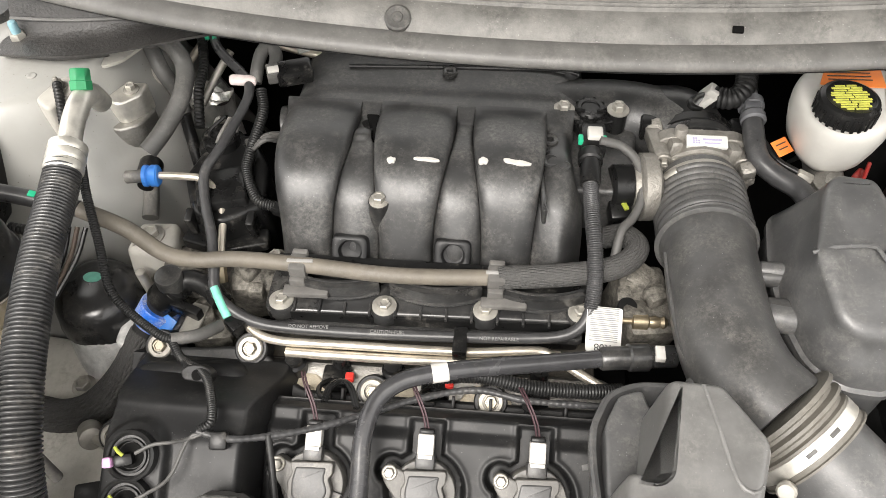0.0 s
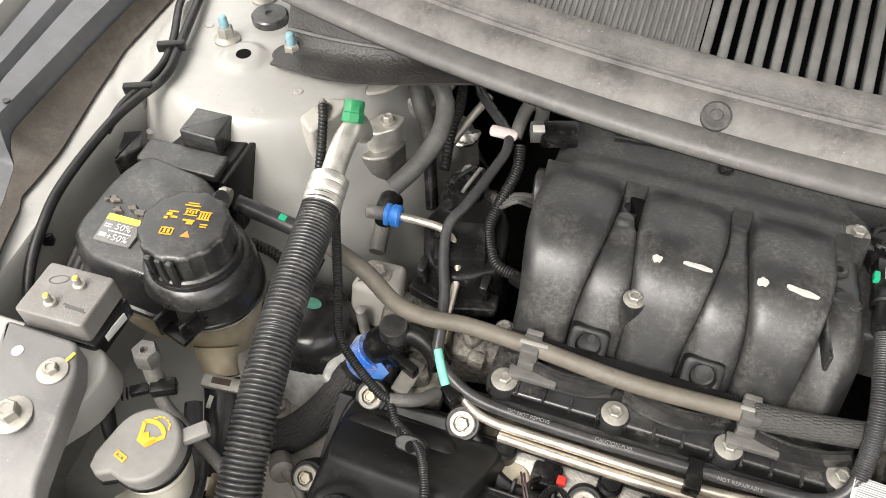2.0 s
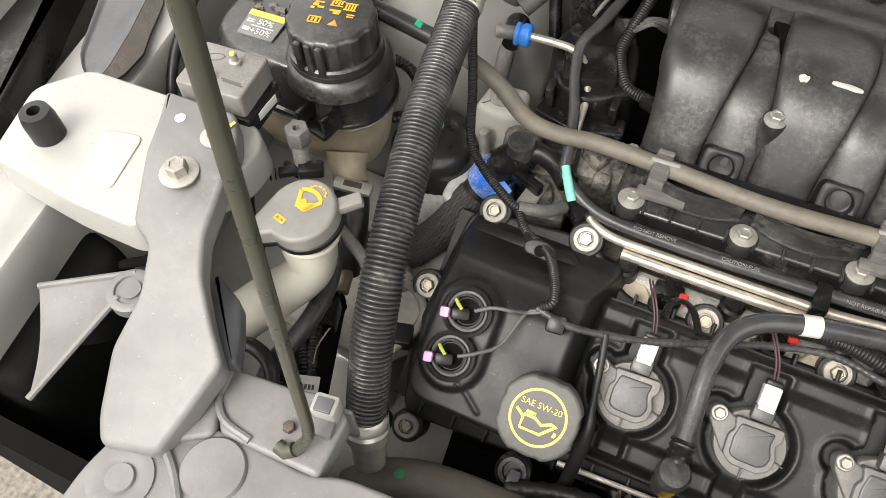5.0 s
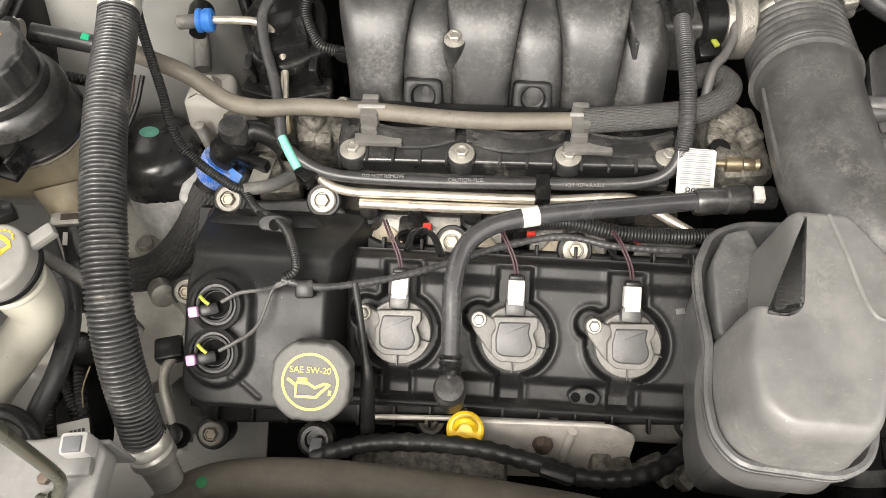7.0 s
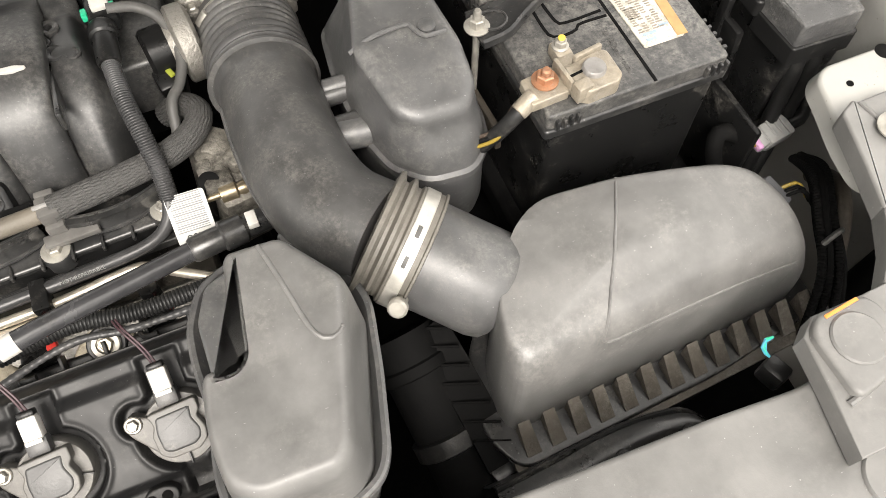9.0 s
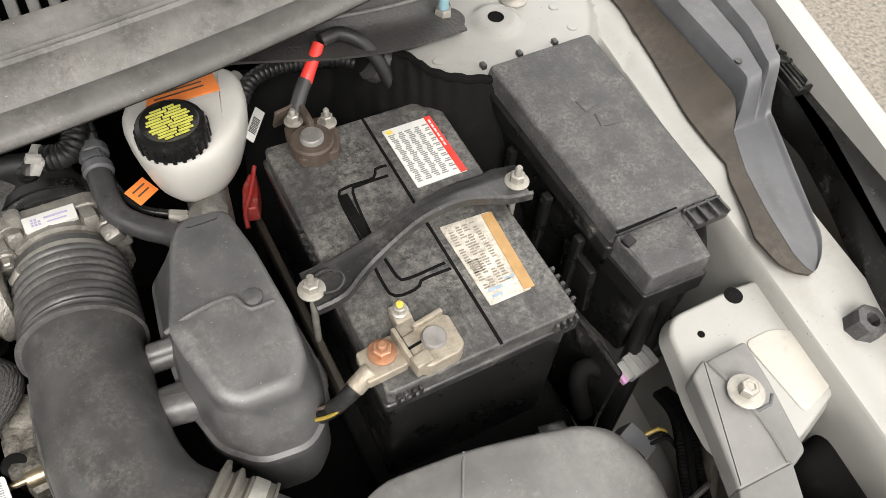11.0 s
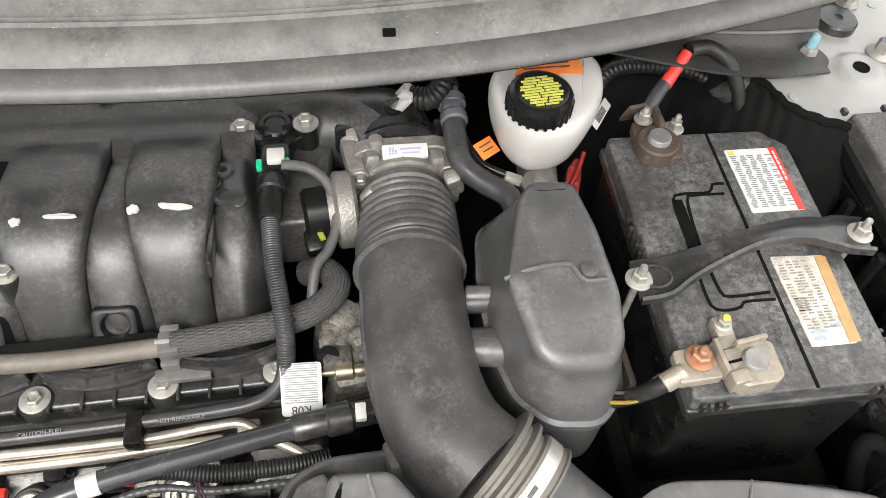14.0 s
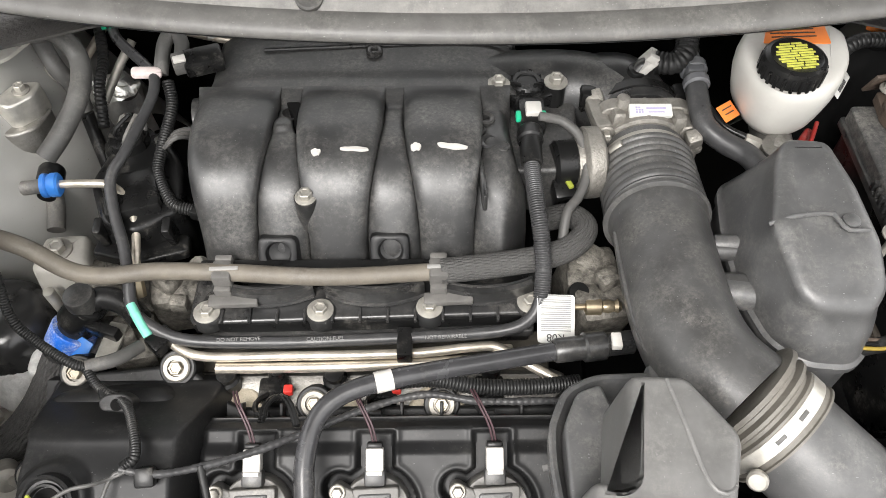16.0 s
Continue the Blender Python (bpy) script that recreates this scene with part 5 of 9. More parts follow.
part("front_casting", box((-0.085, -0.128, 0.668), (0.17, 0.05, 0.09), 0.012, (18, 0, 3)), ROUGHC, block)
for k in range(6):
    part("casting_lump", box((0.10 + 0.018 * k, -0.125 - 0.004 * (k % 3), 0.70 + 0.008 * (k % 2)), (0.022, 0.02, 0.03), 0.005, (20 * k, 15 * k, 30 * k)), ROUGHC, block)

# ---- front valve cover, built flat and tilted ----
cover = thing("valve_cover", "black satin plastic valve cover with bolted rim", "valve cover", (-0.08, -0.02, 0.78))
out = [(-0.345, 0.10), (-0.205, 0.112), (-0.172, 0.078), (-0.15, 0.066), (0.20, 0.066), (0.205, -0.112), (-0.34, -0.145), (-0.362, -0.05)]
part("rim", vc(slab(rpoly(out, 0.02), -0.082, -0.064, 0.004)), SATIN, cover)
out = [(-0.338, 0.085), (-0.22, 0.092), (-0.178, 0.052), (0.19, 0.048), (0.195, -0.095), (-0.335, -0.115), (-0.352, -0.04)]
part("body", vc(slab(rpoly(out, 0.022), -0.07, -0.028, 0.012, 0.004)), SATIN, cover)
COILS = (-0.117, -0.003, 0.109)


def deck(u, v):
    """Moulded top: rear step, flat deck, front step, and a keyhole recess round each coil."""
    w = -0.026 + 0.018 * smooth(0.058, 0.050, v) + 0.009 * smooth(0.040, 0.026, v) - 0.011 * smooth(-0.058, -0.070, v) - 0.016 * smooth(-0.084, -0.098, v)
    w -= 0.012 * smooth(-0.166, -0.178, u) + 0.020 * smooth(0.186, 0.196, u)
    d = 1.0
    for c in COILS:
        d = min(d, math.hypot(u - c, v + 0.022) - 0.0395, math.hypot(u - c + 0.035, v + 0.004) - 0.0145)
        d = min(d, max(abs(u - c + 0.001) - 0.0165, -v, v - 0.047), max(abs(u - c + 0.001) - 0.0115, v + 0.03, -0.089 - v))
    floor = -0.0125 - 0.012 * smooth(-0.058, -0.080, v)
    k = smooth(0.0025, -0.0015, d)
    lip = 0.0016 * math.exp(-((d - 0.0045) / 0.0025) ** 2)
    return (u, v, w + lip + (min(w, floor) - w - lip) * k)


part("deck", vc(grid_surface(deck, np.linspace(-0.180, 0.197, 200), np.linspace(-0.100, 0.060, 90), thick=0.012)), SATIN, cover, angle=60)
def rbox(u, v, c, d, hu, hv, r):
    """Distance to a rounded rectangle."""
    a, b = abs(u - c) - hu + r, abs(v - d) - hv + r
    return math.hypot(max(a, 0), max(b, 0)) + min(max(a, b), 0) - r


def end_top(u, v):
    """Tall timing end: flat front with a sensor stadium, falling away in a soft slope behind."""
    top = 0.048 - 0.016 * smooth(0.010, 0.050, v)
    side = smooth(0.024, -0.008, rbox(u, v, -0.2525, 0.0, 0.0735, 0.104, 0.028))
    w = -0.086 + (top + 0.086) * min(side, 1 - 0.80 * smooth(0.046, 0.098, v))
    w -= 0.05 * smooth(0.094, 0.104, v)
    d = math.hypot(u + 0.2855, v - min(0.0, max(-0.047, v))) - 0.0325
    w += 0.010 * smooth(0.003, -0.004, d)
    t = min(1, max(0, ((u + 0.270) * 0.026 - (v + 0.068) * 0.020) / 0.001076))
    w += 0.0022 * smooth(0.003, 0.0005, math.hypot(u + 0.270 - 0.026 * t, v + 0.068 + 0.020 * t))
    return (u, v, w)


ped = part("timing_end", vc(grid_surface(end_top, np.linspace(-0.362, -0.160, 110), np.linspace(-0.132, 0.108, 124), thick=0.012)), SATIN, cover, angle=60)
for v in (0.0, -0.045):
    part("sensor_ring", vc(lathe((-0.284, v, 0.058), (-0.284, v, 1), [(0.0245, 0), (0.0245, 0.012), (0.022, 0.0135), (0.020, 0.012), (0.0195, 0.008), (0.017, 0.008), (0.0165, 0.011), (0.0145, 0.0115), (0.013, 0.0065)], 30)), RUBBER, ped)
    # Disc coloured as the shade inside the ring.
    part("sensor_hole", vc(lathe((-0.284, v, 0.0645), (-0.284, v, 1), [(0.0125, 0), (0.0125, 0.001), (0.010, 0.001)], 24)), DARK, ped)
    part("sensor_plug", vc(box((-0.288, v - 0.004, 0.071), (0.018, 0.012, 0.012), 0.003, (0, 12, 15))), BLACKC, ped, "black plug")
    part("lock_tab", vc(box((-0.302, v - 0.007, 0.074), (0.009, 0.010, 0.009), 0.002, (0, 0, 10))), PINK, ped, "pink lock tab")
    part("seal_lip", vc(tube([(-0.296, v + 0.008, 0.076), (-0.291, v + 0.004, 0.078), (-0.287, v + 0.001, 0.077)], 0.0018, 8)), INKG, ped, "yellow-green wire seal")
# ribs along the rim
for k in range(9):
    u = -0.145 + 0.041 * k
    part("rim_rib", vc(box((u, 0.061, -0.055), (0.0035, 0.022, 0.016), 0.001)), SATIN, cover)
for k in range(14):
    u = -0.32 + 0.039 * k
    part("rim_rib", vc(box((u, -0.108 - 0.02 * (0.2 - u) / 0.55, -0.06), (0.0035, 0.026, 0.012), 0.001)), SATIN, cover)
for u, v, w in ((-0.32, 0.104, -0.062), (-0.215, 0.108, -0.06), (-0.072, 0.070, -0.06), (0.06, 0.068, -0.06), (-0.33, -0.158, -0.072), (-0.361, 0.0, -0.06), (-0.085, -0.128, -0.072), (0.048, -0.12, -0.07), (0.198, -0.113, -0.07), (0.195, 0.06, -0.066)):
    part("bolt_boss", vc(lathe((u, v, w - 0.03), (u, v, 1), [(0.019, 0), (0.019, 0.029), (0.0175, 0.0305)], 26)), SATIN, cover)
    bm = lathe((u, v, w), (u, v, 1), [(0.0145, 0), (0.0145, 0.004), (0.013, 0.0055), (0.009, 0.0055), (0.0085, 0.002)], 28)
    b = part("washer", vc(bm), WASHER, cover, "pale flanged washer")
    bm = lathe((u, v, w + 0.001), (u, v, 1), [(0.0075, 0), (0.0075, 0.007), (0.0065, 0.008), (0.005, 0.008), (0.0045, 0.0065)], 6)
    part("bolt_head", vc(bm), BRASSY, b)
out = [(-0.012, -0.006), (0.016, -0.008), (0.019, 0.004), (0.008, 0.011), (-0.008, 0.010), (-0.016, 0.003)]
lug = part("harness_lug", vc(slab(rpoly([(u + 0.069, v - 0.078) for u, v in out], 0.007), -0.02, 0.004, 0.002)), SATIN, cover)
# Lug holes: near-black discs that stand in for shade.
for u in (0.0615, 0.076):
    part("lug_hole", vc(lathe((u, -0.077, 0.0038), (u, -0.077, 1), [(0.005, 0), (0.005, 0.0008), (0.004, 0.0008)], 16)), DARK, lug)
lug = part("harness_lug", vc(slab(rpoly([(u - 0.25, v + 0.078) for u, v in out], 0.007), -0.005, 0.013, 0.002)), SATIN, cover)
part("lug_hole", vc(lathe((-0.247, 0.078, 0.0128), (-0.247, 0.078, 1), [(0.006, 0), (0.006, 0.0008), (0.005, 0.0008)], 16)), DARK, lug)
part("scratch_mark", vc(box((0.172, -0.006, 0.0008), (0.016, 0.004, 0.001), 0.0004, (0, 0, -8))), SANDALU, cover, "pale scuff")
part("scratch_mark", vc(box((0.160, 0.014, 0.0008), (0.009, 0.006, 0.001), 0.0004, (0, 0, 12))), SEAL, cover, "pale scuff")

# ---- ignition coils ----
for u in COILS:
    coil = thing("ignition_coil", "grey plastic ignition coil bolted into the valve cover", "ignition coil", vp(u, -0.022, 0.0), "ignition coils")
    part("base", vc(lathe((u, -0.022, -0.014), (u, -0.022, 1), [(0.0325, 0), (0.0325, 0.023), (0.0315, 0.0248), (0.028, 0.0252)], 36)), COILG, coil)
    for a in (-90, -15):
        part("base_rib", vc(box((u + 0.028 * math.cos(radians(a)), -0.022 + 0.028 * math.sin(radians(a)), 0.0135), (0.011, 0.0015, 0.004), 0.0005, (0, 0, a))), COILD, coil)
    out = [(u - 0.020, -0.040), (u - 0.041, -0.013), (u - 0.044, -0.002), (u - 0.036, 0.006), (u - 0.024, -0.002), (u - 0.008, -0.004), (u - 0.006, -0.035)]
    part("ear", vc(slab(rpoly(out, 0.007), 0.0, 0.0175, 0.002)), COILG, coil)
    out = [(u - 0.0215, 0.0), (u + 0.0225, 0.002), (u + 0.0225, -0.010), (u + 0.0185, -0.014), (u + 0.023, -0.026), (u + 0.021, -0.037), (u + 0.012, -0.0435), (u - 0.013, -0.0435), (u - 0.0215, -0.037), (u - 0.0225, -0.018), (u - 0.018, -0.012)]
    part("body", vc(slab(rpoly(out, 0.0035), 0.005, 0.0245, 0.0015)), COILG, coil)
    out = [(u - 0.0155, -0.004), (u + 0.0165, -0.003), (u + 0.0145, -0.014), (u + 0.019, -0.026), (u + 0.0165, -0.0345), (u + 0.010, -0.0385), (u - 0.011, -0.0385), (u - 0.0175, -0.0345), (u - 0.0185, -0.019)]
    part("potting", vc(slab(rpoly(out, 0.0035), 0.015, 0.0255, 0.0025)), COILD, coil, "dark glossy potted face")
    part("plug_collar", vc(box((u, 0.0095, 0.015), (0.02, 0.016, 0.015), 0.003)), COILD, coil, "dark plug collar")
    part("plug", vc(box((u, 0.026, 0.017), (0.0165, 0.022, 0.014), 0.002)), TAPE, coil, "white connector")
    part("plug_latch", vc(box((u, 0.0145, 0.0245), (0.0145, 0.004, 0.002), 0.0006)), TAPE, coil)
    part("plug_back", vc(box((u, 0.039, 0.016), (0.015, 0.006, 0.012), 0.002)), BLACKC, coil)
    bm = lathe((u - 0.035, -0.004, 0.017), (u - 0.035, -0.004, 1), [(0.008, 0), (0.008, 0.002), (0.007, 0.003)], 20)
    lathe((u - 0.035, -0.004, 0.019), (u - 0.035, -0.004, 1), [(0.0055, 0), (0.0055, 0.005), (0.0045, 0.006)], 6, bm)
    part("bolt", vc(bm), WASHER, coil)
    for k in (-0.0015, 0.0015):
        p = vp(u + k, 0.041, 0.016)
        part("wire", tube([p, p + Vector((-0.004, 0.012, 0.012)), p + Vector((-0.014, 0.03, 0.022)), p + Vector((-0.02, 0.045, 0.018))], 0.0011, 6), WINE, coil, "thin purple wire")

# ---- oil filler cap ----
cap = thing("oil_filler_cap", "dark grey oil filler cap with yellow printed symbol", "oil cap", vp(-0.186, -0.064, 0.05))
CU, CV = -0.186, -0.062
o = []
for a in np.linspace(0, 2 * math.pi, 96, endpoint=False):
    d = abs(((math.degrees(a) + 45) % 90) - 45)
    r = 0.0365 + 0.0025 * smooth(16, 22, d)
    o.append((CU + r * math.cos(a), CV + r * math.sin(a)))
part("neck", vc(cyl((CU, CV, 0.03), (CU, CV, 0.075), 0.031)), SATIN, cap)
top = part("cap", vc(slab(o, 0.066, 0.090, 0.004)), CAPG, cap)
part("printed_ring", vc(lathe((CU, CV, 0.0899), (CU, CV, 1), [(0.0262, 0), (0.0262, 0.0005), (0.0239, 0.0005), (0.0239, 0)], 60)), INKY, top, "yellow ring")
text("SAE 5W-20", 0.0080, VCM @ pose(CU, CV + 0.0105, 0.0905), INKY, top, "printed_grade")
M = VCM @ pose(CU - 0.001, CV - 0.0045, 0.0902) @ Matrix.Diagonal((1.16, 1.12, 1, 1))
for pts in ([(-0.010, 0.003), (-0.010, -0.008), (0.006, -0.008), (0.0165, 0.003), (0.012, 0.003), (0.005, -0.0005), (-0.001, 0.003), (-0.010, 0.003)], [(-0.010, 0.001), (-0.017, 0.006)], [(-0.005, 0.003), (-0.005, 0.006), (-0.001, 0.006), (-0.009, 0.006)], [(0.017, -0.002), (0.0165, -0.006)]):
    part("printed_can", merge(B(), sweep([(x, y, 0) for x, y in pts], lambda i, s: [(-0.0012, 0), (0.0012, 0), (0.0012, 0.0006), (-0.0012, 0.0006)]), M), INKY, top)

# ---- dipstick ----
dip = thing("oil_dipstick", "yellow plastic dipstick handle in a black tube", "dipstick", (-0.046, -0.118, 0.74))
part("tube", cyl((-0.046, -0.112, 0.70), (-0.046, -0.116, 0.775), 0.007), BLACKC, dip)
bm = lathe((-0.046, -0.118, 0.772), (-0.046, -0.132, 0.805), [(0.0185, 0), (0.019, 0.002), (0.019, 0.010), (0.0165, 0.012), (0.011, 0.012)], 30)
part("handle_cup", bm, YELLOW, dip)
bm = tube([(-0.046 + 0.010 * math.cos(a), -0.121 + 0.003 * math.sin(a), 0.782 + 0.018 * math.sin(a)) for a in np.linspace(0, math.pi, 9)], 0.0035, 10, 0.003)
part("handle_loop", bm, YELLOW, dip)
part("dip_hoop", tube([vp(-0.062, -0.098, -0.055), vp(-0.058, -0.085, -0.045), vp(-0.048, -0.078, -0.04), vp(-0.038, -0.085, -0.045), vp(-0.034, -0.098, -0.055)], 0.0035, 10), BLACKC, dip)

# ---- throttle body ----
thr = thing("throttle_body", "cast aluminium throttle body with a white label", "throttle body", (0.295, 0.355, 0.86))
TB = lambda y: (0.295, y, 0.908)
part("bore", lathe(TB(0.335), TB(0.42), [(0.044, 0), (0.046, 0.002), (0.046, 0.012), (0.050, 0.014), (0.050, 0.034), (0.046, 0.038), (0.046, 0.055), (0.040, 0.07)], 44), ALUT, thr)
out = [(-0.052, -0.045), (-0.052, 0.042), (-0.040, 0.050), (0.042, 0.050), (0.056, 0.040), (0.056, -0.045)]
part("flange", slab(rpoly(out, 0.012), 0, 0.016, 0.002, m=Matrix.Translation(TB(0.383)) @ pose(0, 0, 0, 90, 0, 0)), ALUT, thr)
part("gasket_ring", lathe(TB(0.386), TB(0.42), [(0.053, 0), (0.054, 0.002), (0.054, 0.012), (0.052, 0.014)], 44), BLACK, thr)
for x, z in ((-0.046, 0.030), (0.048, 0.030), (-0.046, -0.03), (0.05, -0.03)):
    part("lug", cyl((0.295 + x, 0.345, 0.908 + z), (0.295 + x, 0.385, 0.908 + z), 0.010), ALUT, thr)
    part("bolt", cyl((0.295 + x, 0.337, 0.908 + z), (0.295 + x, 0.347, 0.908 + z), 0.006, seg=6), STEEL, thr)
for s in (-1, 1):
    part("side_arm", box((0.295 + s * 0.051, 0.358, 0.915), (0.014, 0.05, 0.03), 0.004, (0, 0, s * 8)), ALUT, thr)
for k, (x, y, z, s3) in enumerate(((0.262, 0.362, 0.948, (0.016, 0.018, 0.02)), (0.330, 0.362, 0.945, (0.016, 0.03, 0.022)), (0.243, 0.372, 0.94, (0.02, 0.05, 0.018)), (0.247, 0.345, 0.925, (0.018, 0.02, 0.03)), (0.350, 0.36, 0.925, (0.014, 0.055, 0.016)), (0.346, 0.335, 0.94, (0.018, 0.018, 0.02)), (0.243, 0.402, 0.938, (0.022, 0.02, 0.024)))):
    part("cast_boss", box((x, y, z), s3, 0.005, (6 * k - 15, 10 - 5 * k, 8)), ALUT, thr)
for k in range(9):
    a = radians(35 + 13.75 * k)
    part("cast_rib", box((0.295 + 0.0465 * math.cos(a), 0.378, 0.908 + 0.0465 * math.sin(a)), (0.0035, 0.014, 0.006), 0.001, (0, 90 - math.degrees(a), 0)), ALUT, thr)
part("post", cyl((0.268, 0.372, 0.94), (0.268, 0.374, 0.968), 0.0075), ALUT, thr)
for x in (-0.058, 0.05):
    part("neck_lug", box((0.295 + x, 0.408, 0.935), (0.022, 0.022, 0.03), 0.005), BLACKC, thr, "black plastic flange lug")
part("neck_flange", lathe(TB(0.398), TB(0.42), [(0.050, 0), (0.056, 0.001), (0.056, 0.012), (0.050, 0.014)], 44), BLACKC, thr, "black plastic flange")
m = pose(0.298, 0.362, 0.9585, 14, 0, 0)
part("label", slab(rpoly([(-0.024, -0.008), (0.024, -0.008), (0.024, 0.008), (-0.024, 0.008)], 0.001), -0.004, 0.0012, 0.0003, m=m), PAPER, thr, "white part label")
bars([(-0.016 + 0.0032 * (k % 3), -0.003 + 0.003 * (k // 3), 0.0022, 0.002) for k in range(8)] + [(0.006, 0.002, 0.022, 0.002), (0.006, -0.003, 0.018, 0.0014)], m @ Matrix.Translation((0, 0, 0.0012)), LILAC, thr)
part("motor_housing", lathe((0.243, 0.322, 0.918), (0.195, 0.318, 0.918), [(0.034, 0), (0.040, 0.004), (0.041, 0.008), (0.041, 0.020), (0.038, 0.023), (0.030, 0.024), (0.028, 0.03)], 36), ALUT, thr)
part("motor_cap", lathe((0.213, 0.322, 0.918), (0.18, 0.318, 0.918), [(0.026, 0), (0.026, 0.022), (0.022, 0.026)], 30), BLACKC, thr, "black motor cap")
part("motor_plug", box((0.20, 0.298, 0.90), (0.026, 0.03, 0.022), 0.003, (20, 0, 10)), BLACKC, thr)
part("plug_seal", box((0.205, 0.292, 0.914), (0.006, 0.012, 0.004), 0.001, (0, 0, 20)), INKG, thr, "yellow-green plug lock")
part("neck", tube([TB(0.392), (0.293, 0.415, 0.912), (0.28, 0.44, 0.915), (0.24, 0.445, 0.91)], 0.047, 36), BLACK, thr, "black plastic neck")
part("orange_tab", box((0.349, 0.372, 0.945), (0.010, 0.012, 0.014), 0.002, (0, 20, 0)), ORANGE, thr, "orange plug tab")
part("port", cyl((0.288, 0.425, 0.935), (0.292, 0.425, 0.965), 0.011), BLACKC, thr)
part("port_elbow", tube([(0.292, 0.425, 0.958), (0.298, 0.428, 0.968), (0.315, 0.428, 0.972)], 0.009, 14), BLACK, thr)
vac = thing("vacuum_hose", "black corrugated vacuum hose with a white clip", "hose", (0.33, 0.43, 0.96))
part("hose", corrugated([(0.31, 0.428, 0.972), (0.332, 0.422, 0.976), (0.346, 0.435, 0.985), (0.35, 0.47, 0.99), (0.345, 0.52, 0.98)], 0.0135, 0.0055, 0.002, 18), RUBBER, vac)
part("clip", box((0.303, 0.427, 0.974), (0.010, 0.024, 0.024), 0.002, (10, 30, 0)), TAPE, vac, "dirty white spring clip")
part("clip_ear", box((0.303, 0.415, 0.988), (0.014, 0.006, 0.010), 0.001, (10, 30, 0)), TAPE, vac)

# ---- intake duct ----
duct = thing("intake_duct", "dark grey rubber intake elbow with bellows", "air duct", (0.29, 0.15, 0.85))
DU = [(0.294, 0.335, 0.908), (0.293, 0.28, 0.914), (0.291, 0.22, 0.924), (0.289, 0.15, 0.931), (0.292, 0.095, 0.933), (0.306, 0.052, 0.932), (0.332, 0.020, 0.930)]


def duct_r(s):
    if s < 0.018:
        return 0.0505
    if s < 0.105:
        return 0.0510 + 0.0038 * abs(math.cos((s - 0.018) * math.pi / 0.0112)) ** 0.6 * (1 if s < 0.098 else 0.5)
    return 0.0525 - 0.003 * smooth(0.105, 0.12, s)


part("elbow", tube(DU, duct_r, 44, 0.0018), DUCTM, duct)
part("front_clamp", lathe((0.294, 0.327, 0.909), (0.294, 0.316, 0.910), [(0.0512, 0), (0.0518, 0.001), (0.0518, 0.010), (0.0512, 0.011)], 44), STEEL, duct, "steel hose clamp")
part("clamp_screw", cyl((0.25, 0.318, 0.937), (0.262, 0.318, 0.951), 0.006, seg=12), STEEL, duct)
part("mould_ridge", lathe((0.2905, 0.236, 0.9217), (0.2900, 0.228, 0.9228), [(0.052, 0), (0.0565, 0.002), (0.0565, 0.005), (0.052, 0.007)], 44), DUCTM, duct)
part("side_seam", tube([(0.2415, 0.21, 0.93), (0.240, 0.15, 0.937), (0.2445, 0.09, 0.938), (0.262, 0.035, 0.935)], 0.003, 8), DUCTM, duct)
for y in (0.145, 0.19):
    part("side_stub", cyl((0.335, y, 0.925), (0.372, y - 0.004, 0.930), 0.015 if y < 0.17 else 0.011), DUCTM, duct)
# second bellows with its clamp, axis towards the filter box
P0, P1 = Vector((0.328, 0.026, 0.9305)), Vector((0.412, -0.052, 0.898))
AX = (P1 - P0).normalized()
bel = part("bellows", lathe(P0, P1, [(0.050, 0), (0.060, 0.002), (0.061, 0.006), (0.053, 0.009), (0.053, 0.012), (0.0585, 0.015), (0.0585, 0.018), (0.0525, 0.021), (0.0525, 0.024), (0.056, 0.026), (0.056, 0.046), (0.058, 0.047), (0.058, 0.049), (0.052, 0.050)], 52), DUCTL, duct, "paler ribbed bellows collar")
band = part("band_clamp", lathe(P0 + AX * 0.0285, P1, [(0.0562, 0), (0.0568, 0.0005), (0.0568, 0.0125), (0.0562, 0.013)], 52), ALUB, duct, "wide slotted steel band clamp")
side = AX.cross(Vector((0, 0, 1))).normalized()
upd = side.cross(AX).normalized()
for a in (52, 80):
    d = side * math.cos(radians(a)) + upd * math.sin(radians(a))
    c = P0 + AX * 0.035 + d * 0.0569
    mm = Matrix.Translation(c) @ Matrix((side.cross(d) * 0 + AX, d.cross(AX), d)).transposed().to_4x4()
    part("band_slot", merge(B(), box((0, 0, 0), (0.0038, 0.011, 0.0008), 0.0003), mm), SEAL, band)
sc = Vector((0.322, -0.053, 0.936))
part("band_screw", lathe(sc, sc + Vector((-0.35, -0.5, 0.5)), [(0.006, -0.012), (0.006, 0), (0.009, 0.001), (0.009, 0.006), (0.007, 0.008)], 14), STEEL, band)

# ---- resonators ----
upper = thing("upper_resonator", "grey plastic resonator box beside the intake duct", "resonator", (0.42, 0.16, 0.85))
ow = rpoly([(0.366, 0.274), (0.395, 0.290), (0.45, 0.273), (0.466, 0.20), (0.472, 0.115), (0.464, 0.080), (0.440, 0.056), (0.398, 0.060), (0.371, 0.086), (0.357, 0.14), (0.358, 0.215)], 0.012)


def loft(low, high, k):
    return [(x0 + (x1 - x0) * k, y0 + (y1 - y0) * k) for (x0, y0), (x1, y1) in zip(low, high)]


ut = rpoly([(0.396, 0.255), (0.408, 0.266), (0.446, 0.262), (0.455, 0.210), (0.461, 0.135), (0.459, 0.098), (0.444, 0.079), (0.397, 0.081), (0.380, 0.094), (0.365, 0.158), (0.388, 0.235)], 0.010)


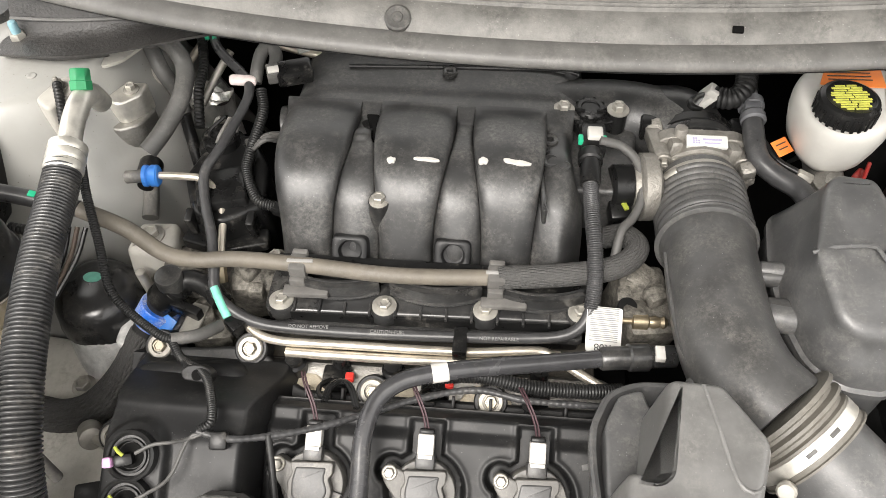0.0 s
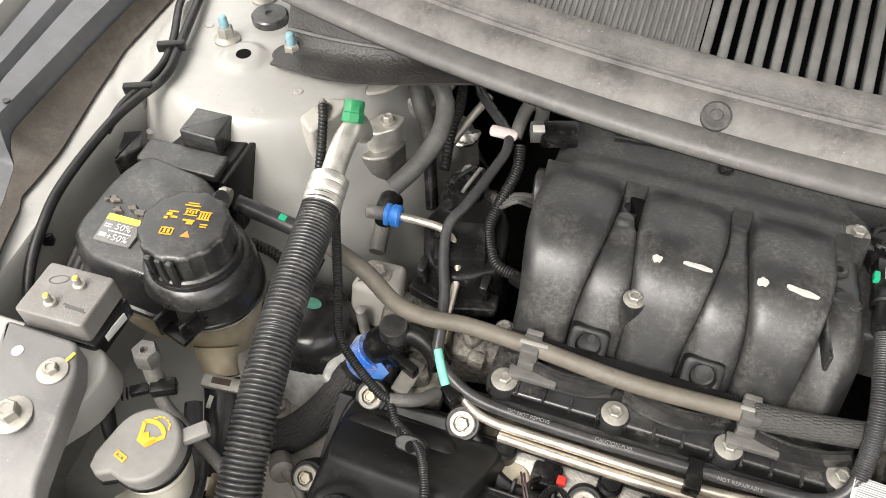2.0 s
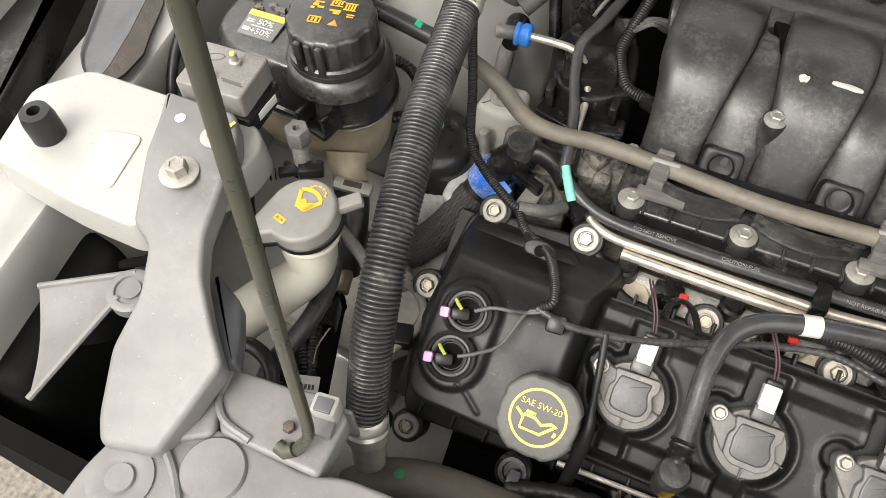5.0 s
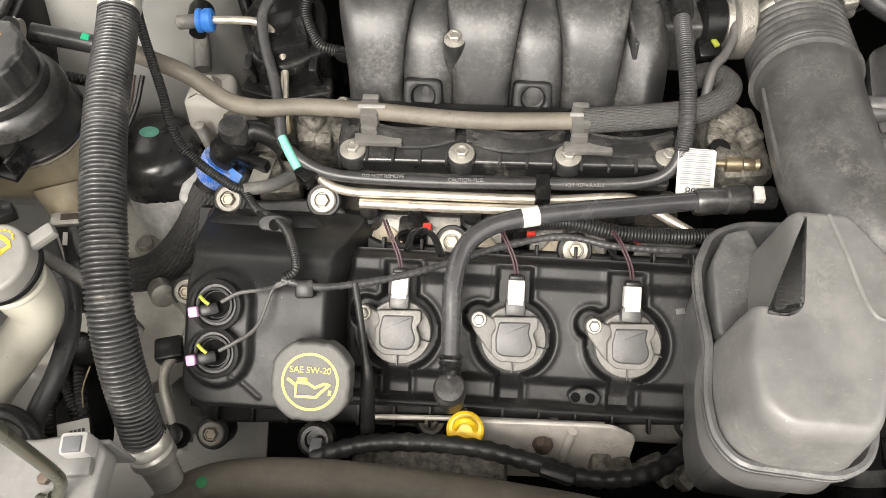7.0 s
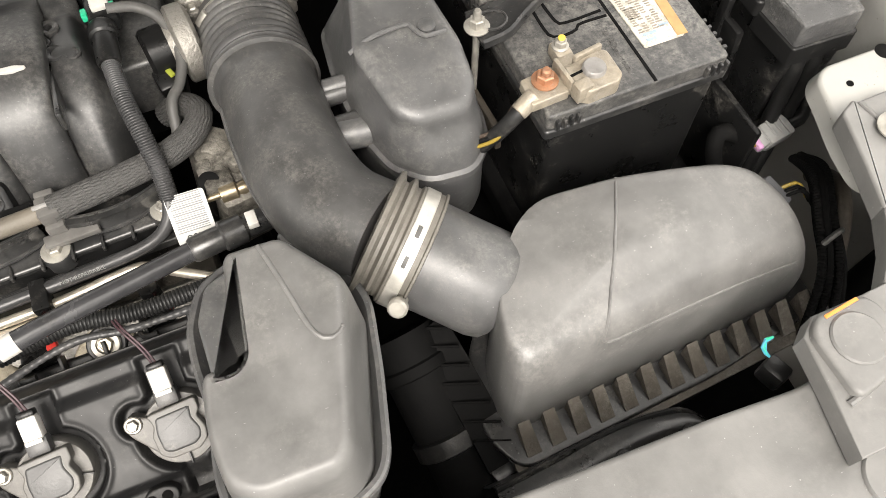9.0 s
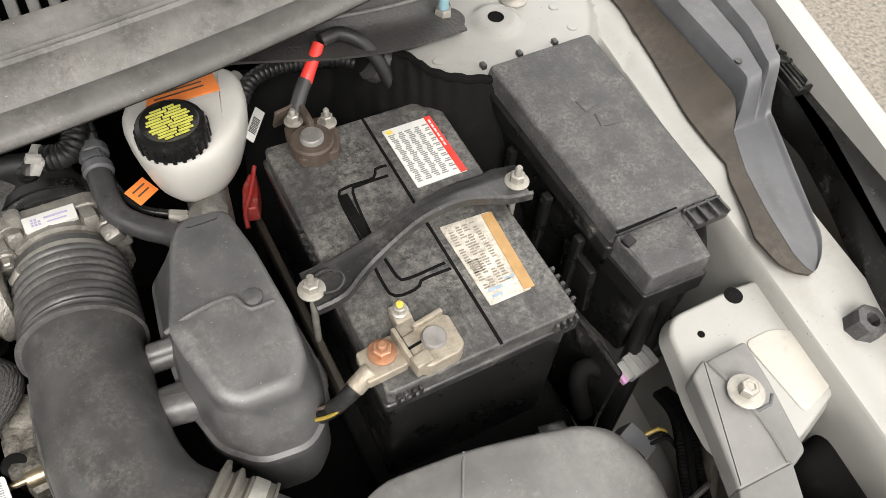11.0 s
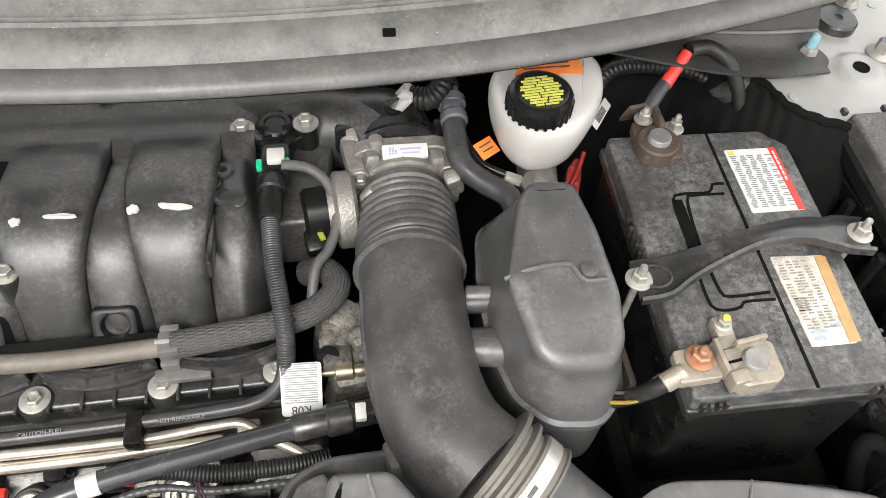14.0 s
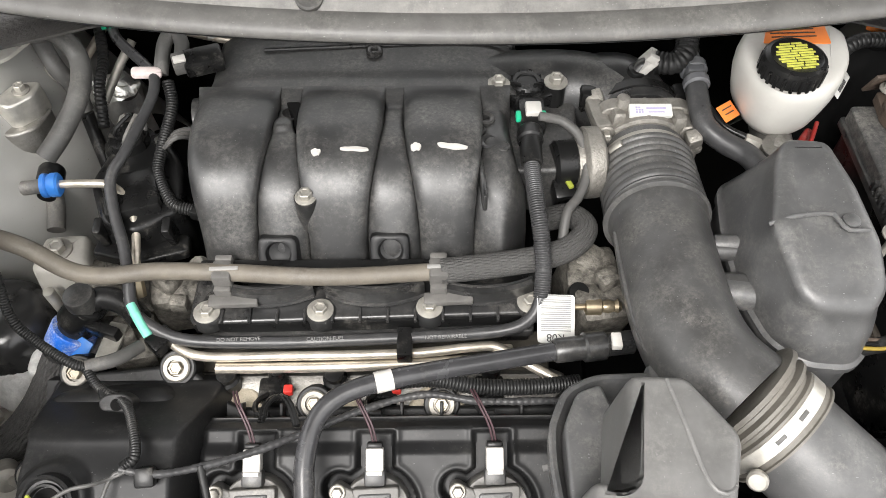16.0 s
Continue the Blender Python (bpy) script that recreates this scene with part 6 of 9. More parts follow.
def facet(poly, z):
    # flat behind the ridge, falling towards the front
    return [(x, y, z - max(0, 0.158 - y) * 0.34 * smooth(0.95, 0.99, z)) for x, y in poly]


bm = rings([[(x, y, z) for x, y in (inset(ow, d) if d else ow)] for d, z in ((0.0, 0.84), (0.0, 0.914), (-0.004, 0.916), (-0.004, 0.924), (0.0, 0.927))]
           + [facet(loft(ow, ut, k), z) for k, z in ((0.05, 0.935), (0.5, 0.965), (0.85, 0.992), (0.96, 1.004), (1.0, 1.009))]
           + [facet(inset(ut, d), z) for d, z in ((0.004, 1.0125), (0.010, 1.0135), (0.013, 1.0135))])
part("body", bm, GREY, upper, angle=45)
part("ridge", tube([(0.363, 0.161, 1.006), (0.385, 0.164, 1.0135), (0.418, 0.167, 1.0138), (0.425, 0.159, 1.0132), (0.431, 0.150, 1.011), (0.452, 0.151, 1.009)], 0.0022, 8), GREY, upper)
part("pad", lathe((0.437, 0.16, 1.006), (0.437, 0.16, 1.1), [(0.008, 0), (0.008, 0.007), (0.006, 0.008)], 18), GREY, upper)
for p, q, r in (((0.34, 0.195, 0.93), (0.372, 0.190, 0.935), 0.010), ((0.335, 0.14, 0.925), (0.38, 0.13, 0.93), 0.016)):
    part("stub", cyl(p, q, r), GREY, upper)
lower = thing("front_resonator", "large grey plastic resonator box over the valve cover", "resonator", (0.24, -0.06, 0.8))
lip_z = lambda y: 0.9335 - 0.115 * y
ow = rpoly([(0.200, 0.044), (0.172, 0.030), (0.156, -0.006), (0.154, -0.04), (0.157, -0.084), (0.149, -0.134), (0.151, -0.166), (0.166, -0.186), (0.237, -0.191), (0.258, -0.181), (0.268, -0.165), (0.286, -0.10), (0.299, -0.04), (0.288, 0.02), (0.262, 0.046)], 0.012)
lay = [(0.012, -0.14), (0.005, -0.04), (0.0, -0.014), (-0.0045, -0.011), (-0.0045, -0.007), (-0.001, -0.0055), (-0.0045, -0.004), (-0.0045, 0.0), (-0.002, 0.002), (0.0015, 0.0015), (0.005, -0.006), (0.009, -0.017), (0.0115, -0.020)]
part("tub", rings([[(x, y, lip_z(y) + h) for x, y in (inset(ow, d) if d else ow)] for d, h in lay]), GREY, lower)
ot = rpoly([(0.168, -0.083), (0.192, -0.086), (0.206, 0.0), (0.250, -0.002), (0.284, -0.051), (0.270, -0.097), (0.248, -0.170), (0.237, -0.182), (0.180, -0.180), (0.163, -0.165), (0.160, -0.125)], [0.008, 0.008, 0.008, 0.008, 0.010, 0.02, 0.012, 0.012, 0.014, 0.014, 0.02], 8)
lay = [(-0.012, 0.905), (-0.008, 0.95), (-0.004, 0.99), (-0.0018, 1.008), (-0.0005, 1.0145), (0.0015, 1.0195), (0.004, 1.0228), (0.0065, 1.024), (0.0085, 1.0242), (0.011, 1.0242)]
part("pocket_floor", slab(rpoly([(0.163, -0.078), (0.194, -0.082), (0.208, 0.004), (0.200, 0.030), (0.178, 0.022), (0.164, -0.008)], 0.006), 0.915, 0.948, 0.004), GREY, lower)
part("hood", rings([[(x, y, z + 0.03 * (y + 0.09) * smooth(0.95, 1.01, z)) for x, y in inset(ot, d)] for d, z in lay]), GREYL, lower)
part("ridge", tube([(0.233, -0.006, 1.0262), (0.240, -0.04, 1.0258), (0.247, -0.078, 1.0248), (0.253, -0.092, 1.0243), (0.262, -0.095, 1.0235), (0.270, -0.088, 1.021)], 0.0018, 8), GREYL, lower)
part("neck_arm", box((0.268, 0.046, 0.915), (0.04, 0.03, 0.04), 0.008, (0, 0, 10)), GREY, lower)

# ---- air filter box ----
air = thing("air_filter_box", "grey plastic air filter box with ribbed lower half", "air filter box", (0.54, -0.09, 0.7))
oa = rpoly([(0.392, -0.085), (0.440, -0.025), (0.478, 0.0), (0.56, -0.008), (0.672, -0.026), (0.705, -0.045), (0.722, -0.10), (0.715, -0.144), (0.60, -0.150), (0.48, -0.155), (0.388, -0.160), (0.382, -0.135)], 0.022)


LID_TOP = rpoly([(0.402, -0.084), (0.434, -0.030), (0.468, -0.009), (0.545, -0.016), (0.640, -0.040), (0.662, -0.054), (0.668, -0.085), (0.655, -0.104), (0.59, -0.110), (0.48, -0.114), (0.410, -0.124), (0.400, -0.107)], 0.022)


def split_edges(poly, n=4):
    return [tuple(Vector(a).lerp(Vector(b), k / n)) for a, b in zip(poly, poly[1:] + poly[:1]) for k in range(n)]


def lid_ring(g, up):
    """Outline of the lid: g of the way from foot to shoulder (past 1: in towards the middle), up: share of the height."""
    out = []
    for a, b in zip(split_edges(oa), split_edges(LID_TOP)):
        p = Vector(a).lerp(Vector(b), min(g, 1)).lerp(Vector((0.55, -0.068)), max(0, g - 1))
        soft = lambda a: 0.5 * (a + math.hypot(a, 0.03))
        fall = 0.05 * soft(0.475 - p.x) + 0.20 * soft(-0.085 - p.y) + 0.16 * soft(p.x - 0.61)
        out.append((p.x, p.y, 0.802 + 0.142 * up + 0.008 * smooth(1, 1.8, g) - fall * smooth(0.1, 0.8, up)))
    return out


TURNS = np.linspace(0, math.pi / 2, 15)
LID = [lid_ring(1 - max(0, math.cos(a)) ** 0.72, math.sin(a) ** 0.72) for a in TURNS] + [lid_ring(g, 1) for g in (1.12, 1.3, 1.5, 1.7, 1.9)]


def on_lid(x, y):
    """Point of the lid over a place in the plan."""
    best = 0.802
    for r, q in zip(LID, LID[1:]):
        for i in range(len(r)):
            j = (i + 1) % len(r)
            for a, b, c in ((r[i], r[j], q[j]), (r[i], q[j], q[i])):
                det = (b[1] - c[1]) * (a[0] - c[0]) + (c[0] - b[0]) * (a[1] - c[1])
                if abs(det) < 1e-12:
                    continue
                u = ((b[1] - c[1]) * (x - c[0]) + (c[0] - b[0]) * (y - c[1])) / det
                v = ((c[1] - a[1]) * (x - c[0]) + (a[0] - c[0]) * (y - c[1])) / det
                if u >= -0.001 and v >= -0.001 and u + v <= 1.001:
                    best = max(best, u * a[2] + v * b[2] + (1 - u - v) * c[2])
    return (x, y, best)


part("lid_crease", tube([on_lid(0.549 - 0.076 * t, -0.014 - 0.128 * t) for t in np.linspace(0, 1, 16)] + [on_lid(0.485 + 0.2 * t, -0.143 + 0.007 * t) for t in np.linspace(0, 1, 8)], 0.0014, 8, 0.006), GREYL, air)
part("lid", rings(LID), GREYL, air, angle=60)
rim = rpoly([(0.378, -0.075), (0.43, -0.012), (0.48, 0.012), (0.68, -0.014), (0.732, -0.045), (0.735, -0.165), (0.60, -0.186), (0.382, -0.196), (0.362, -0.15)], 0.018)
part("rim", slab(rim, 0.796, 0.806, 0.003), BLACK, air)
part("base", slab(inset(rim, 0.008), 0.60, 0.801, 0.004), BLACK, air)
wedge = rings([[(-0.0075, -0.014, -0.003), (0.0075, -0.014, -0.003), (0.006, 0.014, -0.003), (-0.006, 0.014, -0.003)], [(-0.0075, -0.014, 0.001), (0.0075, -0.014, 0.001), (0.006, 0.014, 0.022), (-0.006, 0.014, 0.022)]])
rib = finish(wedge, DUSTBR, "rib")
for k in range(13):
    x = 0.398 + 0.0262 * k
    o = new("rib", rib)
    o.parent = air
    o.matrix_basis = WORLD[air].inverted() @ pose(x, -0.173 + 0.010 * (x - 0.39) / 0.33, 0.806, 0, 0, 2)
part("rib_shelf", sweep(curve_points([(0.378, -0.194, 0.799), (0.55, -0.187, 0.799), (0.735, -0.177, 0.799)], 0.02), lambda i, s: [(-0.008, -0.002), (0.008, -0.002), (0.008, 0.002), (-0.008, 0.002)]), DUSTBR, air)
part("side_strip", sweep(curve_points([(0.352, -0.04, 0.835), (0.362, -0.10, 0.815), (0.372, -0.18, 0.790)], 0.02), lambda i, s: [(-0.018, -0.003), (0.018, -0.003), (0.018, 0.003), (-0.018, 0.003)]), SHROUD, air)
for k in range(7):
    part("side_rib", box((0.3525 + 0.0025 * k, -0.045 - 0.019 * k, 0.840 - 0.0058 * k), (0.036, 0.0018, 0.0030), 0.0006, (-14, 0, -22)), SHROUD, air)
part("spring_clip", box((0.361, -0.137, 0.776 + 0.02), (0.014, 0.020, 0.006), 0.001, (0, 20, 15)), TAPE, air, "pale steel spring clip")
part("spring_clip", box((0.352, -0.142, 0.790), (0.010, 0.012, 0.014), 0.001, (0, 20, 15)), TAPE, air, "pale steel spring clip")
part("foot_tab", box((0.372, -0.182, 0.775), (0.03, 0.02, 0.02), 0.003, (0, 0, 15)), BLACK, air)
part("snorkel", lathe(P0 + AX * 0.040, P1, [(0.050, 0), (0.0505, 0.004), (0.0505, 0.045), (0.0508, 0.072), (0.0480, 0.084), (0.0420, 0.090)], 44), GREY, air)
part("lid_hook", box((0.665, -0.006, 0.83), (0.03, 0.02, 0.03), 0.003, (0, 0, -10)), BLACK, air)

# ---- battery ----
battery = thing("car_battery", "dusty black car battery with worn labels", "battery", (0.6, 0.195, 0.78))
part("case", slab(rpoly([(0.512, 0.048), (0.694, 0.048), (0.694, 0.340), (0.512, 0.340)], 0.006), 0.77, 0.955, 0.003), BLACKC, battery)
part("ledge", slab(rpoly([(0.503, 0.041), (0.698, 0.041), (0.704, 0.346), (0.506, 0.348)], 0.005), 0.952, 0.962, 0.003), BLACK, battery)
part("lid", slab(rpoly([(0.506, 0.044), (0.695, 0.044), (0.701, 0.343), (0.509, 0.345)], 0.006), 0.960, 0.980, 0.003), BATT, battery)
part("lid_groove", box((0.616, 0.193, 0.9803), (0.003, 0.298, 0.0012), 0.0003, (0, 0, -0.4)), DARK, battery)
for k in range(4):
    part("corner_tooth", box((0.515 + 0.007 * k, 0.0425, 0.968), (0.0035, 0.006, 0.012), 0.001), BLACK, battery)
    part("corner_tooth", box((0.672 + 0.007 * k, 0.0425, 0.968), (0.0035, 0.006, 0.012), 0.001), BLACK, battery)
for k in range(5):
    part("edge_tooth", box((0.7005, 0.06 + 0.009 * k, 0.968), (0.006, 0.004, 0.012), 0.001), BLACK, battery)
    part("edge_tooth", box((0.506, 0.20 + 0.010 * k, 0.968), (0.006, 0.005, 0.012), 0.001), BLACK, battery)
# handle outline on the lid: near-black strips stand in for the recess's shade
for pts in ([(0.612, 0.272), (0.600, 0.272), (0.593, 0.262), (0.566, 0.262), (0.553, 0.254), (0.551, 0.20), (0.549, 0.14), (0.555, 0.127), (0.575, 0.127), (0.583, 0.133), (0.612, 0.133)],
            [(0.608, 0.259), (0.575, 0.259), (0.567, 0.252), (0.562, 0.20), (0.563, 0.150), (0.570, 0.140), (0.61, 0.141)]):
    part("handle_groove", sweep(curve_points([(x, y, 0.9805) for x, y in pts], 0.006), lambda i, s: [(-0.0014, -0.001), (0.0014, -0.001), (0.0014, 0.0004), (-0.0014, 0.0004)]), DARK, battery)
part("handle_hole", box((0.5575, 0.22, 0.9803), (0.009, 0.07, 0.0012), 0.0004), DARK, battery)
m = pose(0.6555, 0.274, 0.9805, 0, 0, 0)
lab = part("warning_label", slab(rpoly([(-0.028, -0.042), (0.028, -0.042), (0.028, 0.042), (-0.028, 0.042)], 0.0015), -0.001, 0.0008, 0.0003, m=m), PAPER, battery, "white warning label with red edge")
part("red_strip", merge(B(), box((0.0240, 0, 0.0010), (0.0072, 0.084, 0.0008), 0), m), RED, lab)
bars([(-0.0215 + 0.0095 * (k % 5) + 0.0008 * math.sin(k * 2.3), 0.032 - 0.0026 * (k // 5), 0.0078 - 0.0035 * abs(math.sin(k * 1.7)), 0.0012) for k in range(135) if k % 5 < 4 or k % 3], m @ Matrix.Translation((0, 0, 0.0008)), GREYINK, lab)
bars([(0.0235, 0.034 - 0.007 * k, 0.002, 0.005) for k in range(6)], m @ Matrix.Translation((0, 0, 0.0014)), PAPER, lab)
part("yellow_sign", merge(B(), box((-0.022, 0.037, 0.001), (0.006, 0.005, 0.0006), 0), m), INKY, lab)
m = pose(0.650, 0.129, 0.9805, 0, 0, 0)
lab = part("maker_label", slab(rpoly([(-0.025, -0.047), (0.018, -0.047), (0.027, 0.047), (-0.026, 0.05)], 0.002), -0.001, 0.0008, 0.0003, m=m), PAPERD, battery, "worn white label with bronze edge")
part("bronze_strip", merge(B(), box((0.0195, 0.0, 0.0010), (0.011, 0.092, 0.0008), 0, (0, 0, -4)), m), BRONZE, lab)
bars([(-0.019 + 0.0078 * (k % 4) + 0.001 * math.sin(k * 3.1), 0.042 - 0.0031 * (k // 4), 0.0068 - 0.003 * abs(math.sin(k * 1.3)), 0.0013) for k in range(96) if k % 7], m @ Matrix.Translation((0, 0, 0.0008)), FADEDK, lab)
bars([(-0.016, 0.002 - 0.0026 * k, 0.010, 0.0016) for k in range(6)], m @ Matrix.Translation((0, 0, 0.0008)), FADEDK, lab)
bars([(-0.012, -0.033, 0.014, 0.003), (-0.014, -0.040, 0.010, 0.003), (0.006, -0.028, 0.010, 0.0025)], m @ Matrix.Translation((0, 0, 0.0008)), FADEDB, lab)
text("MADE IN KOREA", 0.0055, pose(0.5985, 0.083, 0.9803, 0, 0, -90), SEAL, battery)
text("2A19D", 0.008, pose(0.601, 0.106, 0.9803, 0, 0, -90), SEAL, battery)
# clamps
neg = thing("negative_terminal_clamp", "corroded brass battery clamp with a copper nut", "battery clamp", (0.53, 0.075, 0.98), "battery clamps")
part("plate", slab(rpoly([(0.494, 0.056), (0.496, 0.086), (0.530, 0.090), (0.533, 0.058)], 0.003), 0.980, 0.990, 0.0015), CORR, neg)
part("side_wall", box((0.5325, 0.073, 0.993), (0.004, 0.032, 0.016), 0.001, (0, 0, 4)), CORR, neg)
part("jaw", slab(rpoly([(0.535, 0.079), (0.574, 0.086), (0.581, 0.082), (0.581, 0.052), (0.574, 0.046), (0.545, 0.044), (0.537, 0.05)], 0.003), 0.981, 0.998, 0.002), CORR, neg)
part("jaw_tab", box((0.541, 0.052, 0.993), (0.016, 0.012, 0.018), 0.0015, (0, 0, 8)), CORR, neg)
part("jaw_tab", box((0.562, 0.0845, 0.997), (0.030, 0.005, 0.012), 0.0015, (0, 0, 9)), CORR, neg)
part("jaw_bridge", box((0.545, 0.086, 0.990), (0.018, 0.016, 0.008), 0.0015, (0, 0, 6)), CORR, neg)
part("post", lathe((0.559, 0.066, 0.98), (0.559, 0.066, 1.1), [(0.0115, 0), (0.011, 0.021), (0.0095, 0.023)], 26), LEADM, neg, "grey lead battery post")
hexbolt((0.516, 0.076, 0.991), neg, 0.0085, washer=0.0125, h=0.008, mat=COPPER, name="nut", stud=0.006, label="copper coloured nut")
part("upright", box((0.546, 0.103, 0.987), (0.016, 0.020, 0.014), 0.002), CORR, neg)
hexbolt((0.546, 0.105, 0.993), neg, 0.006, washer=0.008, h=0.007, mat=STEEL, name="nut", stud=0.003)
part("paint_dot", cyl((0.546, 0.105, 1.003), (0.546, 0.105, 1.006), 0.0035, 0.001, 10), INKY, neg, "yellow paint dot")
# Near-black bar laid on the jaw as the slot's shade.
part("slot", box((0.541, 0.067, 0.9985), (0.020, 0.0025, 0.0012), 0.0003, (0, 0, 8)), DARK, neg)
part("lug", cyl((0.503, 0.068, 0.987), (0.484, 0.062, 0.978), 0.0085), CORR, neg)
part("cable", tube([(0.49, 0.064, 0.981), (0.48, 0.062, 0.972), (0.469, 0.066, 0.952), (0.456, 0.075, 0.925), (0.44, 0.084, 0.90), (0.42, 0.09, 0.86)], 0.0075, 12), RUBBER, neg, "black cable")
for k, c in enumerate((MUSTARD, BLACKC, RUST)):
    part("wire", tube([(0.485, 0.064 + 0.004 * k, 0.976), (0.468, 0.060 + 0.004 * k, 0.955), (0.45, 0.068 + 0.005 * k, 0.938), (0.425, 0.085 + 0.004 * k, 0.922), (0.40, 0.09, 0.90)], 0.0019, 8), c, neg)
pos = thing("positive_terminal_clamp", "rusty brown battery clamp on the positive post", "battery clamp", (0.555, 0.325, 0.98), "battery clamps")
part("ring", lathe((0.553, 0.32, 0.981), (0.553, 0.32, 1.1), [(0.022, 0), (0.022, 0.016), (0.020, 0.018), (0.013, 0.018)], 30), RUST, pos)
part("plate", slab(rpoly([(0.532, 0.325), (0.535, 0.355), (0.582, 0.352), (0.584, 0.325), (0.574, 0.30), (0.535, 0.302)], 0.006), 0.981, 0.992, 0.002), RUST, pos)
part("jaw", box((0.558, 0.345, 1.0), (0.006, 0.028, 0.02), 0.002), RUST, pos)
part("post", lathe((0.553, 0.32, 0.98), (0.553, 0.32, 1.1), [(0.0125, 0), (0.012, 0.023), (0.0105, 0.025)], 26), LEADM, pos, "grey lead battery post")
hexbolt((0.577, 0.34, 0.992), pos, 0.0065, washer=0.010, h=0.010, name="nut", stud=0.008)
hexbolt((0.546, 0.352, 0.996), pos, 0.0065, washer=0.010, h=0.009, name="nut", stud=0.006)
part("shield", box((0.540, 0.365, 0.995), (0.022, 0.004, 0.03), 0.001, (20, 0, 10)), RUST, pos)
part("lug", tube([(0.55, 0.358, 1.0), (0.563, 0.372, 1.012), (0.572, 0.380, 1.019)], 0.0076, 12), RUBBERG, pos)
part("red_sleeve", lathe((0.571, 0.3785, 1.0175), (0.597, 0.4025, 1.0405), [(0.0068, 0), (0.0072, 0.001), (0.0066, 0.014), (0.0066, 0.032), (0.0060, 0.042), (0.0040, 0.0425)], 20), RED, pos, "red insulating sleeve")
part("cable", tube([(0.600, 0.405, 1.041), (0.623, 0.408, 1.041), (0.644, 0.395, 1.030), (0.660, 0.379, 1.0), (0.668, 0.370, 0.965), (0.668, 0.362, 0.90)], 0.0078, 14), RUBBER, pos, "black taped cable")
# hold-down
hold = thing("battery_hold_down", "black steel battery hold-down bracket across the lid", "bracket", (0.6, 0.178, 0.98))
HP2 = [(0.484, 0.157, 0.987), (0.505, 0.158, 0.989), (0.535, 0.166, 0.994), (0.57, 0.174, 1.003), (0.605, 0.183, 1.007), (0.645, 0.190, 1.003), (0.68, 0.190, 0.995), (0.72, 0.186, 0.991)]
hp = curve_points(HP2, 0.006)


def strip(i, s):
    k = i / (len(hp) - 1)
    w = 0.0215 - 0.0115 * math.sin(math.pi * min(1, max(0, (k - 0.12) / 0.76))) ** 0.6
    return [(-w, 0.006), (-w + 0.003, 0.0075), (-w + 0.004, 0.001), (0, 0.0022), (w - 0.004, 0.001), (w - 0.003, 0.0075), (w, 0.006), (w, -0.002), (-w, -0.002)]


part("strap", sweep(hp, strip), BLACK, hold)
part("embossed_ring", tube([(0.503 + 0.014 * math.cos(a), 0.160 + 0.012 * math.sin(a), 0.9925) for a in np.linspace(-2.2, 2.2, 14)], 0.0016, 8, 0.004), BLACK, hold)
for x, y, z in ((0.487, 0.159, 0.990), (0.714, 0.189, 0.993)):
    hexbolt((x, y, z), hold, 0.0075, washer=0.0125, h=0.010, name="nut", stud=0.010)
    part("long_rod", cyl((x, y, 0.80), (x, y, z + 0.001), 0.0035, seg=10), STEEL, hold, "threaded rod")

# ---- fuse box ----
fuse = thing("fuse_box", "black plastic fuse box with a textured dusty lid", "fuse box", (0.82, 0.19, 0.8))
m = pose(0, 0, 0)
LZ = lambda y: 1.0 + (y - 0.09) * 0.085


def tilt(bm, z0=1.0):
    for v in bm.verts:
        v.co.z += (v.co.y - 0.09) * 0.085
    return bm


part("lid", tilt(slab(rpoly([(0.766, 0.092), (0.886, 0.088), (0.886, 0.325), (0.755, 0.323)], 0.006), 0.978, 1.0, 0.004, 0.003)), FUSE, fuse)
part("lid_rim", tilt(slab(rpoly([(0.757, 0.088), (0.892, 0.085), (0.892, 0.330), (0.747, 0.328)], 0.006), 0.962, 0.980, 0.003)), BLACKC, fuse)
part("low_lid", tilt(slab(rpoly([(0.770, 0.039), (0.838, 0.036), (0.845, 0.0905), (0.764, 0.0915)], 0.003), 0.968, 0.994, 0.003, 0.001)), FUSE, fuse)
part("base", slab(rpoly([(0.776, 0.040), (0.846, 0.038), (0.882, 0.085), (0.885, 0.325), (0.752, 0.323), (0.766, 0.09)], 0.01), 0.83, 0.966, 0.004, -0.008), BLACKC, fuse)
part("low_skirt", tilt(slab(rpoly([(0.767, 0.035), (0.841, 0.032), (0.850, 0.082), (0.760, 0.0925)], 0.004), 0.945, 0.968, 0.002)), BLACKC, fuse)
part("seam", tilt(box((0.80, 0.0915, 0.9985), (0.07, 0.0015, 0.003), 0)), DARK, fuse)
for k in range(3):
    part("tab", box((0.752 + 0.045 * k, 0.3285, 1.016 + 0.001 * k), (0.006, 0.008, 0.006), 0.001), BLACK, fuse)
lat = part("latch", box((0.862, 0.078, 0.988), (0.05, 0.018, 0.012), 0.002, (4, 0, 0)), BLACK, fuse)
for k in range(4):
    part("latch_bar", box((0.843 + 0.013 * k, 0.078, 0.996), (0.003, 0.022, 0.006), 0.001), BLACK, lat)
part("latch_bar", box((0.862, 0.086, 0.996), (0.045, 0.003, 0.006), 0.001), BLACK, lat)
part("clip", tilt(box((0.772, 0.081, 0.995), (0.012, 0.010, 0.004), 0.001, (0, 0, 15))), BLACKC, fuse)
part("emboss", tilt(box((0.825, 0.238, 1.0003), (0.018, 0.016, 0.0012), 0.0005, (0, 0, 10))), FUSE, fuse)
part("emboss", tilt(box((0.836, 0.212, 1.0003), (0.026, 0.018, 0.0012), 0.0005, (0, 0, -8))), FUSE, fuse)
